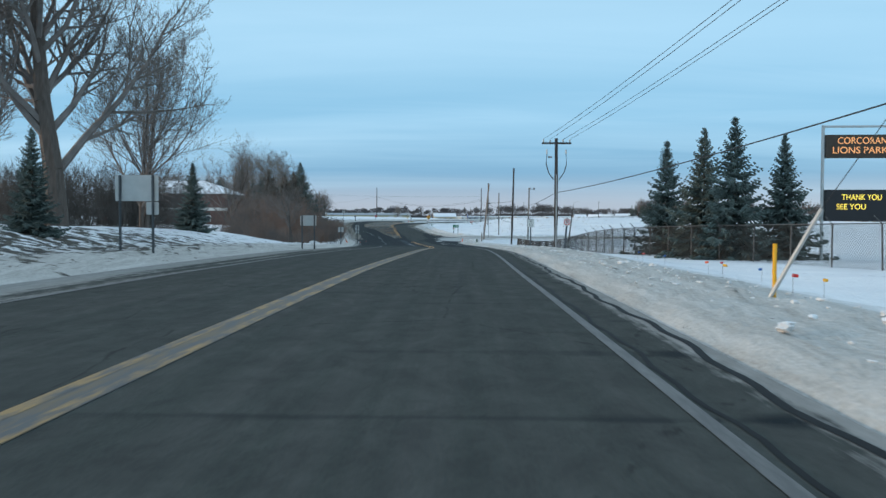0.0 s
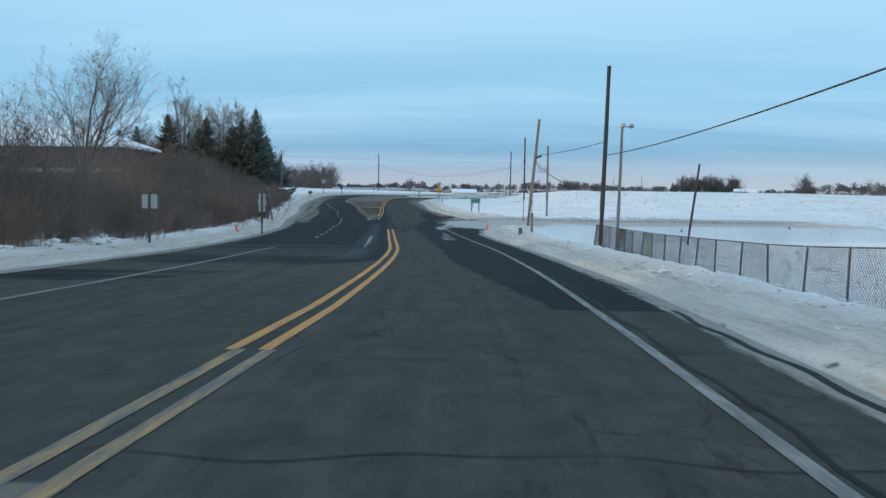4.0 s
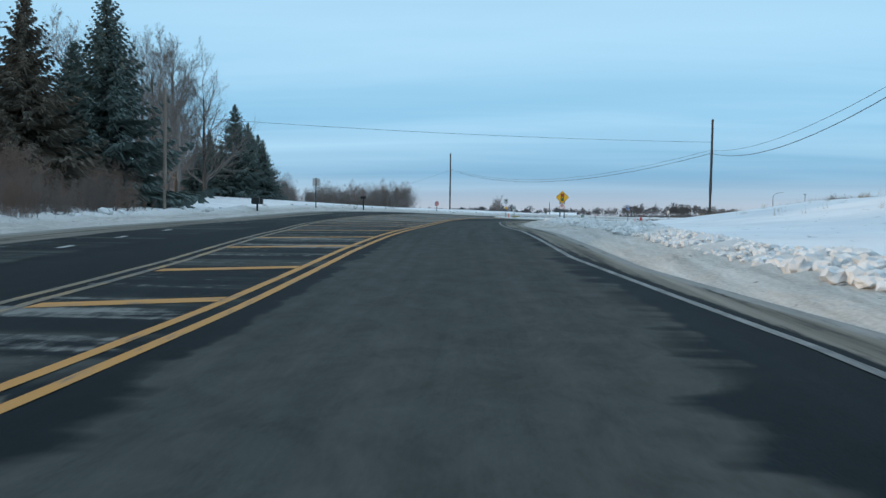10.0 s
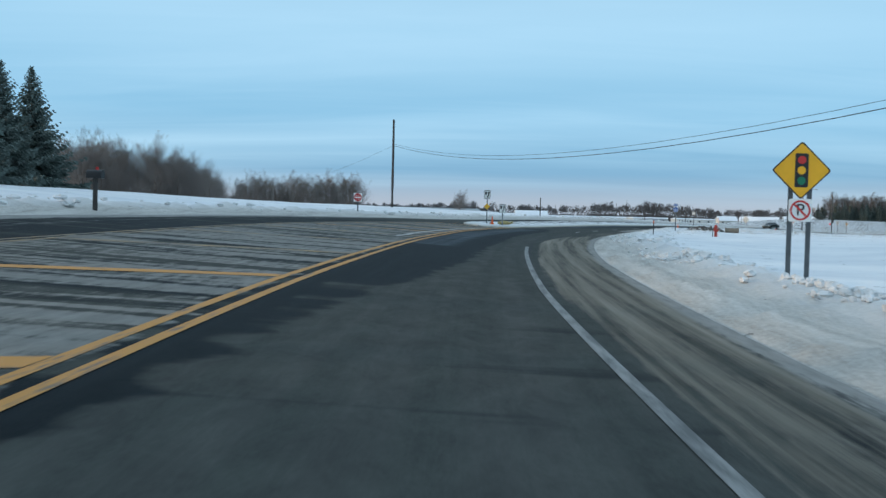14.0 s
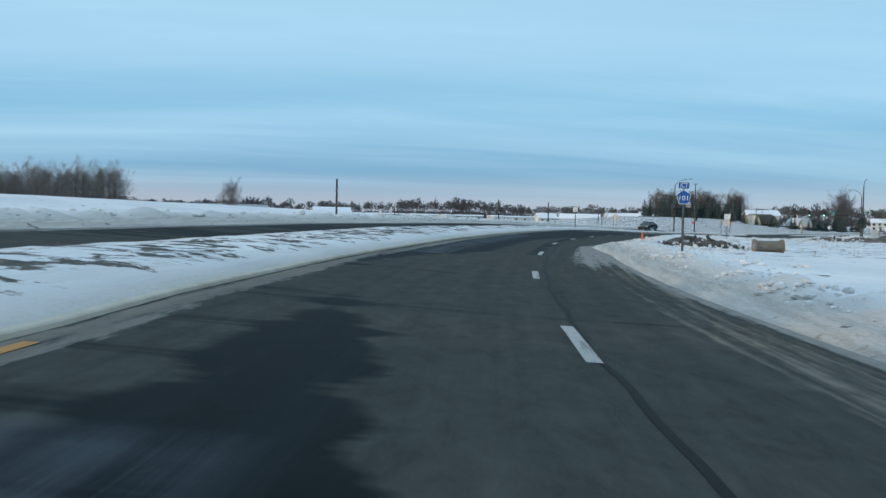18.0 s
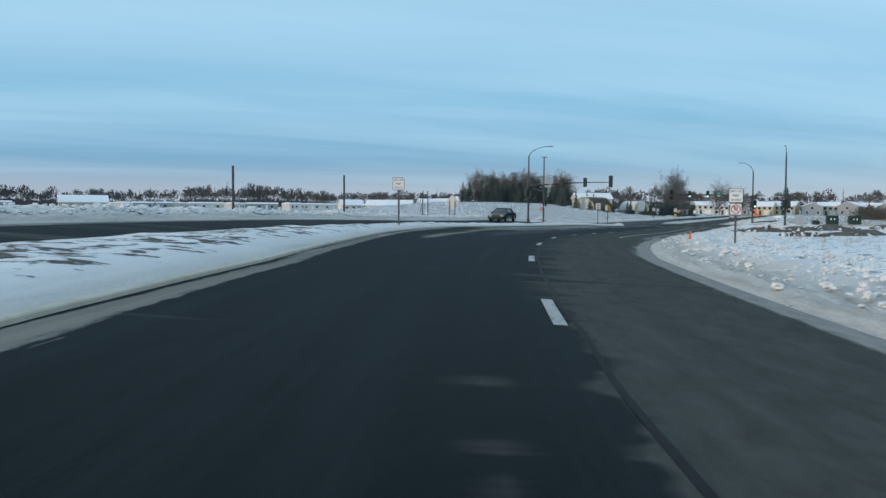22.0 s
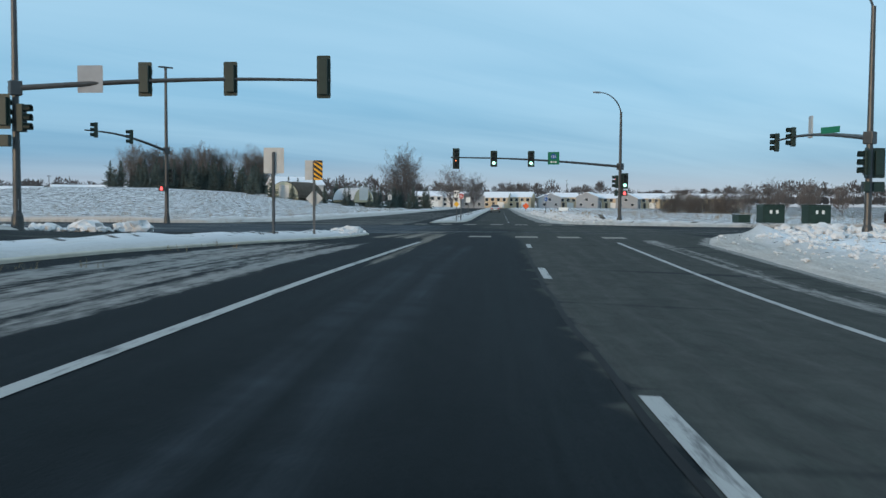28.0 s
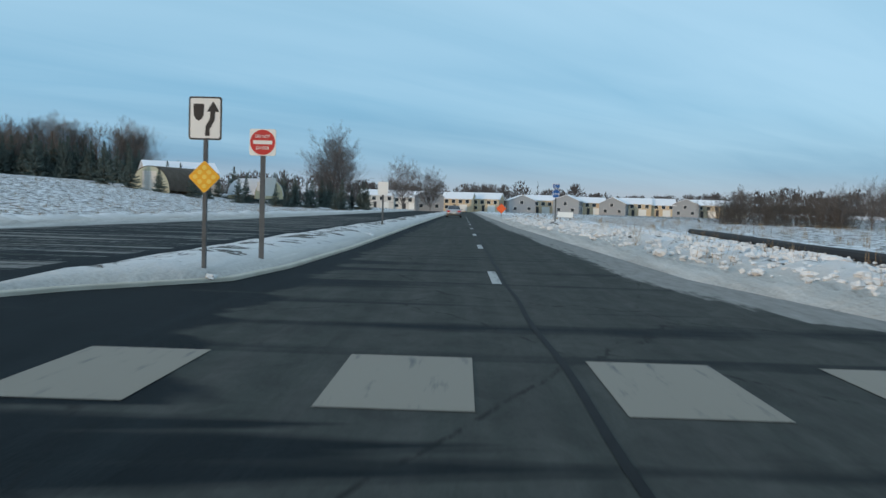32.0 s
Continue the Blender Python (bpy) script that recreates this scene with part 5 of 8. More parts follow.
# the dark grove and trees round the far farm
rg = random.Random(19)
for k in range(60):
    q = rg.random()
    x, y = 131 + 29 * q + rg.uniform(-3, 7), 616 - 19 * q + rg.uniform(-3, 9)
    copy_thing(sp_far, turned(spot_xy(x, y), k * 37, rg.uniform(0.62, 0.90)))
for k in range(16):
    q = k / 15
    x, y = 160 + 24 * q + rg.uniform(-1, 1), 590 - 24 * q + rg.uniform(-3, 3)
    copy_thing(sp_far, turned(spot_xy(x, y), k * 53, rg.uniform(0.42, 0.66)))
for x, y, k in ((151, 566, 0.45), (155, 563, 0.5), (158.5, 565, 0.36), (162, 562, 0.48), (165, 565, 0.5), (168, 561, 0.42), (171, 562, 0.36), (148, 570, 0.6), (146, 575, 0.75)):
    copy_thing(sp_far, turned(spot_xy(x, y), x * 9, k))
for k in range(18):
    q = k / 17
    x, y = 187 + 19 * q + rg.uniform(-1, 2), 601 - 15 * q + rg.uniform(-2, 4)
    copy_thing(sp_far, turned(spot_xy(x, y), k * 71, rg.uniform(0.5, 0.7)))
for x, y, k in ((137, 622, 0.75), (144, 616, 0.72), (150, 611, 0.75), (156, 606, 0.7), (163, 610, 0.6)):
    copy_thing(wide, turned(spot_xy(x, y), x * 5, k))
crowned = bare_tree(11.5, 46, spot_xy(200, 592), "broad round-crowned leafless tree by the far farm", "far grove trees", spread=0.85, first=0.14, thick=0.018, levels=3, kids=(34, 16, 12), mat=TWIGD, fine=0.020)
copy_thing(crowned, turned(spot_xy(264, 650), 80, 0.95))
copy_thing(crowned, turned(spot_xy(264, 637), 10, 0.75))
copy_thing(crowned, turned(spot_xy(203, 596), 200, 0.85))
for x, y, k in ((181, 476, 0.26), (181, 473, 0.30), (178, 470, 0.28), (179, 467, 0.33), (176, 463, 0.26), (174, 458, 0.30), (188, 491, 0.26), (178, 455, 0.27), (182, 462, 0.31)):
    copy_thing(crowned, turned(spot_xy(x, y), x * 3 + y * 5, k))
copy_thing(mid, turned(spot_xy(-22, 437), 30, 0.62))


def far_woods():
    """The far belt of bare woodland round the horizon: rounded crowns of fine sprays over an understorey, with some conifers."""
    rs = random.Random(77)
    v, f = [], []
    for k in range(2000):
        az = radians(rs.uniform(-72, 100))
        d = rs.uniform(640, 800)
        x, y = 40 + math.sin(az) * d, 240 + math.cos(az) * d
        h = rs.uniform(9.0, 14.5) * (1.0 + 0.28 * math.sin(az * 23) * math.sin(az * 9 + 1))
        conifer = rs.random() < 0.10
        z0 = 2.0
        side = Vector((math.cos(az), -math.sin(az), 0))
        wide_c = h * rs.uniform(0.34, 0.52)
        for j in range(78):
            a = rs.uniform(0, 6.283)
            if conifer:
                q = rs.random() ** 1.3
                c = Vector((x, y, z0 + h * 0.92 * q))
                e = Vector((math.cos(a), math.sin(a), -0.35)) * h * 0.22 * (1 - 0.9 * q)
                w = 0.30
            elif j < 18:
                c = Vector((x + rs.gauss(0, 0.6) * wide_c, y, z0 + rs.uniform(0, 0.25) * h))
                e = Vector((rs.uniform(-0.4, 0.4), 0, 1)) * h * 0.22
                w = 0.45
            else:
                t, q = rs.uniform(-0.25, 1.5), rs.random() ** 0.4
                c = Vector((x + math.cos(a) * math.cos(t) * wide_c * q * 0.8, y + math.sin(a) * math.cos(t) * wide_c * q * 0.8, z0 + 0.52 * h + math.sin(t) * 0.40 * h * q * 0.8))
                e = (c - Vector((x, y, z0 + 0.3 * h))).normalized() * h * rs.uniform(0.07, 0.14)
                w = 0.26
            s = side * w
            n = len(v)
            v += [c - s, c + s, c + e]
            f.append((n, n + 1, n + 2))
    tagged(raw("far_woods", v, f, FARWOOD), "distant belt of leafless woodland along the horizon", "woodland", kind="stuff")


far_woods()


def near_groves():
    """Clumps and rows of bare trees on the far fields."""
    rs = random.Random(5)
    p = bare_tree(14.0, 71, pose(-128, 545, 1.0), "far leafless tree in a field grove", "far grove trees", spread=0.72, first=0.14, thick=0.016, levels=3, kids=(22, 12, 9), stems=2, fine=0.014)
    q = bare_tree(12.0, 72, pose(-132, 552, 1.0), "far leafless tree in a field grove", "far grove trees", spread=0.85, first=0.10, thick=0.016, levels=3, kids=(22, 12, 9), stems=3, fine=0.014)
    for k in range(44):       # the dense clump beyond the far lanes
        e = rs.random()
        d = rs.uniform(275, 325)
        x, y = -9.3 + d * (-0.56 + 0.20 * e), 231.6 + d
        copy_thing(p if rs.random() < 0.5 else q, turned(pose(x, y, 1.4), rs.uniform(0, 360), (1.55 - 0.7 * e ** 2) * rs.uniform(0.8, 1.12)))
    for k in range(26):       # the thin far row
        e = k / 25
        d = 330 + 60 * e + rs.uniform(-8, 8)
        copy_thing(p, turned(pose(-9.3 + d * (-0.335 + 0.15 * e), 231.6 + d, 1.2), rs.uniform(0, 360), (0.85 + 0.25 * e) * rs.uniform(0.85, 1.1)))
    for k in range(24):       # bare crowns over the dark grove
        e = rs.random()
        copy_thing(q if k % 2 else p, turned(spot_xy(134 + 34 * e + rs.uniform(-2, 6), 622 - 20 * e + rs.uniform(0, 8)), rs.uniform(0, 360), rs.uniform(0.55, 0.74)))


near_groves()


def grass_tufts(name, areas, seed, label):
    rs = random.Random(seed)
    v, f = [], []
    for s0, s1, u0, u1, n, hh in areas:
        for _ in range(n):
            s, u = rs.uniform(s0, s1), rs.uniform(u0, u1)
            p = W(s, u, float(ground_z(s, u)))
            for _ in range(7):
                a, l = rs.uniform(0, 6.283), hh * rs.uniform(0.5, 1.3)
                b = Vector((p[0] + rs.gauss(0, 0.12), p[1] + rs.gauss(0, 0.12), p[2] - 0.03))
                t = b + Vector((math.cos(a) * l * 0.35, math.sin(a) * l * 0.35, l))
                w = Vector((-math.sin(a), math.cos(a), 0)) * 0.008
                k = len(v)
                v += [b - w, b + w, t]
                f.append((k, k + 1, k + 2))
    tagged(raw(name, v, f, DRYGRASS), label, "dry grass", kind="stuff")


grass_tufts("dry_grass", ((478, 600, 5, 40, 900, 0.45), (470, 620, -60, -18, 1100, 0.4), (395, 445, -60, -22, 500, 0.4), (150, 230, 14, 40, 300, 0.35), (265, 440, -8.5, -5.5, 160, 0.16), (60, 118, 10, 30, 350, 0.35), (300, 440, 8, 26, 260, 0.3)), 3,
            "sparse dry winter grass poking through the snow")

# ---- signs ----


def face(parent, w, h, z, mat, x=0.0, r=0.04, rim=None, name="panel", turn=0.0):
    """A sign panel: aluminium blank, sheeting in front, and a rim line if asked. Returns the panel part, whose origin is its middle."""
    b = bmesh.new()
    plate(b, rounded(w, h, r), -0.050, -0.044)
    p = part(name, b, BACK, parent, m=pose(x, 0, z, 0, turn, 0))
    b = bmesh.new()
    plate(b, rounded(w - 0.004, h - 0.004, r), -0.0535, -0.0505)
    part("sheeting", b, rim or mat, p)
    if rim:
        b = bmesh.new()
        plate(b, rounded(w - 0.05, h - 0.05, r * 0.8), -0.0565, -0.0540)
        part("sheeting", b, mat, p)
    return p


def shape(parent, outline, mat, y=-0.0600, name="symbol"):
    b = bmesh.new()
    plate(b, outline, y, y + 0.003)
    return part(name, b, mat, parent)


def circle(r, n=28, cx=0.0, cz=0.0):
    return [(cx + r * math.cos(6.2832 * k / n), cz + r * math.sin(6.2832 * k / n)) for k in range(n)]


def ring(parent, r0, r1, mat, y=-0.0600, name="symbol", n=30):
    b = bmesh.new()
    i0 = [b.verts.new((r0 * math.cos(6.2832 * k / n), y, r0 * math.sin(6.2832 * k / n))) for k in range(n)]
    i1 = [b.verts.new((r1 * math.cos(6.2832 * k / n), y, r1 * math.sin(6.2832 * k / n))) for k in range(n)]
    for k in range(n):
        b.faces.new((i0[k], i0[(k + 1) % n], i1[(k + 1) % n], i1[k]))
    g = bmesh.ops.extrude_face_region(b, geom=b.faces[:])
    bmesh.ops.translate(b, verts=[q for q in g["geom"] if isinstance(q, bmesh.types.BMVert)], vec=(0, 0.003, 0))
    return part(name, b, mat, parent)


def post(parent, h, x=0.0, kind="u", mat=None, name="post", r=0.03):
    b = bmesh.new()
    if kind == "u":      # flanged channel
        box(b, x - 0.045, x + 0.045, -0.004, 0.004, -0.6, h)
        box(b, x - 0.024, x - 0.018, 0.004, 0.036, -0.6, h)
        box(b, x + 0.018, x + 0.024, 0.004, 0.036, -0.6, h)
        box(b, x - 0.024, x + 0.024, 0.030, 0.036, -0.6, h)
    elif kind == "sq":
        box(b, x - r, x + r, -r, r, -0.6, h, 0.006)
    else:
        tube(b, (x, 0, -0.6), (x, 0, h), r, r, 10)
    return part(name, b, mat or POST, parent)


def sign_thing(name, label, s, u, yaw=0.0, lean=0.0, group="road signs", category="road sign", dz=0.0):
    return thing(name, label, category, spot(s, u, yaw, dz) @ pose(0, 0, 0, 0, lean, 0), group)


def line_text(parent, rows, mat, y=-0.0575):
    for txt, size, z, width in rows:
        letters(txt, size, mat, parent, pose(0, y, z, 90, 0, 0), width=width)


def no_parking(parent, z, w=0.46, x=0.0):
    p = face(parent, w, w, z, WHITE, x)
    letters("P", w * 0.72, BLACK, p, pose(0, -0.0575, 0, 90, 0, 0))
    ring(p, w * 0.36, w * 0.44, RED)
    b = bmesh.new()
    plate(b, [(-w * 0.30, w * 0.24), (-w * 0.24, w * 0.30), (w * 0.30, -w * 0.24), (w * 0.24, -w * 0.30)], -0.0635, -0.0605)
    part("symbol", b, RED, p)
    return p


def keep_right(parent, z, w, h):
    p = face(parent, w, h, z, WHITE, rim=BLACK)
    k = w / 0.61
    shape(p, [(-0.22 * k, 0.26 * k), (-0.02 * k, 0.26 * k), (-0.03 * k, 0.05 * k), (-0.07 * k, -0.02 * k), (-0.12 * k, -0.05 * k), (-0.17 * k, -0.02 * k), (-0.21 * k, 0.05 * k)], BLACK, name="divider_symbol")
    shape(p, [(0.0, -0.32 * k), (0.085 * k, -0.32 * k), (0.085 * k, -0.20 * k), (0.175 * k, -0.03 * k), (0.185 * k, 0.12 * k), (0.26 * k, 0.12 * k), (0.145 * k, 0.31 * k), (0.03 * k, 0.12 * k), (0.095 * k, 0.12 * k),
              (0.085 * k, 0.0), (0.01 * k, -0.14 * k)], BLACK, y=-0.0602, name="arrow")
    return p


def dotted_diamond(parent, z, w):
    p = face(parent, w, w, z, YELLOW, r=0.03, turn=45)
    rr = bpy.data.materials.get("marker_reflector") or material("marker_reflector", (0.9, 0.62, 0.12), 0.2, 0, 0.1, 4, 50, 0.02)
    for i in (-1, 0, 1):
        for j in (-1, 0, 1):
            shape(p, circle(w * 0.10, 14, i * w * 0.28, j * w * 0.28), rr, name="reflector")
    return p


def do_not_enter(parent, z, w):
    p = face(parent, w, w, z, WHITE)
    shape(p, circle(w * 0.47), RED, y=-0.0570)
    shape(p, rounded(w * 0.72, w * 0.14, 0.01), WHITE, y=-0.0605, name="bar")
    line_text(p, (("DO NOT", w * 0.17, w * 0.22, w * 0.55), ("ENTER", w * 0.17, -w * 0.22, w * 0.50)), WHITE, y=-0.0600)
    return p


def route_sign(parent, z, k=1.0):
    p = face(parent, 0.46 * k, 0.30 * k, z + 0.45 * k, BLUE, rim=WHITE)
    line_text(p, (("JCT", 0.26 * k, 0.0, 0.30 * k),), WHITE)
    b = bmesh.new()
    penta = [(-0.18 * k, -0.28 * k), (0.18 * k, -0.28 * k), (0.28 * k, 0.10 * k), (0.0, 0.28 * k), (-0.28 * k, 0.10 * k)]
    plate(b, penta, -0.050, -0.044)
    q = part("panel", b, BACK, parent, m=pose(0, 0, z, 0, 0, 0))
    shape(q, penta, WHITE, y=-0.0536, name="sheeting")
    shape(q, [(a * 0.93, c * 0.93) for a, c in penta], BLUE, y=-0.0570, name="sheeting")
    line_text(q, (("101", 0.26 * k, -0.05 * k, 0.32 * k),), WHITE, y=-0.0610)


# two blank sign backs by the yard
t = sign_thing("sign_board", "blank grey back of a wide roadside sign on two steel posts", 29.8, -10.8, 180)
post(t, 2.55, -0.55), post(t, 2.55, 0.55)
face(t, 1.45, 0.86, 2.12, GREEN)
face(t, 0.42, 0.42, 1.45, WHITE, x=-0.52)
t = sign_thing("sign_board", "blank grey back of a small roadside sign on two posts", 53.1, -8.85, 180)
post(t, 2.0, -0.36), post(t, 2.0, 0.36)
face(t, 0.95, 0.60, 1.68, GREEN)
# right-hand verge
t = sign_thing("no_parking_sign", "round red and white no-parking sign on a leaning post", 43.0, 4.9, 0, 5)
post(t, 1.52), no_parking(t, 1.32, 0.34)
t = sign_thing("speed_limit_sign", "white speed limit 45 sign on a steel post", 65.8, 5.55)
post(t, 2.1)
p = face(t, 0.49, 0.61, 1.80, WHITE, rim=BLACK)
line_text(p, (("SPEED", 0.12, 0.215, 0.32), ("LIMIT", 0.12, 0.095, 0.29), ("45", 0.34, -0.12, 0.31)), BLACK)
t = sign_thing("road_sign", "two narrow grey sign backs side by side on one post", 90.6, -10.1, 180)
post(t, 1.75)
face(t, 0.24, 0.50, 1.50, WHITE, x=-0.15), face(t, 0.24, 0.50, 1.50, WHITE, x=0.15)
t = sign_thing("route_sign", "grey backs of a stacked route marker on one post", *su_of(-10.25, 108.0), 180)
post(t, 2.25)
face(t, 0.38, 0.24, 2.12, WHITE)
face(t, 0.48, 0.44, 1.76, WHITE, r=0.14)
face(t, 0.38, 0.30, 1.38, WHITE)
t = sign_thing("marker_post", "leaning utility marker post with small faded plates", *su_of(-14.1, 129.2), 180, 8)
post(t, 2.7, kind="sq", mat=GREYPOLE, r=0.045)
face(t, 0.22, 0.55, 1.95, RED)
face(t, 0.24, 0.16, 1.45, WHITE)
face(t, 0.24, 0.16, 1.18, WHITE)
t = sign_thing("city_limit_sign", "green city limit sign with a no-parking plate on its post", 147.9, 6.75, dz=-0.46)
post(t, 1.95, -0.36), post(t, 1.95, 0.36)
p = face(t, 0.98, 0.48, 1.70, GREEN, rim=WHITE)
line_text(p, (("City of", 0.17, 0.11, 0.42), ("MAPLE GROVE", 0.17, -0.10, 0.84)), WHITE)
no_parking(t, 1.28, 0.34, -0.36)
for q, (s, u, hh) in enumerate(((136.5, 9.85, 2.0), (137.2, 10.7, 1.9))):
    t = sign_thing("sign_post", "thin steel sign post by the side road", s, u, 90)
    post(t, hh)
    if q:
        face(t, 0.3, 0.46, 1.7, WHITE)
t = sign_thing("signal_ahead_sign", "yellow diamond signal-ahead sign over a no-parking plate", 218.5, 5.9)
post(t, 2.0, -0.17), post(t, 2.0, 0.17)
p = face(t, 0.76, 0.76, 2.05, YELLOW, r=0.05, rim=BLACK, turn=45)
q = shape(p, [(a * math.cos(radians(45)) - c * math.sin(radians(45)), a * math.sin(radians(45)) + c * math.cos(radians(45))) for a, c in rounded(0.24, 0.62, 0.03)], BLACK, y=-0.0600)
for k, mm in ((0.19, RED), (0.0, YELLOW), (-0.19, GREEN)):
    r45 = radians(45)
    shape(p, circle(0.075, 18, -k * math.sin(r45) * 1.0, k * math.cos(r45)), mm, y=-0.0635, name="lens")
no_parking(t, 1.32, 0.42)
t = sign_thing("do_not_enter_sign", "red and white do-not-enter sign on the far verge", 263.7, -13.9)
post(t, 1.4), do_not_enter(t, 1.06, 0.62)
t = sign_thing("road_sign", "grey back of a square sign on the far verge", 219.2, -14.6, 180)
post(t, 2.55), face(t, 0.62, 0.62, 2.2, WHITE)
t = sign_thing("traffic_arrow_sign", "traffic arrow sign over a dotted yellow marker on the snowy median", 266.8, -5.1, dz=0.2)
post(t, 2.40, kind="sq"), keep_right(t, 2.07, 0.48, 0.62), dotted_diamond(t, 1.20, 0.32)
t = sign_thing("traffic_arrow_sign", "white traffic arrow sign on a thin post in the snowy median", 266.3, -3.85, dz=0.12)
post(t, 1.55, mat=STEEL), keep_right(t, 1.22, 0.48, 0.62)
t = sign_thing("junction_sign", "blue county road 101 junction sign", 298.2, 6.1)
post(t, 2.75), route_sign(t, 2.22)
t = sign_thing("lane_use_sign", "white lane-use sign over a round no-parking plate", 362.6, 9.6)
post(t, 2.5)
p = face(t, 0.66, 0.66, 2.30, WHITE, rim=BLACK)
line_text(p, (("RIGHT LANE", 0.13, 0.20, 0.52), ("MUST", 0.15, 0.0, 0.30), ("TURN RIGHT", 0.13, -0.20, 0.52)), BLACK)
no_parking(t, 1.66, 0.50)
t = sign_thing("lane_use_sign", "white lane-use sign standing on the snowy median", 362.0, -6.5, dz=0.0)
post(t, 2.45)
p = face(t, 0.60, 0.62, 2.20, WHITE, rim=BLACK)
line_text(p, (("LEFT LANE", 0.12, 0.19, 0.47), ("MUST", 0.14, 0.0, 0.28), ("TURN LEFT", 0.12, -0.19, 0.47)), BLACK)
t = sign_thing("road_sign", "grey back of a large diamond warning sign beyond the far lanes", 409, -17.2, 180)
post(t, 1.6, -0.3), post(t, 1.6, 0.3), face(t, 1.15, 1.15, 1.45, ORANGE, r=0.05, turn=45)
t = sign_thing("road_sign", "grey back of a sign on the median tip", 431.0, -6.5, 180, dz=0.2)
post(t, 2.4), face(t, 0.61, 0.76, 2.15, WHITE)
t = sign_thing("hazard_marker", "orange and black striped hazard board over a grey diamond back", 434.8, -6.1, dz=0.2)
post(t, 2.4)
p = face(t, 0.30, 0.66, 2.10, YELLOW, x=0.15)
for k in range(-2, 3):
    z0 = k * 0.17
    cut = [(-0.15, z0 + 0.10), (-0.15, z0 + 0.19), (0.15, z0 - 0.02), (0.15, z0 - 0.11)]
    shape(p, [(a, max(-0.33, min(0.33, c))) for a, c in cut], BLACK, name="stripe")
b = bmesh.new()
plate(b, rounded(0.30, 0.66, 0.02), 0.010, 0.016)
part("panel", b, BACK, t, m=pose(-0.17, 0.03, 2.10))
b = bmesh.new()
plate(b, rounded(0.42, 0.42, 0.03), 0.040, 0.046)
part("panel", b, BACK, t, m=pose(0, 0, 1.15, 0, 45, 0))
t = sign_thing("traffic_arrow_sign", "traffic arrow sign over a dotted yellow marker past the junction", 479.0, -3.75, dz=0.30)
post(t, 2.35, kind="sq"), keep_right(t, 2.04, 0.48, 0.62), dotted_diamond(t, 1.20, 0.34)
t = sign_thing("do_not_enter_sign", "red and white do-not-enter sign on the far median", 481.6, -3.5, dz=0.22)
post(t, 2.2), do_not_enter(t, 1.97, 0.46)
t = sign_thing("junction_sign", "blue county route sign on the snowy verge", 522.6, 5.7)
post(t, 2.4), route_sign(t, 1.95)
t = sign_thing("notice_board", "small white notice board low in the snow", 560, 10.5)
post(t, 0.8, -0.5), post(t, 0.8, 0.5), face(t, 1.6, 0.55, 0.6, WHITE)
t = sign_thing("road_work_sign", "orange-red roadwork sign on the far verge", 578, 4.6)
post(t, 1.3), face(t, 0.9, 0.9, 1.1, ORANGE, turn=45)
t = sign_thing("road_sign", "white sign on the verge of the far lanes", 540.6, -16.9, 180)
post(t, 2.4), face(t, 0.6, 0.76, 2.3, WHITE)
t = sign_thing("lane_sign", "small white sign on the median past the junction", 509.3, -3.9, dz=0.3)
post(t, 1.8), face(t, 0.5, 0.62, 1.7, WHITE)

# ---- traffic cones, posts, hydrant and other street things ----
def cone(s, u, h=1.05, lean=0.0, label="tall orange traffic cone with a square rubber base", dz=0.0):
    t = thing("traffic_cone", label, "traffic cone", spot(s, u, 0, dz) @ pose(0, 0, 0, 0, lean, 0), "traffic cones")
    b = bmesh.new()
    wb = 0.2 * min(1.0, h + 0.1)
    box(b, -wb, wb, -wb, wb, -0.02, 0.09 * h, 0.01)
    part("base", b, RUBBER if h > 1 else ORANGE, t)
    b = bmesh.new()
    prof = [(0.14, 0.07), (0.10, 0.32), (0.075, 0.6), (0.05, 0.92), (0.045, 1.0), (0.02, 1.02)]
    for (r0, z0), (r1, z1) in zip(prof, prof[1:]):
        tube(b, (0, 0, z0 * h), (0, 0, z1 * h), r0 * min(1, h + 0.15), r1 * min(1, h + 0.15), 14, caps=z1 > 1.01)
    part("cone", b, ORANGE, t)
    return t


cone(265.6, -4.45, 0.54, dz=0.18)
cone(308.4, 4.85, 0.50, 6)
cone(361.0, 7.4, 0.42, 4)
cone(119.0, 4.85, 0.42, 5)
cone(108.0, -9.9, 0.45, -20, "small tipped orange marker cone in the snowbank")
cone(446.0, -27.5, 0.7, 30)


def bagged(s, u):
    b = bmesh.new()
    bmesh.ops.create_icosphere(b, subdivisions=3, radius=1)
    rs = random.Random(4)
    for v in b.verts:
        n = noise.noise(v.co * 2.3) * 0.16
        v.co = Vector((v.co.x * (0.48 + n), v.co.y * (0.24 + n * 0.6), max(-0.02, v.co.z * (0.15 + n * 0.5) + 0.09)))
    m = material("yellow_sandbag_cloth", (0.45, 0.36, 0.16), 0.85, 0, 0.3, 6, 70, 0.4)
    t = thing("sandbag", "slumped yellow sandbag on the median nose", "sandbag", spot(s, u, 15, 0.22))
    part("bag", b, m, t, smooth=True)
    b = bmesh.new()
    bent(b, [(0.40, 0, 0.10), (0.50, 0.02, 0.16), (0.60, -0.02, 0.13)], 0.05, 0.09, 8)
    part("tied_end", b, m, t)


bagged(266.6, -3.75)


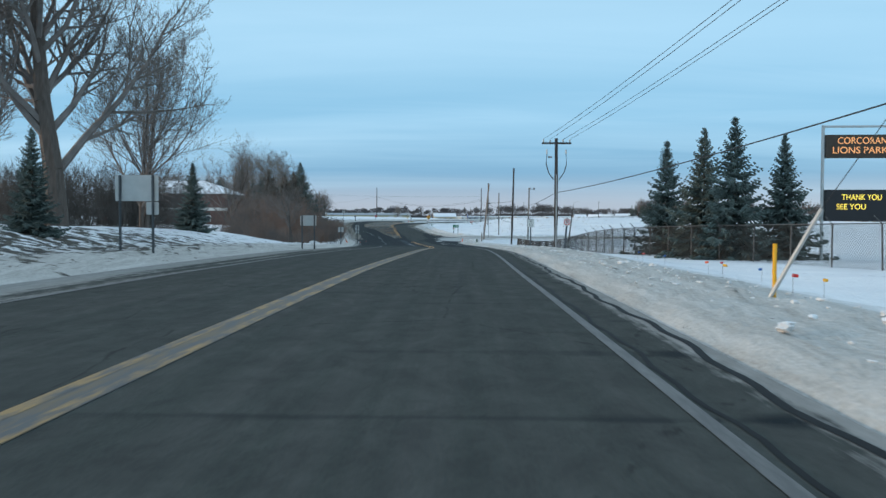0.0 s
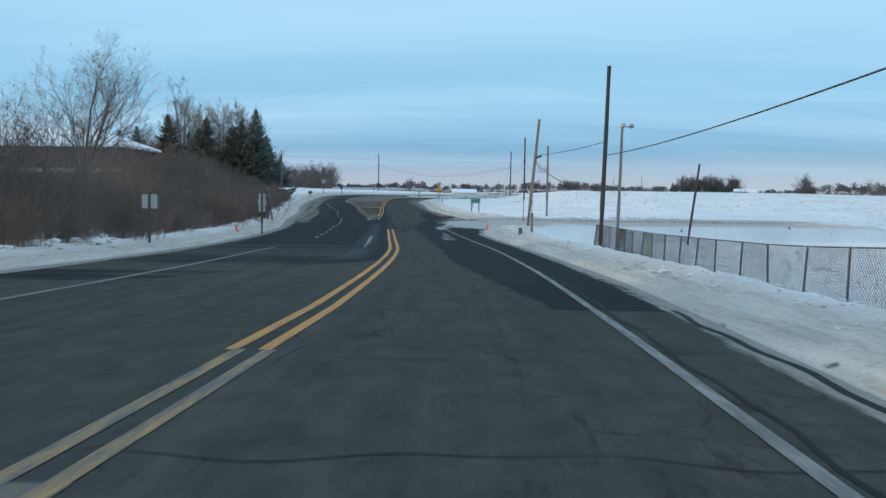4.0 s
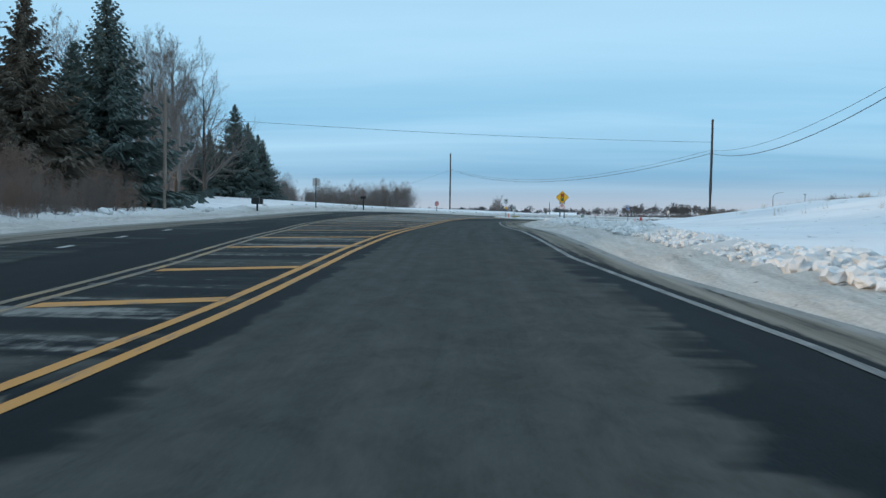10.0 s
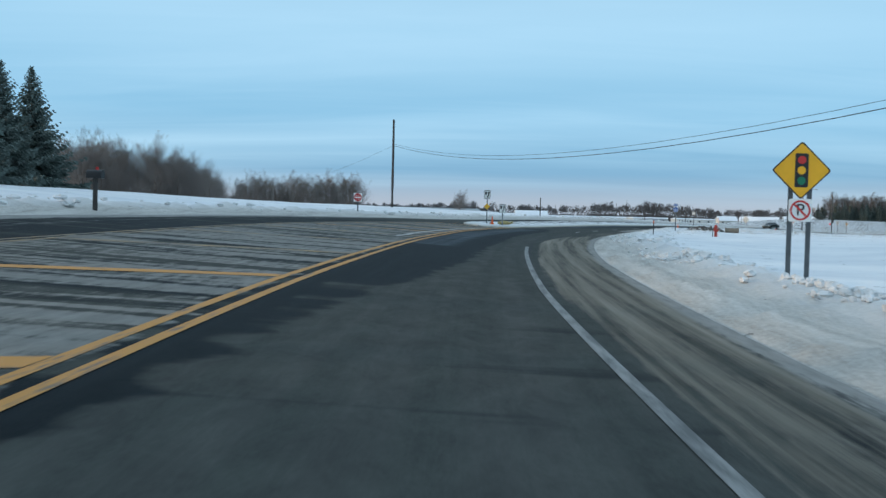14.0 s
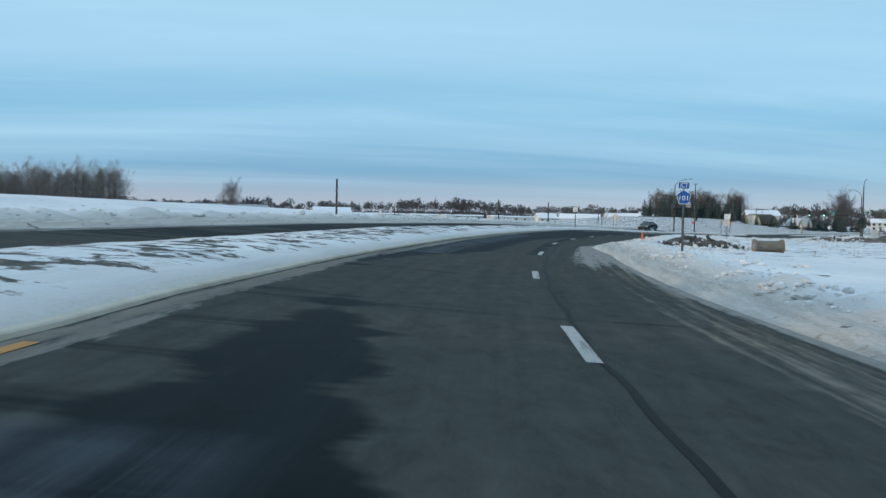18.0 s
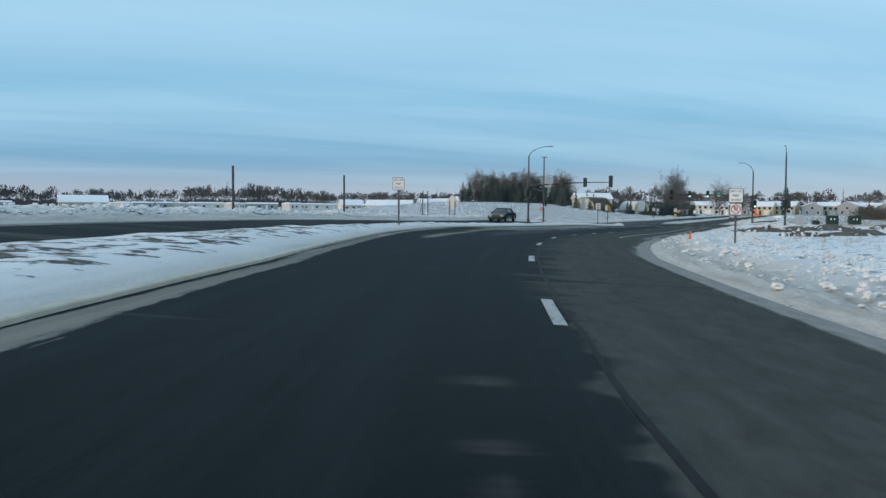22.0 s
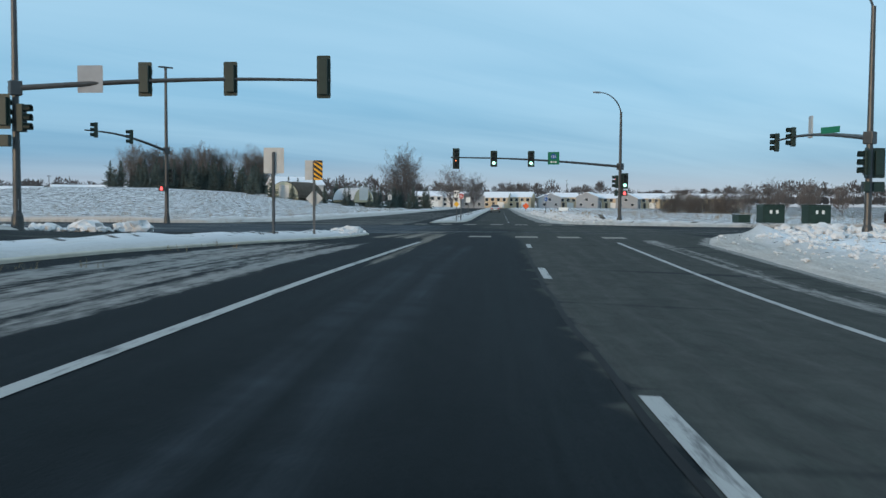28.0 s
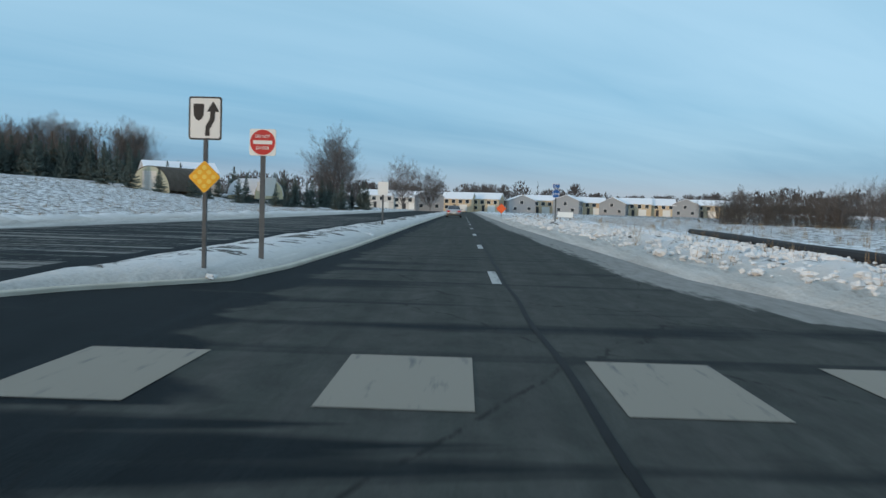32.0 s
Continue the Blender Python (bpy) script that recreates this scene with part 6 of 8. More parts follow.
def delineator(s, u, h, mat, top=None, label="thin marker post in the snow", r=0.035):
    t = thing("marker_post", label, "marker post", spot(s, u), "marker posts")
    b = bmesh.new()
    tube(b, (0, 0, -0.4), (0, 0, h), r, r, 10)
    part("post", b, mat, t)
    if top:
        b = bmesh.new()
        tube(b, (0, 0, h * 0.78), (0, 0, h * 0.97), r + 0.008, r + 0.008, 10)
        part("band", b, top, t)


delineator(268.7, 6.7, 1.05, BLACK, ORANGE, "dark marker post with an orange band")
delineator(281.0, 10.8, 0.75, POST)
delineator(200.8, 6.3, 0.62, material("green_plastic_tube", (0.16, 0.24, 0.17), 0.6, 0, 0.2, 5, 40, 0.1), None, "short pale green utility marker tube", 0.09)
delineator(105.8, 5.9, 1.15, GREYPOLE, None, "weathered grey wooden marker post", 0.07)
for s, u, h in ((321.0, -15.9, 2.5), (364.9, -16.6, 2.6), (381.8, -16.6, 3.0)):
    t = thing("timber_post", "bare dark timber post beyond the far lanes", "post", spot(s, u), "timber posts")
    b = bmesh.new()
    tube(b, (0, 0, -0.5), (0, 0, h), 0.075, 0.065, 9)
    part("post", b, WOODPOLE, t)
t = thing("twin_post_frame", "pair of dark braced timber posts in the snow", "post frame", spot_xy(45.5, 421, 20))
for x in (-0.30, 0.30):
    b = bmesh.new()
    tube(b, (x * 1.15, 0, -0.5), (x, 0, 3.4), 0.06, 0.05, 9)
    part("post", b, WOODPOLE, t)
b = bmesh.new()
tube(b, (-0.32, 0, 2.9), (0.32, 0, 2.9), 0.035, 0.035, 8)
part("crossbar", b, WOODPOLE, t)
b = bmesh.new()
tube(b, (-0.85, 0, -0.3), (-0.32, 0, 2.2), 0.03, 0.03, 8)
part("brace", b, WOODPOLE, t)


def hydrant(s, u):
    t = thing("fire_hydrant", "red fire hydrant standing clear of the snow", "fire hydrant", spot(s, u))
    red = material("hydrant_red_paint", (0.42, 0.045, 0.03), 0.5, 0, 0.25, 5, 50, 0.1)
    b = bmesh.new()
    for (r0, z0), (r1, z1) in zip(((0.15, -0.2), (0.15, 0.05), (0.12, 0.10), (0.12, 0.75), (0.16, 0.78), (0.16, 0.84), (0.14, 0.86), (0.10, 0.98)), ((0.15, 0.05), (0.12, 0.10), (0.12, 0.75), (0.16, 0.78), (0.16, 0.84), (0.14, 0.86), (0.10, 0.98), (0.04, 1.04))):
        tube(b, (0, 0, z0), (0, 0, z1), r0, r1, 16)
    part("barrel", b, red, t)
    for d in ((1, 0), (-1, 0), (0, -1)):
        b = bmesh.new()
        tube(b, (d[0] * 0.10, d[1] * 0.10, 0.58), (d[0] * 0.22, d[1] * 0.22, 0.58), 0.065, 0.065, 12)
        tube(b, (d[0] * 0.22, d[1] * 0.22, 0.58), (d[0] * 0.26, d[1] * 0.26, 0.58), 0.08, 0.075, 8)
        part("outlet_cap", b, red, t)
    b = bmesh.new()
    tube(b, (0, 0, 1.03), (0, 0, 1.10), 0.035, 0.03, 5)
    part("bonnet_nut", b, red, t)
    b = bmesh.new()
    tube(b, (0.18, 0.05, 0), (0.18, 0.05, 1.65), 0.012, 0.008, 6)
    part("flag_rod", b, ORANGE, t, "thin orange locating rod")


hydrant(283.0, 11.0)
for k, (s, u, mm) in enumerate(((13.4, 4.9, RED), (14.0, 5.6, YELLOW), (13.0, 6.6, BLUE), (19, 6.3, BLUE), (22, 6.0, ORANGE), (25, 7.2, RED), (29, 6.5, BLUE), (16, 8.0, BLUE), (18, 5.2, YELLOW), (34, 6.6, BLUE), (27, 5.4, RED), (*su_of(-9.35, 109.8), RED), (*su_of(-9.3, 101.6), RED))):
    t = thing("pin_flag", "small coloured utility pin flag in the snow", "marker flag", spot(s, u, k * 40), "pin flags")
    b = bmesh.new()
    tube(b, (0, 0, -0.1), (0, 0, 0.34), 0.004, 0.004, 5)
    part("wire", b, STEEL, t)
    b = bmesh.new()
    bent(b, [(0.0, 0, 0.31), (0.035, 0.01, 0.305), (0.075, -0.008, 0.30)], 0.028, 0.028, 6)
    part("flag", b, mm, t)
t = thing("guy_wire_marker", "yellow guard tube and steel guy running up to a pole", "guy wire", spot(12.6, 4.25))
b = bmesh.new()
tube(b, (0.10, 0, -0.3), (0.12, 0.05, 0.72), 0.03, 0.03, 10)
part("guard", b, YELLOW, t, "yellow plastic guard")
b = bmesh.new()
tube(b, (0, 0, -0.1), (0.62, -0.3, 1.2), 0.03, 0.03, 8)
part("sleeve", b, BACK, t, "pale grey sleeve")
b = bmesh.new()
tube(b, (0.6, -0.29, 1.17), (3.9, -3.0, 7.4), 0.006, 0.006, 6)
part("wire", b, WIRE, t)
t = thing("telecom_pedestal", "faded green telecom pedestal in the snow", "utility box", spot(106.2, 5.35, 0, -0.12) @ Matrix.Scale(0.74, 4))
b = bmesh.new()
box(b, -0.13, 0.13, -0.13, 0.13, -0.2, 0.62, 0.02)
part("body", b, material("faded_green_box", (0.15, 0.18, 0.125), 0.6, 0, 0.2, 5, 40, 0.1), t)
b = bmesh.new()
box(b, -0.145, 0.145, -0.145, 0.145, 0.62, 0.70, 0.02)
part("cap", b, material("faded_green_cap", (0.13, 0.16, 0.11), 0.6, 0, 0.2, 5, 40, 0.1), t)
t = thing("mailbox", "dark mailbox on a timber post by the far lanes", "mailbox", spot(229.6, -12.9, 90))
b = bmesh.new()
box(b, -0.06, 0.06, -0.06, 0.06, -0.5, 1.05, 0.01)
part("post", b, WOODPOLE, t)
b = bmesh.new()
plate(b, [(-0.12, 1.05), (0.12, 1.05), (0.12, 1.20)] + [(0.12 * math.cos(a), 1.20 + 0.12 * math.sin(a)) for a in np.linspace(0.2, 2.94, 9)] + [(-0.12, 1.20)], -0.26, 0.26)
part("box", b, BLACK, t)
b = bmesh.new()
box(b, 0.125, 0.135, -0.05, 0.05, 1.2, 1.42)
part("flag", b, RED, t)
t = thing("mailbox", "pair of dark delivery boxes on the far verge", "mailbox", spot(203, -14.6, 90))
for x in (-0.35, 0.35):
    b = bmesh.new()
    box(b, x - 0.22, x + 0.22, -0.25, 0.25, 0.45, 0.85, 0.04)
    part("box", b, BLACK, t)
b = bmesh.new()
box(b, -0.05, 0.05, -0.05, 0.05, -0.4, 0.45, 0.01)
part("post", b, WOODPOLE, t)


# ---- poles and wires ----
def wood_pole(s, u, h, r, mat, label, lean=(0, 0), yaw=0.0):
    t = thing("utility_pole", label, "utility pole", spot(s, u, yaw) @ pose(0, 0, 0, lean[0], lean[1], 0), "utility poles")
    b = bmesh.new()
    bent(b, [(0, 0, -0.6), (0, 0, h * 0.3), (0.01, 0, h * 0.65), (0, 0, h)], r, r * 0.72, 10)
    part("pole", b, mat, t)
    return t


def top_of(s, u, h):
    return Vector(W(s, u, float(ground_z(s, u)) + h))


t = wood_pole(58.7, 6.4, 7.25, 0.15, WOODPOLE, "dark wooden utility pole with a crossarm and cable risers")
b = bmesh.new()
box(b, -0.95, 0.95, -0.20, -0.10, 6.86, 6.98, 0.01)
part("crossarm", b, WOODPOLE, t)
for x in (-0.85, -0.42, 0.42, 0.85):
    b = bmesh.new()
    for z0, z1, r0, r1 in ((6.98, 7.04, 0.03, 0.05), (7.04, 7.10, 0.06, 0.06), (7.10, 7.18, 0.045, 0.02)):
        tube(b, (x, -0.15, z0), (x, -0.15, z1), r0, r1, 10)
    part("insulator", b, BACK, t)
for sx in (-1, 1):
    b = bmesh.new()
    bent(b, [(sx * 0.62, -0.12, 6.28), (sx * 0.66, -0.12, 5.58), (sx * 0.5, -0.1, 5.03), (sx * 0.18, -0.12, 4.58)], 0.03, 0.03, 8)
    part("riser_cable", b, WIRE, t)
    b = bmesh.new()
    tube(b, (sx * 0.62, -0.12, 6.23), (sx * 0.62, -0.12, 6.53), 0.05, 0.035, 10)
    part("cutout", b, BACK, t)
b = bmesh.new()
tube(b, (-0.55, -0.2, 6.03), (-0.30, -0.2, 6.03), 0.06, 0.06, 10)
part("bracket", b, STEEL, t)
b = bmesh.new()
box(b, -0.03, 0.03, -0.19, -0.14, 0.0, 4.9, 0.006)
part("conduit", b, BACK, t)
wood_pole(-12, 10.0, 9.2, 0.15, WOODPOLE, "dark wooden utility pole beside the road")
t = wood_pole(103.3, 9.0, 9.6, 0.14, WOODPOLE, "tall dark wooden pole leaning slightly", (0, 1.5))
t = wood_pole(116.8, 13.2, 8.1, 0.13, GREYPOLE, "grey wooden pole with two floodlights on top", (0, 1.2))
b = bmesh.new()
box(b, -0.12, 0.62, -0.05, 0.05, 7.92, 8.0, 0.01)
part("bracket", b, STEEL, t)
for x, yw in ((0.05, 20), (0.58, -25)):
    b = bmesh.new()
    mm = pose(x, -0.12, 8.05, 70, 0, yw)
    bmesh.ops.create_cone(b, cap_ends=True, segments=16, radius1=0.16, radius2=0.07, depth=0.26, matrix=mm)
    fl = part("floodlight", b, STEEL, t)
    b = bmesh.new()
    bmesh.ops.create_cone(b, cap_ends=True, segments=16, radius1=0.15, radius2=0.15, depth=0.02, matrix=mm @ pose(0, 0, -0.14))
    part("lens", b, bpy.data.materials.get("floodlight_glass") or material("floodlight_glass", (0.8, 0.82, 0.85), 0.15, 0, 0.1, 3, 30, 0), fl)
b = bmesh.new()
box(b, -0.20, -0.09, -0.10, 0.10, 1.55, 2.0, 0.01)
part("meter_box", b, BACK, t)
t = wood_pole(122.4, 8.1, 7.7, 0.14, PALEPOLE, "pale weathered pole leaning over the verge", (0, 5.2))
b = bmesh.new()
tube(b, (0.05, -0.16, 4.98), (0.42, -0.16, 5.14), 0.06, 0.075, 10)
part("splice_case", b, WIRE, t)
wood_pole(145.5, 13.5, 6.8, 0.13, GREYPOLE, "slim grey wooden pole behind the side road")
wood_pole(175.3, 15.9, 8.1, 0.13, WOODPOLE, "dark wooden pole on the snowy rise")
wood_pole(227.5, 18.9, 8.6, 0.14, WOODPOLE, "dark wooden pole on the snowy rise", (0, 0.6))
wood_pole(296.2, -24.8, 9.8, 0.17, WOODPOLE, "tall dark wooden pole beyond the far lanes")
wood_pole(122.0, 19.6, 5.8, 0.11, WOODPOLE, "short dark pole leaning in the field", (0, 7))
wood_pole(207.6, -21.6, 6.2, 0.13, GREYPOLE, "pale grey pole beside the trees")
wood_pole(196.2, -18.2, 7.0, 0.13, PALEPOLE, "pale brown pole beside the spruces")
wood_pole(*su_of(-70, 431), 8.5, 0.13, GREYPOLE, "far grey pole on the snowy rise")
for x, y, h in ((-13, 470, 4.2), (60, 600, 6.0), (20, 560, 5.0), (120, 640, 6.5)):
    t = wood_pole(*su_of(x, y), h, 0.12, WOODPOLE, "small far utility pole with a crossarm")
    b = bmesh.new()
    box(b, -0.6, 0.6, -0.06, 0.06, h - 0.35, h - 0.22, 0.01)
    part("crossarm", b, WOODPOLE, t)


def wire(a, b, sag, r=0.016, label="thin black overhead cable between poles"):
    a, b = Vector(a), Vector(b)
    pts = [a.lerp(b, k / 18) - Vector((0, 0, sag * 4 * (k / 18) * (1 - k / 18))) for k in range(19)]
    bm = bmesh.new()
    bent(bm, pts, r, r, 5)
    tagged(part("overhead_cable", bm, WIRE), label, "overhead cable", "overhead cables")


up = spot(58.7, 6.4)
back = top_of(-12, 10.0, 9.0)
for k, x in enumerate((-0.85, -0.42, 0.42, 0.85)):
    wire(up @ Vector((x, -0.15, 7.18)), back + Vector((x, 0, 0.3 * (k % 2))), 0.5, 0.011)
wire(up @ Vector((0.1, -0.16, 3.75)), top_of(-12, 10.0, 5.0), 0.5, 0.02)
lean_at = spot(122.4, 8.1) @ pose(0, 0, 0, 0, 5.2, 0)
wire(up @ Vector((0.0, 0.16, 3.75)), top_of(103.3, 9.2, 5.2), 0.35, 0.02)
wire(top_of(103.3, 9.2, 5.9), lean_at @ Vector((0, 0, 5.15)), 0.12, 0.018)
wire(top_of(103.3, 9.2, 3.4), lean_at @ Vector((0, 0, 4.7)), 0.55, 0.022)
fp, bp_, cp, dp = top_of(145.5, 13.5, 4.8), top_of(175.3, 15.9, 5.2), top_of(227.5, 18.9, 5.6), top_of(296.2, -24.8, 6.9)
wire(lean_at @ Vector((0, 0, 5.0)), fp, 0.8, 0.02)
wire(lean_at @ Vector((0, 0, 5.3)), fp + Vector((0, 0, 0.2)), 0.6, 0.010)
wire(fp, bp_, 1.0, 0.02)
wire(bp_, cp, 1.3, 0.02)
wire(bp_ + Vector((0, 0, 0.3)), cp + Vector((0, 0, 0.25)), 1.0, 0.012)
wire(cp, dp, 2.3, 0.02)
wire(cp + Vector((0, 0, 0.3)), dp + Vector((0, 0, 0.2)), 2.25, 0.012)
wire(top_of(227.5, 18.9, 6.6), top_of(207.6, -21.6, 6.1), 0.3, 0.012)
wire(dp, top_of(*su_of(-70, 431), 8.2), 1.5, 0.012)


# ---- chain-link fence ----
FENCEPOST = material("weathered_fence_steel", (0.10, 0.098, 0.095), 0.7, 0.2, 0.3, 4, 40, 0.1)


def fence():
    t = tagged(new("chain_link_fence"), "rusty grey chain-link fence with steel posts, partly sunk in snow", "fence", "")
    line = ((27, 14.3), (31, 13.3), (36.5, 12.2), (41, 11.1), (46, 10.2), (50, 9.8), (56, 9.5), (62, 9.4), (70, 9.3), (80, 9.4), (90, 9.8), (100, 10.6), (110, 11.6), (119.5, 12.0))
    ss = np.array([a for a, _ in line], float)
    uu = np.array([b for _, b in line], float)
    stations = np.arange(27, 119.6, 2.6)
    bp = bmesh.new()
    tube(bp, (0, 0, -0.4), (0, 0, 1.55), 0.032, 0.032, 8)
    pm = bpy.data.meshes.new("fence_post")
    bp.to_mesh(pm)
    bp.free()
    pm.materials.append(FENCEPOST)
    ba = bmesh.new()
    tube(ba, (0, 0, 1.53), (-0.26, 0, 1.80), 0.02, 0.014, 6)
    am = bpy.data.meshes.new("barb_arm")
    ba.to_mesh(am)
    ba.free()
    am.materials.append(FENCEPOST)
    rs = random.Random(6)
    tops, v, f = [], [], []
    for s in stations:
        u = float(np.interp(s, ss, uu))
        m = spot(s, u) @ pose(0, 0, 0, rs.uniform(-2, 2), rs.uniform(-3, 3) + (4 if s > 85 else 0), 0)
        ob = new("post", pm)
        ob.parent, ob.matrix_basis = t, m
        if s < 64:
            ob2 = new("barb_arm", am)
            ob2.parent, ob2.matrix_basis = t, m
        tops.append(m)
    b = bmesh.new()
    for a, c in zip(tops, tops[1:]):
        tube(b, a @ Vector((0, 0, 1.54)), c @ Vector((0, 0, 1.54)), 0.02, 0.02, 6)
    part("top_rail", b, FENCEPOST, t)
    for a, c in zip(tops, tops[1:]):
        p0, p1 = a @ Vector((0, 0, 0.02)), c @ Vector((0, 0, 0.02))
        q0, q1 = a @ Vector((0, 0, 1.54)), c @ Vector((0, 0, 1.54))
        n, hgt = 22, 0.58
        for k in range(-13, n):
            for sg in (0, 1):
                e0, e1 = k / n, k / n + hgt
                z0, z1 = 0.0, 1.0
                if e0 < 0:
                    z0, e0 = -e0 / hgt, 0.0
                if e1 > 1:
                    z1, e1 = (1 - k / n) / hgt, 1.0
                if sg:
                    e0, e1 = 1 - e0, 1 - e1
                A = p0.lerp(p1, e0).lerp(q0.lerp(q1, e0), z0)
                B = p0.lerp(p1, e1).lerp(q0.lerp(q1, e1), z1)
                if (B - A).length > 0.03:
                    twig_tube(v, f, A, B, 0.0058, 0.0058, 3)
    mesh = raw("wire_mesh", v, f, material("rusty_fence_wire", (0.05, 0.045, 0.04), 0.9, 0.0, 0.3, 3, 30, 0), t)
    tagged(mesh, kind="stuff")


fence()

# ---- marquee sign of the park ----
t = thing("marquee_sign", "tall park sign with dark name board and lit message board", "marquee sign", spot(40.5, 17.6, -4))
for x in (-1.55, 1.55):
    b = bmesh.new()
    tube(b, (x, 0, -0.5), (x, 0, 6.0), 0.07, 0.07, 10)
    part("post", b, BACK, t)
b = bmesh.new()
tube(b, (-1.6, 0, 5.95), (1.6, 0, 5.95), 0.05, 0.05, 10)
part("top_bar", b, BACK, t)
darkboard = material("dark_brown_board", (0.055, 0.04, 0.028), 0.6, 0, 0.3, 4, 40, 0.1)
glow = material("lit_orange_letters", (0.9, 0.4, 0.15), 0.5, 0, 0.1, 3, 30, 0, emit=(1.0, 0.42, 0.16), strength=0.55)
led = material("lit_yellow_diodes", (0.9, 0.7, 0.1), 0.5, 0, 0.1, 3, 30, 0, emit=(1.0, 0.72, 0.10), strength=0.9)
b = bmesh.new()
box(b, -1.45, 1.45, -0.12, 0.12, 4.55, 5.58, 0.02)
p = part("name_board", b, darkboard, t)
letters("CORCORAN", 0.42, glow, p, pose(0.1, -0.14, 5.30, 90, 0, 0), width=2.1)
letters("LIONS PARK", 0.42, glow, p, pose(0, -0.14, 4.88, 90, 0, 0), width=2.35)
b = bmesh.new()
box(b, -1.45, 1.45, -0.16, 0.16, 1.75, 3.15, 0.02)
p = part("message_board", b, BLACK, t, "black electronic message board with yellow letters")
letters("THANK YOU", 0.36, led, p, pose(0.1, -0.18, 2.80, 90, 0, 0), width=1.7)
letters("SEE YOU", 0.36, led, p, pose(-0.35, -0.18, 2.38, 90, 0, 0), width=1.25)

# ---- traffic signals ----
MAST = material("dark_bronze_mast_steel", (0.075, 0.078, 0.078), 0.45, 0.5, 0.25, 3, 40, 0.05)
HEAD = material("dark_green_signal_housing", (0.012, 0.030, 0.024), 0.5, 0, 0.2, 6, 50, 0.05)
LENS_OFF = material("unlit_signal_lens", (0.03, 0.03, 0.03), 0.25, 0, 0.2, 6, 50, 0)
LIT_G = material("lit_green_lens", (0.5, 1.0, 0.8), 0.3, 0, 0.05, 6, 50, 0, emit=(0.45, 1.0, 0.78), strength=2.4)
LIT_R = material("lit_red_lens", (1.0, 0.1, 0.1), 0.3, 0, 0.05, 6, 50, 0, emit=(1.0, 0.09, 0.09), strength=2.4)
LIT_A = material("lit_amber_arrow", (1.0, 0.3, 0.1), 0.3, 0, 0.05, 6, 50, 0, emit=(1.0, 0.25, 0.08), strength=1.6)


def signal_head(parent, m, lit="", n=3, plate_back=True, arrow=False):
    """A signal head, lamps towards -y: housing, backplate, hooded lenses."""
    hh = 0.32 * n
    b = bmesh.new()
    box(b, -0.16, 0.16, -0.10, 0.12, -hh / 2, hh / 2, 0.02)
    head = part("signal_head", b, HEAD, parent, m=m)
    if plate_back:
        b = bmesh.new()
        plate(b, rounded(0.50, hh + 0.24, 0.05), -0.015, -0.010)
        part("backplate", b, HEAD, head)
    for k in range(n):
        z = hh / 2 - 0.16 - 0.32 * k
        b = bmesh.new()
        bmesh.ops.create_cone(b, cap_ends=True, segments=20, radius1=0.125, radius2=0.115, depth=0.03, matrix=pose(0, -0.115, z, 90, 0, 0))
        colour = {"r": (0, LIT_R), "g": (n - 1, LIT_G)}.get(lit)
        part("lens", b, colour[1] if colour and colour[0] == k else LENS_OFF, head)
        if lit == "a" and k == n - 2:
            b = bmesh.new()
            plate(b, [(-0.075, z), (-0.01, z + 0.06), (-0.01, z + 0.022), (0.07, z + 0.022), (0.07, z - 0.022), (-0.01, z - 0.022), (-0.01, z - 0.06)], -0.138, -0.133)
            part("arrow", b, LIT_A, head, "lit red-orange arrow")
        b = bmesh.new()
        seg = 12
        rows = []
        for y in (-0.10, -0.33):
            rows.append([b.verts.new((0.145 * math.cos(a), y, z + 0.145 * math.sin(a))) for a in np.linspace(radians(-35), radians(215), seg)])
        for i in range(seg - 1):
            b.faces.new((rows[0][i], rows[0][i + 1], rows[1][i + 1], rows[1][i]))
        g = bmesh.ops.solidify(b, geom=b.faces[:], thickness=0.006)
        part("visor", b, HEAD, head)
    return head


def ped_head(parent, m, lit=True):
    b = bmesh.new()
    box(b, -0.22, 0.22, -0.12, 0.10, -0.2, 0.2, 0.02)
    h = part("walk_signal", b, HEAD, parent, m=m)
    b = bmesh.new()
    plate(b, [(-0.08, -0.12), (0.07, -0.12), (0.10, 0.02), (0.06, 0.13), (-0.07, 0.13), (-0.09, 0.0)], -0.135, -0.122)
    part("hand_symbol", b, LIT_R if lit else LENS_OFF, h)
    return h


def luminaire(parent, base, tip, mat=MAST):
    """A curved lamp arm from the mast's top to the lamp."""
    a, c = Vector(base), Vector(tip)
    d = c - a
    flat = Vector((d.x, d.y, 0))
    pts = [a + Vector((0, 0, d.z * math.sin(q * 1.5708))) + flat * (1 - math.cos(q * 1.5708)) for q in np.linspace(0, 1, 12)]
    b = bmesh.new()
    bent(b, pts, 0.055, 0.035, 8)
    part("lamp_arm", b, mat, parent)
    b = bmesh.new()
    e = flat.normalized()
    bmesh.ops.create_icosphere(b, subdivisions=2, radius=1, matrix=Matrix.Translation(c + e * 0.25) @ Matrix.Rotation(math.atan2(e.y, e.x), 4, "Z") @ Matrix.Diagonal((0.42, 0.16, 0.075, 1)))
    part("lamp_head", b, STEEL, parent, "pale grey lamp head", smooth=True)


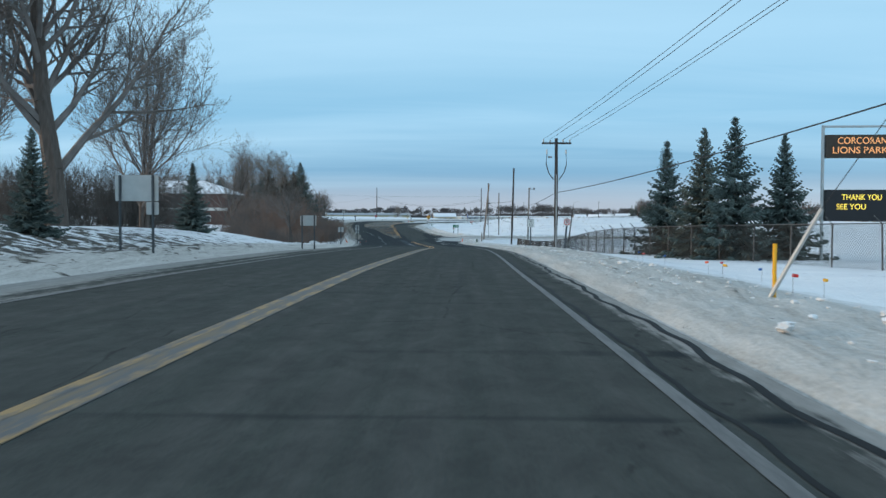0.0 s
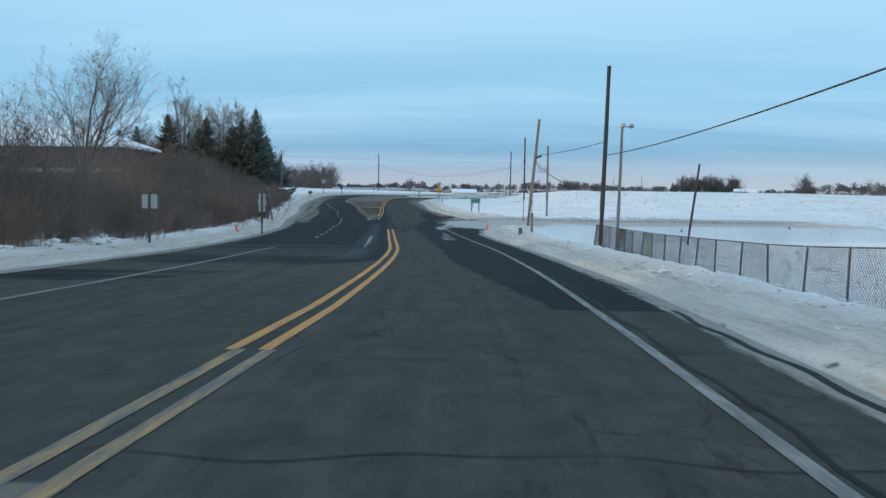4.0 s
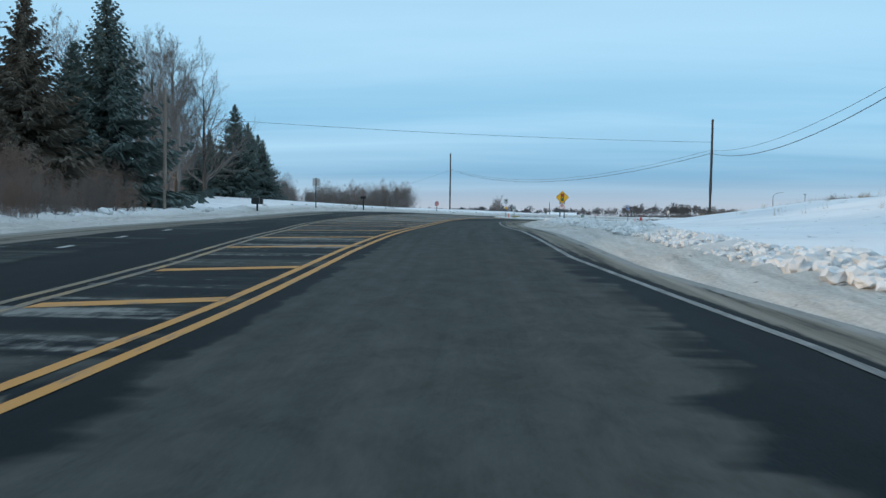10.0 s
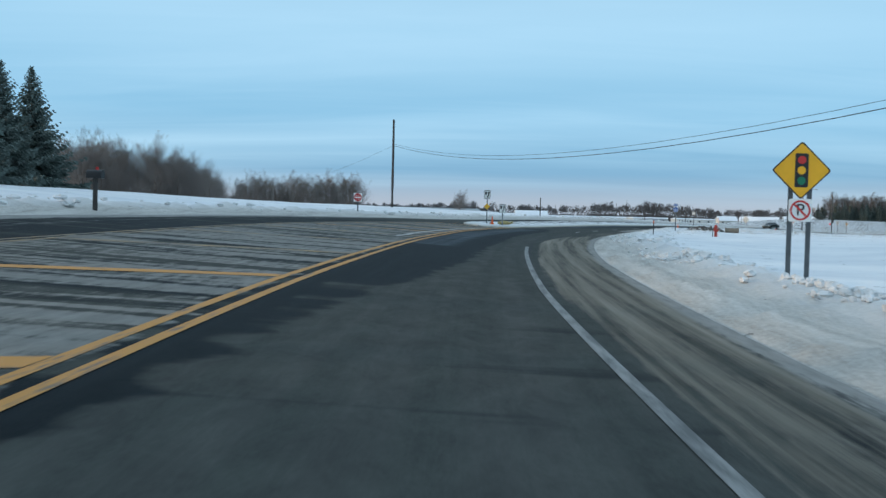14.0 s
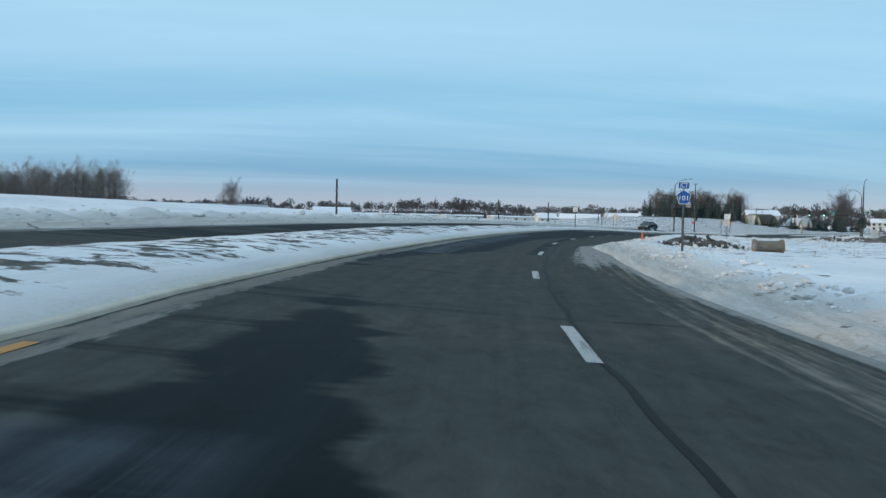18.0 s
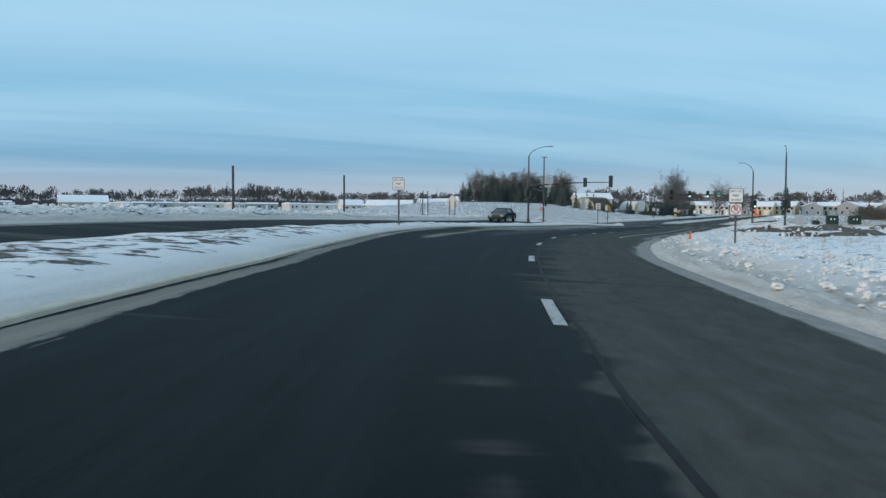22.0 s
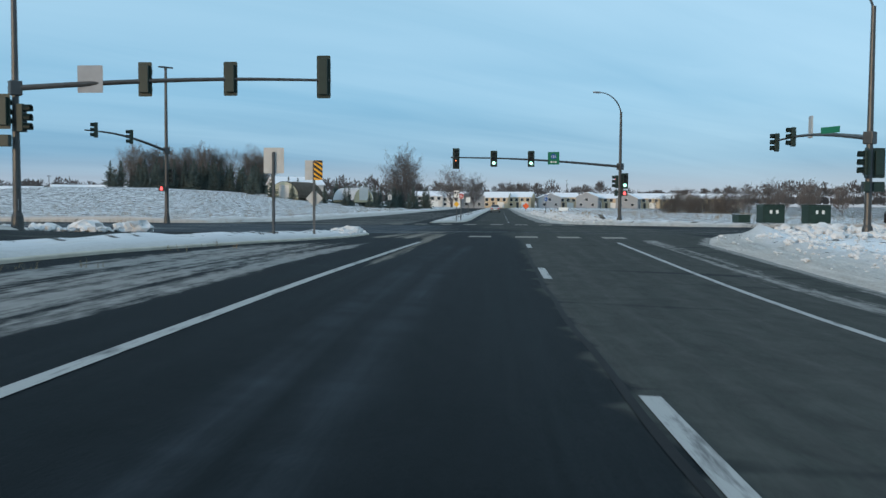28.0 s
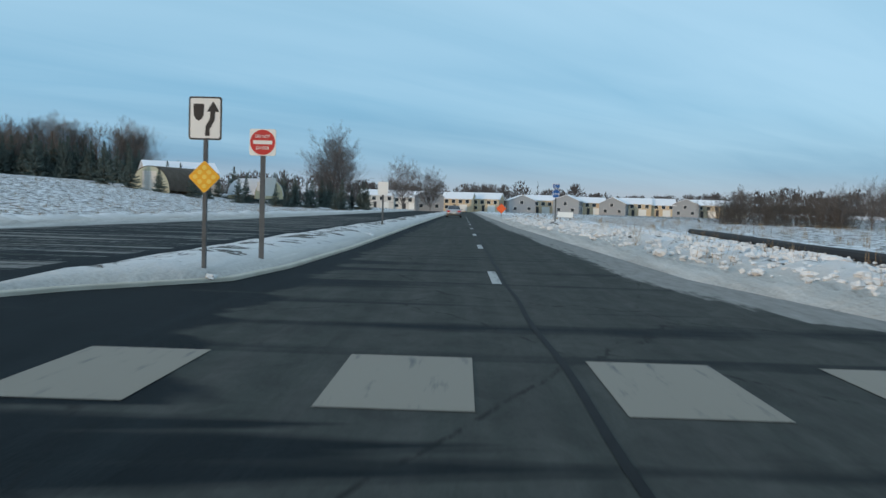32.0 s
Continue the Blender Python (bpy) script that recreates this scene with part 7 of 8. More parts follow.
def mast(x, y, arm_to, heads, pole_h, lamp, lamp_off, label, arm_h=4.5, rise=0.5, yaw=0.0):
    """A signal mast at x, y: pole, a long tapered arm towards arm_to and the lamp above. heads: distance along the arm, lit, height."""
    s, u = su_of(x, y)
    z0 = float(height(s) + min(lift(s, u), 0.4))
    t = thing("traffic_signal_mast", label, "traffic signal", pose(x, y, z0), "traffic signals")
    b = bmesh.new()
    bent(b, [(0, 0, -0.3), (0, 0, pole_h * 0.5), (0, 0, pole_h)], 0.15, 0.09, 12)
    part("pole", b, MAST, t)
    b = bmesh.new()
    for r0, r1, q0, q1 in ((0.26, 0.26, -0.1, 0.04), (0.22, 0.20, 0.04, 0.5), (0.20, 0.17, 0.5, 0.6)):
        tube(b, (0, 0, q0), (0, 0, q1), r0, r1, 12)
    part("base_cover", b, MAST, t)
    ax, ay = arm_to[0] - x, arm_to[1] - y
    L = math.hypot(ax, ay)
    if L > 0.5:
        b = bmesh.new()
        bent(b, [(ax * q, ay * q, arm_h + rise * math.sin(min(q * 1.9, 1.5708))) for q in np.linspace(0, 1, 10)], 0.105, 0.045, 10)
        part("mast_arm", b, MAST, t)
        b = bmesh.new()
        box(b, -0.2, 0.2, -0.2, 0.2, arm_h - 0.25, arm_h + 0.25, 0.03)
        part("clamp", b, MAST, t)
    b = bmesh.new()
    box(b, -0.012, 0.012, -0.175, -0.15, 0.7, 1.1)
    part("hand_hole", b, STEEL, t)
    if lamp:
        luminaire(t, (0, 0, pole_h - 0.3), (lamp_off[0], lamp_off[1], lamp))
    return t


def road_yaw(s):
    i = int(np.interp(s, AX_S, np.arange(len(AX_S))))
    return math.degrees(math.atan2(-AX_T[i, 0], AX_T[i, 1]))


YJ = road_yaw(455)
# near left mast: its heads face the traffic that comes towards the camera
m1x, m1y = 60.85, 423.4
t = mast(m1x, m1y, (69.9, 417.3), (), 8.9, 10.1, (2.2, -1.4), "dark signal mast with three heads seen from behind, street lamp above", 4.95, 0.45)
for dx, dy, z in ((64.52 - m1x, 420.94 - m1y, 5.33), (66.98 - m1x, 419.3 - m1y, 5.40), (69.7 - m1x, 417.47 - m1y, 5.52)):
    signal_head(t, pose(dx, dy, z, 0, 0, YJ + 180), n=3 if z < 5.5 else 4)
b = bmesh.new()
plate(b, rounded(0.92, 0.95, 0.03), -0.05, -0.044)
part("sign_panel", b, PANELG, t, "grey back of a hanging sign", m=pose(62.98 - m1x, 421.98 - m1y, 5.30, 0, 0, YJ))
signal_head(t, pose(-0.45, -0.25, 4.1, 0, 0, YJ + 180))
ped_head(t, pose(-0.45, -0.25, 3.1, 0, 0, YJ + 180), False)
signal_head(t, pose(0.12, -0.36, 3.9, 0, 0, YJ + 90), "", plate_back=False)
# far right mast with the driven lane's heads
m2x, m2y = 106.6, 435.2
t = mast(m2x, m2y, (94.9, 441.35), (), 8.6, 10.0, (-1.7, 0.6), "dark signal mast over the road with green lights showing", 4.45, 0.5)
for px_, py_, z, lit, n in ((95.24, 441.16, 4.87, "a", 4), (97.79, 439.83, 4.90, "g", 3), (100.33, 438.49, 4.93, "g", 3)):
    signal_head(t, pose(px_ - m2x, py_ - m2y, z, 0, 0, YJ), lit, n)
b = bmesh.new()
plate(b, rounded(0.86, 0.94, 0.03), -0.16, -0.15)
q = part("route_panel", b, GREEN, t, "green route panel with a blue shield", m=pose(101.88 - m2x, 437.68 - m2y, 5.0, 0, 0, YJ))
b = bmesh.new()
plate(b, [(a * 0.95, c * 0.95 + 0.14) for a, c in ((-0.18, -0.2), (0.18, -0.2), (0.24, 0.08), (0, 0.24), (-0.24, 0.08))], -0.166, -0.162)
part("shield", b, BLUE, q)
letters("101", 0.26, WHITE, q, pose(0, -0.172, 0.12, 90, 0, 0), width=0.30)
b = bmesh.new()
plate(b, [(-0.26, -0.28), (-0.13, -0.18), (-0.13, -0.245), (0.13, -0.245), (0.13, -0.18), (0.26, -0.28), (0.13, -0.38), (0.13, -0.315), (-0.13, -0.315), (-0.13, -0.38)], -0.166, -0.162)
part("arrow", b, WHITE, q)
cy = pose(0, 0, 0, 0, 0, YJ)
signal_head(t, cy @ pose(0.36, -0.05, 3.35), "g", plate_back=True)
ped_head(t, cy @ pose(0.34, -0.05, 2.42))
signal_head(t, cy @ pose(-0.26, 0.1, 3.3, 0, 0, -90), "r", plate_back=False)
ped_head(t, cy @ pose(-0.26, 0.1, 2.4, 0, 0, -90), False)
# far left mast
m3x, m3y = 77.8, 452.7
t = mast(m3x, m3y, (71.0, 449.0), (), 11.2, 0, (0, 0), "dark signal mast on the far corner with a side arm", 5.2, 0.9)
signal_head(t, pose((68.2 - m3x) * 0.65, (446.4 - m3y) * 0.65, 6.1, 0, 0, YJ - 60), plate_back=False)
signal_head(t, pose((72.6 - m3x) * 0.6, (449.9 - m3y) * 0.6, 5.95, 0, 0, YJ - 60), plate_back=False)
ped_head(t, pose(-0.45, -0.25, 2.5, 0, 0, YJ + 5), True)
signal_head(t, pose(0.3, -0.25, 3.4, 0, 0, YJ + 5), "", plate_back=False)
b = bmesh.new()
box(b, -0.5, 0.5, -0.12, 0.12, 11.1, 11.2, 0.02)
part("top_bracket", b, MAST, t)
# near right mast
m4x, m4y = 88.7, 407.1
ux, uy = 0.671, 0.741
t = mast(m4x, m4y, (m4x + ux * 12.6, m4y + uy * 12.6), (), 9.3, 10.6, (2.4, 3.0), "dark signal mast with a side arm and a street lamp", 4.1, 0.75)
signal_head(t, pose(ux * 12.3, uy * 12.3, 4.75, 0, 0, YJ - 95), plate_back=False)
signal_head(t, pose(ux * 9.6, uy * 9.6, 4.85, 0, 0, YJ - 95), plate_back=False)
b = bmesh.new()
box(b, -0.04, 0.04, -0.22, 0.22, -0.5, 0.55, 0.01)
part("lane_panel", b, BACK, t, m=pose(ux * 7.0, uy * 7.0, 5.1, 0, 0, YJ))
b = bmesh.new()
box(b, -0.55, 0.55, -0.02, 0.02, -0.14, 0.14, 0.01)
part("street_name_panel", b, GREEN, t, m=pose(ux * 4.2 - 0.15, uy * 4.2, 4.75, 0, 0, YJ - 65))
signal_head(t, pose(0.28, -0.25, 3.1, 0, 0, YJ + 180), "", plate_back=True)
signal_head(t, pose(-0.32, -0.05, 3.1, 0, 0, YJ - 95), "", plate_back=True)
ped_head(t, pose(0.28, -0.25, 2.15, 0, 0, YJ + 180), False)
ped_head(t, pose(-0.32, -0.05, 2.15, 0, 0, YJ - 95), False)
t = thing("control_cabinet", "grey steel signal control cabinet in the snow", "control cabinet", spot_xy(90.6, 406.6, 20))
b = bmesh.new()
box(b, -0.4, 0.4, -0.28, 0.28, -0.2, 1.55, 0.03)
part("body", b, BACK, t)
b = bmesh.new()
box(b, -0.36, 0.36, -0.30, -0.281, 0.1, 1.48, 0.01)
d = part("door", b, BACK, t)
b = bmesh.new()
box(b, 0.24, 0.28, -0.34, -0.30, 0.7, 0.9, 0.01)
part("handle", b, STEEL, d)
padgreen = material("dark_green_transformer_paint", (0.018, 0.04, 0.03), 0.5, 0, 0.25, 3, 40, 0.05)
for k, (x, y, w, h) in enumerate(((116.5, 428.4, 1.75, 1.35), (118.6, 425.9, 1.75, 1.35), (114.6, 429.9, 0.95, 0.55))):
    t = thing("pad_transformer", "dark green pad transformer with snow on its lid", "transformer", spot_xy(x, y, 10), "pad transformers")
    b = bmesh.new()
    box(b, -w / 2, w / 2, -0.6, 0.6, -0.2, h, 0.03)
    part("cabinet", b, padgreen, t)
    b = bmesh.new()
    box(b, -w / 2 - 0.04, w / 2 + 0.04, -0.66, 0.64, h + 0.003, h + 0.11, 0.04)
    part("lid", b, padgreen, t)
    if w > 1:
        for xx in (-0.25, 0.25):
            b = bmesh.new()
            box(b, xx - 0.10, xx + 0.10, -0.612, -0.603, h * 0.55, h * 0.75)
            part("label_plate", b, WHITE, t)

# ---- soil heaps, spool, pipe and rubble ----
def heap(name, s, u, rx, ry, h, seed, mat, label, category, yaw=0):
    b = bmesh.new()
    n = 26
    grid = [[None] * (n + 1) for _ in range(n + 1)]
    for i in range(n + 1):
        for j in range(n + 1):
            x, y = (i / n * 2 - 1), (j / n * 2 - 1)
            q = max(0.0, 1 - (x * x + y * y))
            z = h * q ** 0.8 * (0.65 + 0.5 * noise.noise(Vector((x * 2.1 + seed, y * 2.1, seed)))) + 0.10 * h * noise.noise(Vector((x * 7, y * 7, seed))) - 0.10
            grid[i][j] = b.verts.new((x * rx, y * ry, z))
    for i in range(n):
        for j in range(n):
            b.faces.new((grid[i][j], grid[i + 1][j], grid[i + 1][j + 1], grid[i][j + 1]))
    t = thing(name, label, category, spot(s, u, yaw))
    part("mound", b, mat, t, smooth=False)
    return t


def lumps(parent, seed, n, rx, ry, mat, size, name="lump", hh=0.3):
    rs = random.Random(seed)
    meshes = []
    for k in range(5):
        b = bmesh.new()
        bmesh.ops.create_icosphere(b, subdivisions=1, radius=1)
        for v in b.verts:
            v.co *= 0.75 + 0.5 * rs.random()
            v.co.z *= 0.7
        me = bpy.data.meshes.new(name)
        b.to_mesh(me)
        b.free()
        me.materials.append(mat)
        meshes.append(me)
    for _ in range(n):
        ob = new(name, rs.choice(meshes))
        a, q = rs.uniform(0, 6.283), math.sqrt(rs.random())
        ob.parent = parent
        k = size * rs.uniform(0.4, 1.3)
        ob.matrix_basis = pose(rx * q * math.cos(a), ry * q * math.sin(a), hh * (1 - q) * rs.uniform(0.5, 1.1), rs.uniform(0, 360), rs.uniform(0, 360), 0) @ Matrix.Scale(k, 4)


t = heap("soil_heap", 310.2, 7.6, 2.4, 1.4, 0.72, 2.0, EARTH, "heap of dark frozen soil and rubble dusted with snow", "soil heap", 20)
lumps(t, 12, 180, 2.7, 1.7, EARTH, 0.11, "clod", 0.62)
lumps(t, 13, 90, 3.0, 2.1, CHUNK, 0.10, "snow_lump", 0.45)
for k, (s, u, rx, ry, h) in enumerate(((424, 13.5, 4.5, 2.2, 0.7), (432, 19, 5.5, 2.4, 0.8), (417, 22, 5, 2.5, 0.9), (438, 26, 4.0, 2.0, 0.7), (408, 17, 3, 1.6, 0.5))):
    t = heap("rubble_heap", s, u, rx, ry, h, 5.0 + k, EARTH, "long heap of dark rubble half covered by snow", "rubble heap", 30 * k)
    lumps(t, 30 + k, 40, rx, ry, EARTH, 0.2, "clod", 0.5)
    lumps(t, 60 + k, 45, rx, ry, CHUNK, 0.2, "snow_lump", 0.4)
t = heap("soil_heap", 392, -21.0, 1.2, 0.8, 0.6, 9.0, EARTH, "small heap of dark soil on the far snow", "soil heap")
lumps(t, 77, 16, 1.2, 0.8, EARTH, 0.16, "clod", 0.4)
wood = material("spool_planks", (0.20, 0.17, 0.135), 0.85, 0, 0.35, 4, 30, 0.4, stretch=(1, 8, 8))
t = thing("cable_spool", "weathered wooden cable spool lying on its rim", "cable spool", spot(307.5, 10.8, 12, 0.28))
for x in (-0.66, 0.66):
    b = bmesh.new()
    tube(b, (x - 0.04, 0, 0), (x + 0.04, 0, 0), 0.34, 0.34, 26)
    part("flange", b, wood, t)
    b = bmesh.new()
    sx = 0.055 if x > 0 else -0.055
    tube(b, (x + sx, 0, 0), (x + sx * 0.75, 0, 0), 0.10, 0.10, 14)
    part("hub_plate", b, STEEL, t)
b = bmesh.new()
tube(b, (-0.62, 0, 0), (0.62, 0, 0), 0.27, 0.27, 22)
part("drum", b, wood, t)
t = thing("drain_pipe", "long black corrugated drain pipe lying on the snow", "drain pipe", pose(0, 0, 0))
b = bmesh.new()
bent(b, [tuple(W(s, u, float(ground_z(s, u)) + 0.12)) for s, u in ((512, 11.5), (505, 11.0), (498, 10.2), (491.5, 9.4), (487, 9.2), (482, 8.6))], 0.14, 0.14, 10)
part("pipe", b, RUBBER, t)
orange_mach = material("faded_red_machine_paint", (0.24, 0.055, 0.04), 0.6, 0, 0.3, 3, 30, 0.1)
t = thing("trencher", "faded red trenching machine parked in the snow", "machine", spot_xy(128, 424, 60))
b = bmesh.new()
box(b, -1.3, 1.0, -0.6, 0.6, 0.45, 1.15, 0.08)
part("body", b, orange_mach, t)
b = bmesh.new()
bent(b, [(0.9, 0, 0.9), (1.8, 0, 1.9), (2.6, 0, 1.4), (2.9, 0, 0.4)], 0.12, 0.08, 8)
part("boom", b, orange_mach, t)
for sx in (-0.8, 0.6):
    for sy in (-0.7, 0.7):
        b = bmesh.new()
        tube(b, (sx, sy - 0.12, 0.42), (sx, sy + 0.12, 0.42), 0.45, 0.45, 16)
        part("tyre", b, RUBBER, t)


# ---- ploughed snow in lumps ----
def snow_lumps(name, stretches, seed, label):
    """Broken lumps of ploughed snow along stretches of s, u0, spread, number and size."""
    rs = random.Random(seed)
    b = bmesh.new()
    bmesh.ops.create_icosphere(b, subdivisions=2, radius=1)
    base = np.array([v.co for v in b.verts])
    faces = np.array([[v.index for v in f.verts] for f in b.faces])
    b.free()
    vs, fs, n0 = [], [], 0
    for s0, s1, fu, spread, n, size, tall in stretches:
        for _ in range(n):
            s = rs.uniform(s0, s1)
            g = rs.gauss(0, 1)
            u = fu(s) + spread * (g * 0.45 if abs(g) > 1.5 else g)
            k = size * rs.uniform(0.35, 1.0) ** 1.3 * (0.6 + 0.8 * max(0, math.sin(s * 0.7 + seed) * math.sin(s * 0.23)))
            a = rs.uniform(0, 6.283)
            ph = rs.uniform(0, 6)
            q = base * (0.8 + 0.30 * np.sin(base @ np.array([[3.1, 1.7, 2.3], [2.2, 3.3, 1.1], [1.4, 2.0, 3.7]]) * 1.3 + ph).prod(1)[:, None] + 0.14 * np.sin(base @ np.array([[7.1, 5.2, 6.3], [4.2, 8.3, 3.1], [6.4, 3.0, 7.7]]) + ph).sum(1)[:, None] * 0.6)
            q = q * np.array([1.0 * rs.uniform(0.8, 1.5), rs.uniform(0.7, 1.2), tall * rs.uniform(0.6, 1.1)]) * k
            c, sn = math.cos(a), math.sin(a)
            q = np.stack([q[:, 0] * c - q[:, 1] * sn, q[:, 0] * sn + q[:, 1] * c, q[:, 2]], 1)
            p = W(s, u, float(ground_z(s, u)) + 0.30 * k + 0.04)
            vs.append(q + p)
            fs.append(faces + n0)
            n0 += len(base)
    v, f = np.vstack(vs), np.vstack(fs)
    tagged(raw(name, v.tolist(), f.tolist(), CHUNK), label, "snow lumps", kind="stuff")


ridge_r = lambda s: float(edge_r(s)) + 1.75 + 0.5 * min(1, max(0, (s - 180) / 25))  # noqa: E731
ridge_l = lambda s: float(edge_l(s)) - 2.2  # noqa: E731
snow_lumps("ploughed_snow_lumps", ((141.5, 150, lambda s: 8.2 - 0.15 * (s - 141), 0.7, 420, 0.22, 0.85), (140.2, 142.2, lambda s: 17.0, 5.5, 240, 0.20, 0.8), (150, 216, ridge_r, 0.42, 2300, 0.165, 0.9), (216, 250, ridge_r, 0.7, 110, 0.22, 0.7), (222, 308, lambda s: float(edge_r(s)) + 2.4, 1.1, 620, 0.13, 0.7), (290, 345, lambda s: float(edge_r(s)) + 3.0, 1.8, 600, 0.10, 0.6), (114, 121, lambda s: float(edge_r(s)) + 2.2, 0.6, 50, 0.25, 0.7)), 2,
           "broken lumps of ploughed snow along the verge")
snow_lumps("ploughed_snow_lumps", ((312, 446, lambda s: float(edge_r(s)) + 2.6, 1.0, 1300, 0.14, 0.75), (474, 530, lambda s: float(edge_r(s)) + 2.6, 1.3, 1000, 0.16, 0.75), (438, 449, lambda s: 15.0, 2.5, 130, 0.4, 0.8)), 3,
           "big broken lumps of ploughed snow by the junction")
snow_lumps("ploughed_snow_lumps", ((120, 200, ridge_l, 0.6, 130, 0.22, 0.7), (200, 330, ridge_l, 0.8, 200, 0.26, 0.7), (330, 446, ridge_l, 0.9, 1700, 0.22, 0.8), (436, 446, lambda s: -19.0, 2.0, 90, 0.45, 0.8), (62, 90, ridge_l, 0.5, 60, 0.25, 0.6)), 4,
           "lumps of ploughed snow beyond the far lanes")
snow_lumps("median_snow_lumps", ((436, 446.0, lambda s: float(med_r(s)) - 0.9, 0.45, 220, 0.25, 0.9), (262, 300, lambda s: float(med_l(s)) + 1.5, 0.9, 26, 0.16, 0.5), (478.5, 500, lambda s: 0.5 * float(med2_r(s) + med2_l(s)), 0.7, 90, 0.22, 0.6)), 6,
           "clean white lumps of snow piled on the median")
snow_lumps("broken_snow_crust", ((0, 120, lambda s: float(edge_r(s)) + 1.7, 0.8, 900, 0.075, 0.6), (300, 446, lambda s: float(edge_r(s)) + 3.6, 2.2, 3200, 0.10, 0.7), (474, 560, lambda s: float(edge_r(s)) + 3.6, 1.9, 3000, 0.13, 0.75), (222, 300, lambda s: float(edge_r(s)) + 1.8, 0.7, 900, 0.08, 0.65)), 14,
           "broken crust and small clods of ploughed snow on the verge")
snow_lumps("road_snow_crumbs", ((124, 140, lambda s: 6.5, 1.2, 40, 0.05, 0.6), (345, 436, lambda s: float(edge_r(s)) - 0.05, 0.25, 70, 0.035, 0.6)), 9, "crumbs of hard snow on the shoulder")

# ---- buildings ----
def gable_house(name, label, category, m, L, D, eave, ridge, wall, roof=None, group="", windows=(), doors=(), ends=False):
    """A house with a gable roof under snow. The front is -y; the ridge runs along x."""
    t = thing(name, label, category, m, group)
    b = bmesh.new()
    plate(b, [(-D / 2, -0.6), (D / 2, -0.6), (D / 2, eave), (0, ridge), (-D / 2, eave)], -L / 2, L / 2)
    body = part("wall", b, wall, t)
    body.matrix_basis = pose(0, 0, 0, 0, 0, 90)
    for sy in (-1, 1):
        b = bmesh.new()
        n = Vector((0, sy * D / 2 + sy * 0.45, eave - 0.45 * (ridge - eave) / (D / 2)))
        r = Vector((0, 0, ridge))
        up = Vector((0, 0, 0.16))
        v = [b.verts.new(p) for p in (Vector((-L / 2 - 0.4, n.y, n.z)), Vector((L / 2 + 0.4, n.y, n.z)), Vector((L / 2 + 0.4, 0, r.z)), Vector((-L / 2 - 0.4, 0, r.z)))]
        w = [b.verts.new(q.co + up) for q in v]
        b.faces.new(v), b.faces.new(w[::-1])
        for i in range(4):
            j = (i + 1) % 4
            b.faces.new((v[i], v[j], w[j], w[i]))
        bmesh.ops.recalc_face_normals(b, faces=b.faces)
        part("roof_slope", b, roof or SNOWM, t)
    for x, z, ww, hh in windows:
        b = bmesh.new()
        box(b, x - ww / 2 - 0.07, x + ww / 2 + 0.07, -D / 2 - 0.06, -D / 2 + 0.02, z - hh / 2 - 0.07, z + hh / 2 + 0.07)
        w = part("window", b, WHITE, t)
        b = bmesh.new()
        box(b, x - ww / 2, x + ww / 2, -D / 2 - 0.075, -D / 2 - 0.062, z - hh / 2, z + hh / 2)
        part("pane", b, GLASSD, w)
    for sx, y0, z0, ww, hh in ((sx, y0, z0, 1.1, 1.1) for sx in (-1, 1) for y0, z0 in ((-2.4, 1.3), (0.2, 3.4), (2.4, 1.3)) if ends):
        b = bmesh.new()
        box(b, sx * L / 2 - 0.05, sx * L / 2 + 0.05, y0 - ww / 2 - 0.07, y0 + ww / 2 + 0.07, z0 - hh / 2 - 0.07, z0 + hh / 2 + 0.07)
        w = part("window", b, WHITE, t)
        b = bmesh.new()
        box(b, sx * L / 2 - 0.065, sx * L / 2 + 0.065, y0 - ww / 2, y0 + ww / 2, z0 - hh / 2, z0 + hh / 2)
        part("pane", b, GLASSD, w)
    for x, ww, hh, mm in doors:
        b = bmesh.new()
        box(b, x - ww / 2, x + ww / 2, -D / 2 - 0.05, -D / 2 + 0.02, -0.1, hh)
        part("door", b, mm, t)
    return t


def to_cam(x, y, tx, ty, z=0.0, turn=0.0):
    """A pose at x, y whose -y looks towards tx, ty."""
    a = math.degrees(math.atan2(ty - y, tx - x)) + 90 + turn
    s, u = su_of(x, y)
    reach = max(float(edge_l(s)) - u, u - float(edge_r(s)))
    at_edge = math.copysign(min(abs(u), 140), u)
    g = float(height(s) + ground_z(s, at_edge)) * (1 - min(1, max(0, reach - 130) / 800))
    return pose(x, y, max(z, g), 0, 0, a)


BRICK = material("dark_red_brick_wall", (0.125, 0.078, 0.068), 0.9, 0, 0.3, 2, 30, 0.2)
CREAM = material("cream_siding", (0.62, 0.50, 0.34), 0.8, 0, 0.12, 2, 20, 0.1, stretch=(0.3, 0.3, 6))
GREYS = material("grey_siding", (0.34, 0.36, 0.38), 0.8, 0, 0.12, 2, 20, 0.1, stretch=(0.3, 0.3, 6))
PALE = material("pale_siding", (0.64, 0.62, 0.58), 0.8, 0, 0.1, 2, 20, 0.1, stretch=(0.3, 0.3, 6))
TAN = material("tan_metal_wall", (0.52, 0.44, 0.28), 0.6, 0, 0.12, 1.5, 15, 0.1, stretch=(5, 5, 0.2))
GREYROOF = material("grey_metal_roof", (0.30, 0.33, 0.35), 0.6, 0.2, 0.12, 1.5, 15, 0.05)
DARKROOF = material("dark_shingle_roof", (0.06, 0.06, 0.065), 0.9, 0, 0.2, 3, 30, 0.2)

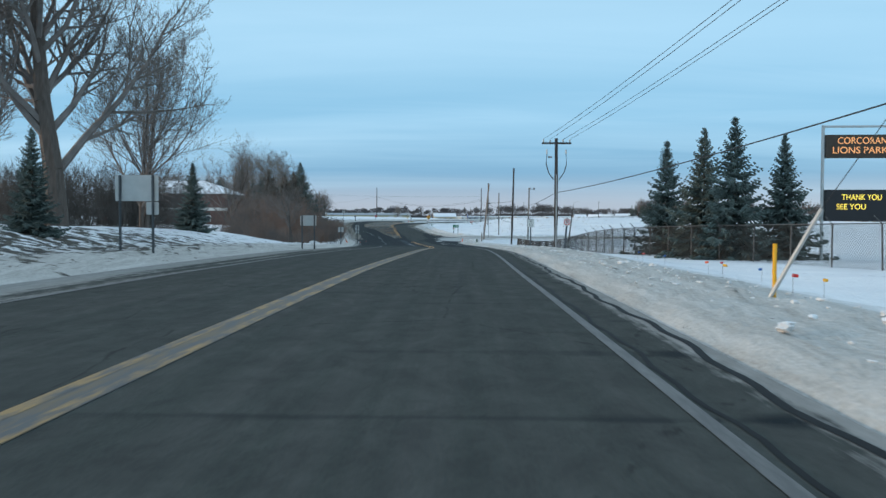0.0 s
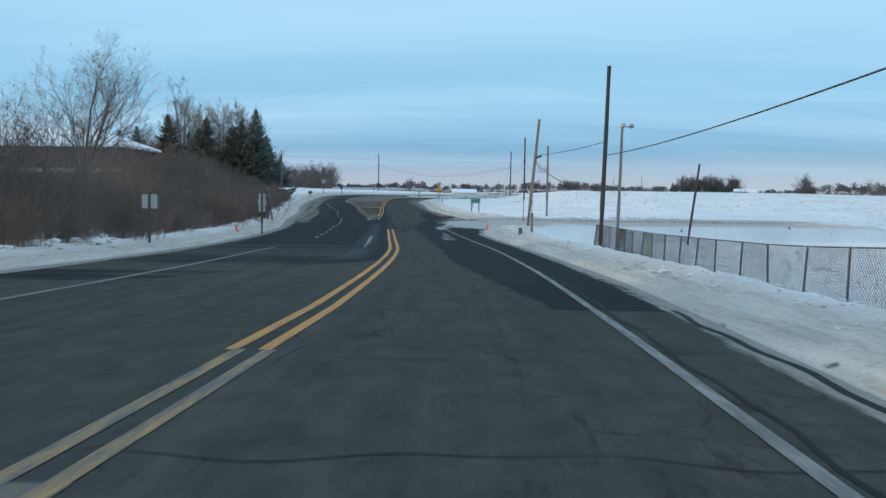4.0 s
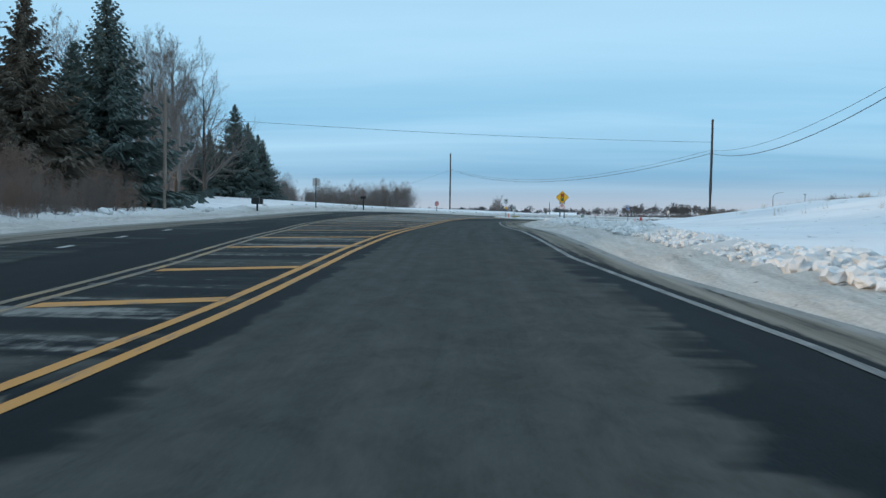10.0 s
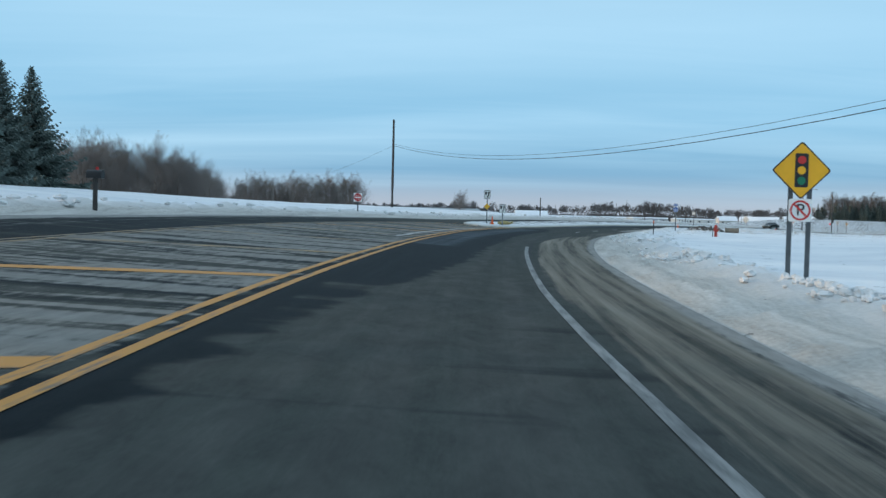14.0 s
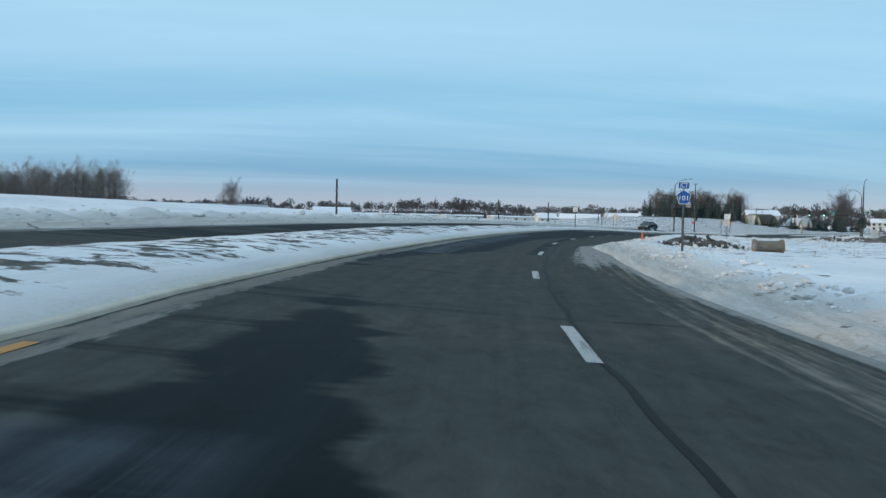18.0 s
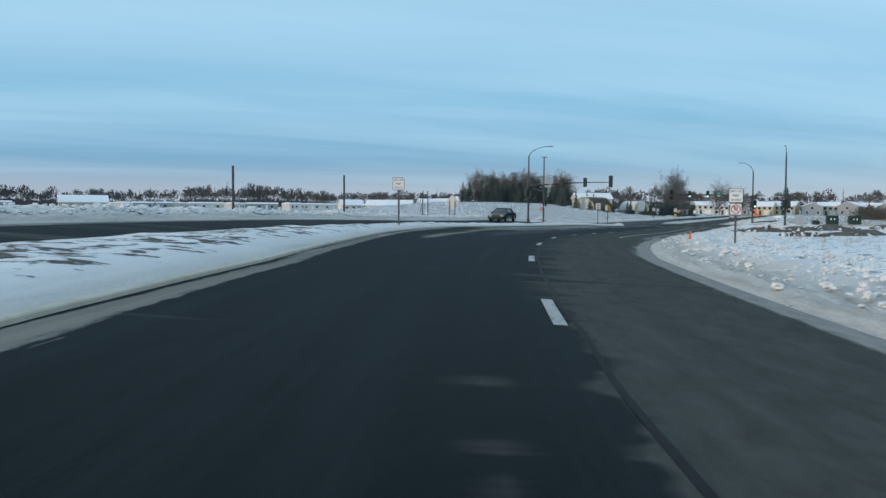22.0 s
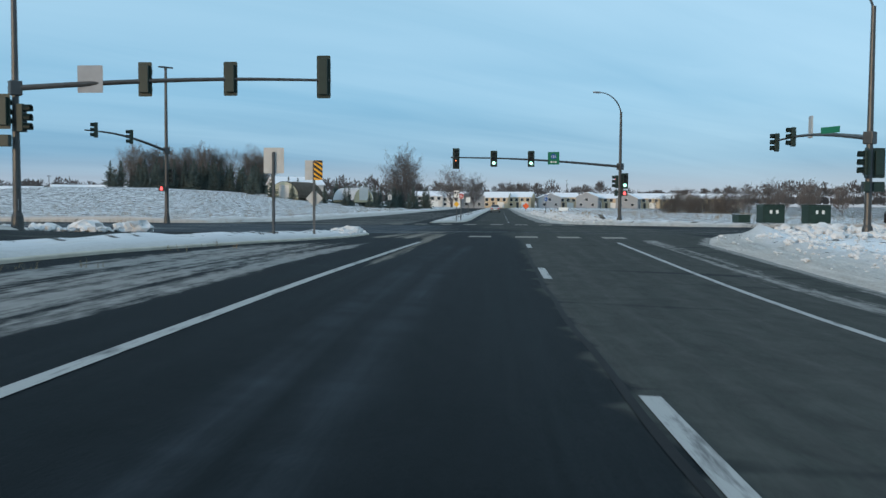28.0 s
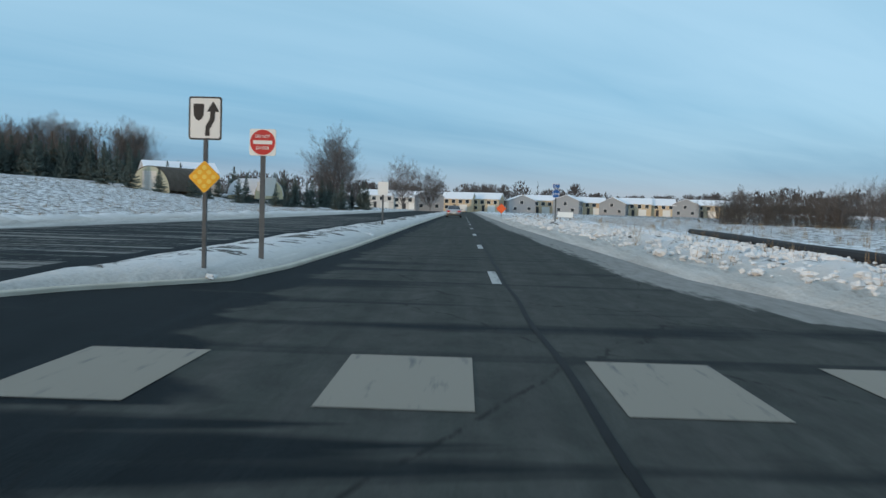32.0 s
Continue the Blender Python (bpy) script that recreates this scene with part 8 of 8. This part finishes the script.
# long brick building behind the brush
def hipped_building(m, L, D, eave, ridge, wall):
    t = thing("brick_building", "long dark red brick building with a snow-covered hipped roof", "building", m)
    b = bmesh.new()
    box(b, -L / 2, L / 2, -D / 2, D / 2, -0.8, eave)
    part("wall", b, wall, t)
    b = bmesh.new()
    o, k = 0.6, D * 0.42
    low = [b.verts.new(q) for q in ((-L / 2 - o, -D / 2 - o, eave - 0.1), (L / 2 + o, -D / 2 - o, eave - 0.1), (L / 2 + o, D / 2 + o, eave - 0.1), (-L / 2 - o, D / 2 + o, eave - 0.1))]
    mid_v = [b.verts.new(v.co + Vector((0, 0, 0.28))) for v in low]
    top = [b.verts.new((-L / 2 + k, 0, ridge)), b.verts.new((L / 2 - k, 0, ridge))]
    for i in range(4):
        j = (i + 1) % 4
        b.faces.new((low[i], low[j], mid_v[j], mid_v[i]))
    b.faces.new((mid_v[0], mid_v[1], top[1], top[0])), b.faces.new((mid_v[1], mid_v[2], top[1]))
    b.faces.new((mid_v[2], mid_v[3], top[0], top[1])), b.faces.new((mid_v[3], mid_v[0], top[0])), b.faces.new(low[::-1])
    bmesh.ops.recalc_face_normals(b, faces=b.faces)
    part("roof", b, SNOWM, t, "snow-covered hipped roof")
    b = bmesh.new()
    box(b, -L / 2 - 0.05, L / 2 + 0.05, -D / 2 - 0.05, -D / 2 + 0.01, eave * 0.52, eave * 0.60)
    part("string_course", b, PALE, t, "pale band along the brick wall")
    for x in np.arange(-L / 2 + 2.5, L / 2 - 1, 4.2):
        b = bmesh.new()
        box(b, x - 0.8, x + 0.8, -D / 2 - 0.06, -D / 2 + 0.02, 1.4, 2.5)
        w = part("window", b, WHITE, t)
        b = bmesh.new()
        box(b, x - 0.72, x + 0.72, -D / 2 - 0.075, -D / 2 - 0.062, 1.48, 2.42)
        part("pane", b, GLASSD, w)


hipped_building(pose(-50.5, 168.5, -0.2, 0, 0, 2), 23, 13, 6.5, 9.0, BRICK)
# houses at the end of the road
rs_h = random.Random(12)
spots_h = ((282, 687, PALE), (291, 681, PALE), (277, 653, GREYS), (304, 669, CREAM), (315, 666, CREAM), (320, 655, GREYS), (331, 656, CREAM), (334, 645, GREYS), (343, 643, CREAM), (348, 636, GREYS),
           (357, 634, CREAM), (364, 629, CREAM), (371, 622, GREYS), (379, 619, CREAM), (388, 615, PALE))
for k, (x, y, w) in enumerate(spots_h):
    wide_h = rs_h.uniform(9.5, 12.5)
    ey = rs_h.uniform(3.9, 4.5)
    m = to_cam(x, y, 70, 420, float(height(700)) + 0.3, rs_h.uniform(-12, 12))
    if w is GREYS:
        m = m @ pose(0, 0, 0, 0, 0, 90)
    gable_house("town_house", {0: "grey two-storey house with a snowy roof", 1: "cream two-storey house with a snowy roof", 2: "pale two-storey house with a snowy roof"}[0 if w is GREYS else 1 if w is CREAM else 2], "house", m,
                wide_h, 9.0, ey, ey + rs_h.uniform(1.7, 2.2), w, group="far houses", ends=w is GREYS,
                windows=[(q * wide_h, z, 1.2, 1.2) for q in (-0.36, -0.12, 0.12, 0.36) for z in (3.2,)] + [(-0.36 * wide_h, 1.2, 1.2, 1.1)], doors=[(0.22 * wide_h, 2.7, 2.2, WHITE), (-0.08 * wide_h, 1.0, 2.1, DARKROOF)])
for k, (x, y, w) in enumerate(((113, 673, PALE), (121, 668, GREYS), (130, 658, PALE), (139, 664, CREAM), (147, 660, PALE), (102, 676, PALE))):
    gable_house("small_house", "small pale house among far trees", "house", to_cam(x, y, 30, 360, 0.3, 15 * (k % 3 - 1)), 9, 7, 2.8, 4.8, w, group="far cottages",
                windows=[(-2.6, 1.5, 1.1, 1.1), (2.6, 1.5, 1.1, 1.1)], doors=[(0.2, 1.0, 2.1, DARKROOF)])
# sheds and the yellow building beyond the far lanes
gable_house("long_shed", "long low tan metal shed with a grey roof", "shed", to_cam(-48, 575, 0, 290, 0.5, 4), 52, 14, 3.4, 4.6, TAN, GREYROOF, windows=[(x, 1.7, 2.0, 0.8) for x in (-18, -12, -6, 0, 6)], doors=[(14, 3.4, 3.0, PALE), (19, 3.4, 3.0, PALE)])
gable_house("yellow_building", "pale yellow building with a snowy hipped roof", "building", to_cam(1, 640, 8, 310, 0.3, 4), 15, 10, 3.0, 5.2, CREAM, windows=[(-4, 1.6, 1.2, 1.2), (0, 1.6, 1.2, 1.2), (4, 1.6, 1.2, 1.2)])


def trailer(x, y, turn, L, wall, label):
    t = thing("mobile_home", label, "mobile home", to_cam(x, y, 12, 330, 0.4, turn), "far mobile homes")
    b = bmesh.new()
    box(b, -L / 2, L / 2, -1.9, 1.9, 0.35, 2.9, 0.08)
    part("body", b, wall, t)
    b = bmesh.new()
    plate(b, [(-2.1, 2.9), (2.1, 2.9), (2.0, 3.12), (0, 3.5), (-2.0, 3.12)], -L / 2 - 0.15, L / 2 + 0.15)
    r = part("roof", b, SNOWM, t)
    r.matrix_basis = pose(0, 0, 0, 0, 0, 90)
    b = bmesh.new()
    box(b, -L / 2 + 0.1, L / 2 - 0.1, -1.8, 1.8, -0.3, 0.35)
    part("skirting", b, GREYS, t)
    for q in (-0.34, -0.1, 0.3):
        b = bmesh.new()
        box(b, q * L - 0.5, q * L + 0.5, -1.93, -1.905, 1.4, 2.2)
        part("window", b, GLASSD, t)
    b = bmesh.new()
    box(b, 0.1 * L, 0.1 * L + 0.9, -1.94, -1.905, 0.5, 2.4)
    part("door", b, WHITE, t)


for k, (x, y, turn, w) in enumerate(((7, 545, 10, PALE), (15, 567, 70, PALE), (22, 562, 12, GREYS), (29, 567, 75, PALE), (36, 566, 15, PALE), (43, 564, 70, PALE), (51, 567, 10, GREYS), (59, 562, 65, PALE), (66, 577, 12, PALE), (75, 589, 20, PALE), (48, 582, 30, PALE), (83, 600, 10, PALE),
                                     (-16, 560, 10, GREYS), (94, 610, 30, PALE), (30, 590, 10, PALE), (12, 590, 60, PALE))):
    x, y = 16 + 1.5 * (x - 16), 315 + 1.5 * (y - 315)
    trailer(x, y, turn, 11 + (k * 37 % 5), w, "pale mobile home with snow on its roof" if w is PALE else "grey mobile home with snow on its roof")


PALEGREEN = material("pale_green_barn_end", (0.46, 0.48, 0.38), 0.8, 0, 0.12, 2, 20, 0.1)


def quonset(x, y, r, L, m, label):
    t = thing("arched_barn", label, "barn", m, "arched barns")
    b = bmesh.new()
    n = 18
    rows = [[b.verts.new((r * math.cos(a), y0, r * 1.0 * math.sin(a))) for a in np.linspace(0, math.pi, n)] for y0 in np.linspace(-L / 2, L / 2, 12)]
    for i in range(11):
        for j in range(n - 1):
            b.faces.new((rows[i][j], rows[i + 1][j], rows[i + 1][j + 1], rows[i][j + 1]))
    bmesh.ops.solidify(b, geom=b.faces[:], thickness=0.1)
    part("arched_roof", b, material("rusty_tan_sheet", (0.19, 0.15, 0.115), 0.7, 0.0, 0.3, 1, 12, 0.1) if r > 3.5 else SNOWM, t)
    for y0 in (-L / 2 + 0.1, L / 2 - 0.1):
        b = bmesh.new()
        plate(b, [((r - 0.1) * math.cos(a), (r - 0.1) * math.sin(a)) for a in np.linspace(0, math.pi, n)] + [(-(r - 0.1), -0.5), (r - 0.1, -0.5)], y0 - 0.05, y0 + 0.05)
        part("end_wall", b, PALEGREEN if r > 3.5 else TAN, t)
    b = bmesh.new()
    box(b, -1.3, 1.3, -L / 2 - 0.02, -L / 2 + 0.04, 0, 3.0)
    part("door", b, PALE, t)


quonset(0, 0, 3.8, 11, to_cam(156, 573, 100, 440, 1.9, -38), "arched farm barn with a rusty tan roof and a pale end")
quonset(0, 0, 2.9, 8, to_cam(170, 571, 110, 440, 1.6, 30), "arched farm barn with a white snowy roof")
gable_house("farm_house", "snowy-roofed farm house behind conifers", "house", to_cam(164, 588, 100, 440, 2.2, 10), 12, 8, 3.2, 5.0, PALE, group="far cottages", windows=[(-3, 1.8, 1.1, 1.2), (3, 1.8, 1.1, 1.2)])


# ---- cars ----
def car(m, paint, label, lights=False):
    """A sedan: shaped body, glasshouse, windows, wheels, lamps. It drives towards -y."""
    t = thing("car", label, "car", m, "cars")
    prof = [(-2.22, 0.30), (-2.29, 0.46), (-2.26, 0.62), (-2.10, 0.72), (-1.60, 0.82), (-1.05, 0.90), (-0.3, 0.93), (0.9, 0.95), (1.5, 0.99), (2.05, 0.97), (2.20, 0.86), (2.25, 0.60), (2.20, 0.38), (1.82, 0.25), (-1.85, 0.25)]
    b = bmesh.new()
    secs = []
    for x, ky, kz in ((-0.80, 0.93, 0.86), (-0.88, 0.985, 0.95), (-0.89, 1.0, 0.97), (-0.5, 1.012, 1.015), (0.5, 1.012, 1.015), (0.89, 1.0, 0.97), (0.88, 0.985, 0.95), (0.80, 0.93, 0.86)):
        secs.append([b.verts.new((x, y * ky, 0.55 + (z - 0.55) * kz)) for y, z in prof])
    for a, c in zip(secs, secs[1:]):
        for i in range(len(prof)):
            j = (i + 1) % len(prof)
            b.faces.new((a[i], a[j], c[j], c[i]))
    b.faces.new(secs[0]), b.faces.new(secs[-1][::-1])
    bmesh.ops.recalc_face_normals(b, faces=b.faces)
    part("body", b, paint, t, smooth=True)
    b = bmesh.new()
    rings = []
    for z, yf, yr, w in ((0.90, -1.10, 1.75, 0.80), (1.10, -0.80, 1.50, 0.75), (1.30, -0.48, 1.18, 0.67), (1.40, -0.22, 0.90, 0.60)):
        rings.append([b.verts.new(q) for q in ((-w, yf + 0.18, z), (-w * 0.6, yf, z), (w * 0.6, yf, z), (w, yf + 0.18, z), (w, yr - 0.2, z), (w * 0.6, yr, z), (-w * 0.6, yr, z), (-w, yr - 0.2, z))])
    for a, c in zip(rings, rings[1:]):
        for i in range(8):
            b.faces.new((a[i], a[(i + 1) % 8], c[(i + 1) % 8], c[i]))
    part("glasshouse", b, GLASSD, t, smooth=True)
    b = bmesh.new()
    box(b, -0.62, 0.62, -0.30, 0.98, 1.385, 1.445, 0.03)
    part("roof", b, paint, t)
    for sx in (-1, 1):
        for y0, z0, y1, z1 in ((-1.0, 0.92, -0.25, 1.40), (0.35, 0.92, 0.38, 1.40), (1.62, 0.94, 0.95, 1.40)):
            b = bmesh.new()
            tube(b, (sx * 0.80, y0, z0), (sx * 0.61, y1, z1), 0.04, 0.035, 6)
            part("pillar", b, paint, t)
    b = bmesh.new()
    box(b, -0.72, 0.72, -2.31, -2.22, 0.34, 0.50, 0.03)
    part("bumper_grille", b, BLACK, t)
    for sx in (-0.80, 0.80):
        for sy in (-1.42, 1.38):
            b = bmesh.new()
            tube(b, (sx - 0.10, sy, 0.32), (sx + 0.10, sy, 0.32), 0.32, 0.32, 20)
            w = part("wheel", b, RUBBER, t)
            b = bmesh.new()
            tube(b, (sx - 0.106, sy, 0.32), (sx + 0.106, sy, 0.32), 0.19, 0.19, 16)
            part("rim", b, STEEL, w)
    lamp_on = material("lit_headlamp", (1, 0.97, 0.9), 0.2, 0, 0.02, 3, 30, 0, emit=(1.0, 0.95, 0.85), strength=6.0) if lights else BACK
    for sx in (-0.62, 0.62):
        b = bmesh.new()
        box(b, sx - 0.17, sx + 0.17, -2.30, -2.20, 0.58, 0.72, 0.03)
        part("headlight", b, lamp_on, t)
        b = bmesh.new()
        box(b, sx - 0.18, sx + 0.18, 2.20, 2.28, 0.66, 0.84, 0.02)
        part("tail_light", b, RED, t)
    b = bmesh.new()
    box(b, -0.26, 0.26, 2.262, 2.275, 0.50, 0.64)
    part("plate", b, WHITE, t)
    for sx in (-0.95, 0.95):
        b = bmesh.new()
        box(b, sx - 0.09, sx + 0.09, -0.78, -0.64, 0.92, 1.05, 0.02)
        part("mirror", b, paint, t)
    return t


def on_road(s, u, yaw=0.0):
    p = W(s, u, float(lift(s, u)) + 0.01)
    return pose(p[0], p[1], p[2], 0, 0, road_yaw(s) + yaw)


DARKPAINT = material("dark_green_grey_car_paint", (0.03, 0.045, 0.045), 0.3, 0.3, 0.15, 2, 40, 0.02)
SILVER = material("silver_car_paint", (0.42, 0.43, 0.44), 0.3, 0.5, 0.1, 2, 40, 0.02)
car(on_road(410.6, -12.2), DARKPAINT, "dark green-grey sedan in the far lanes")
car(on_road(575, -1.2, 180), SILVER, "silver car driving on ahead")
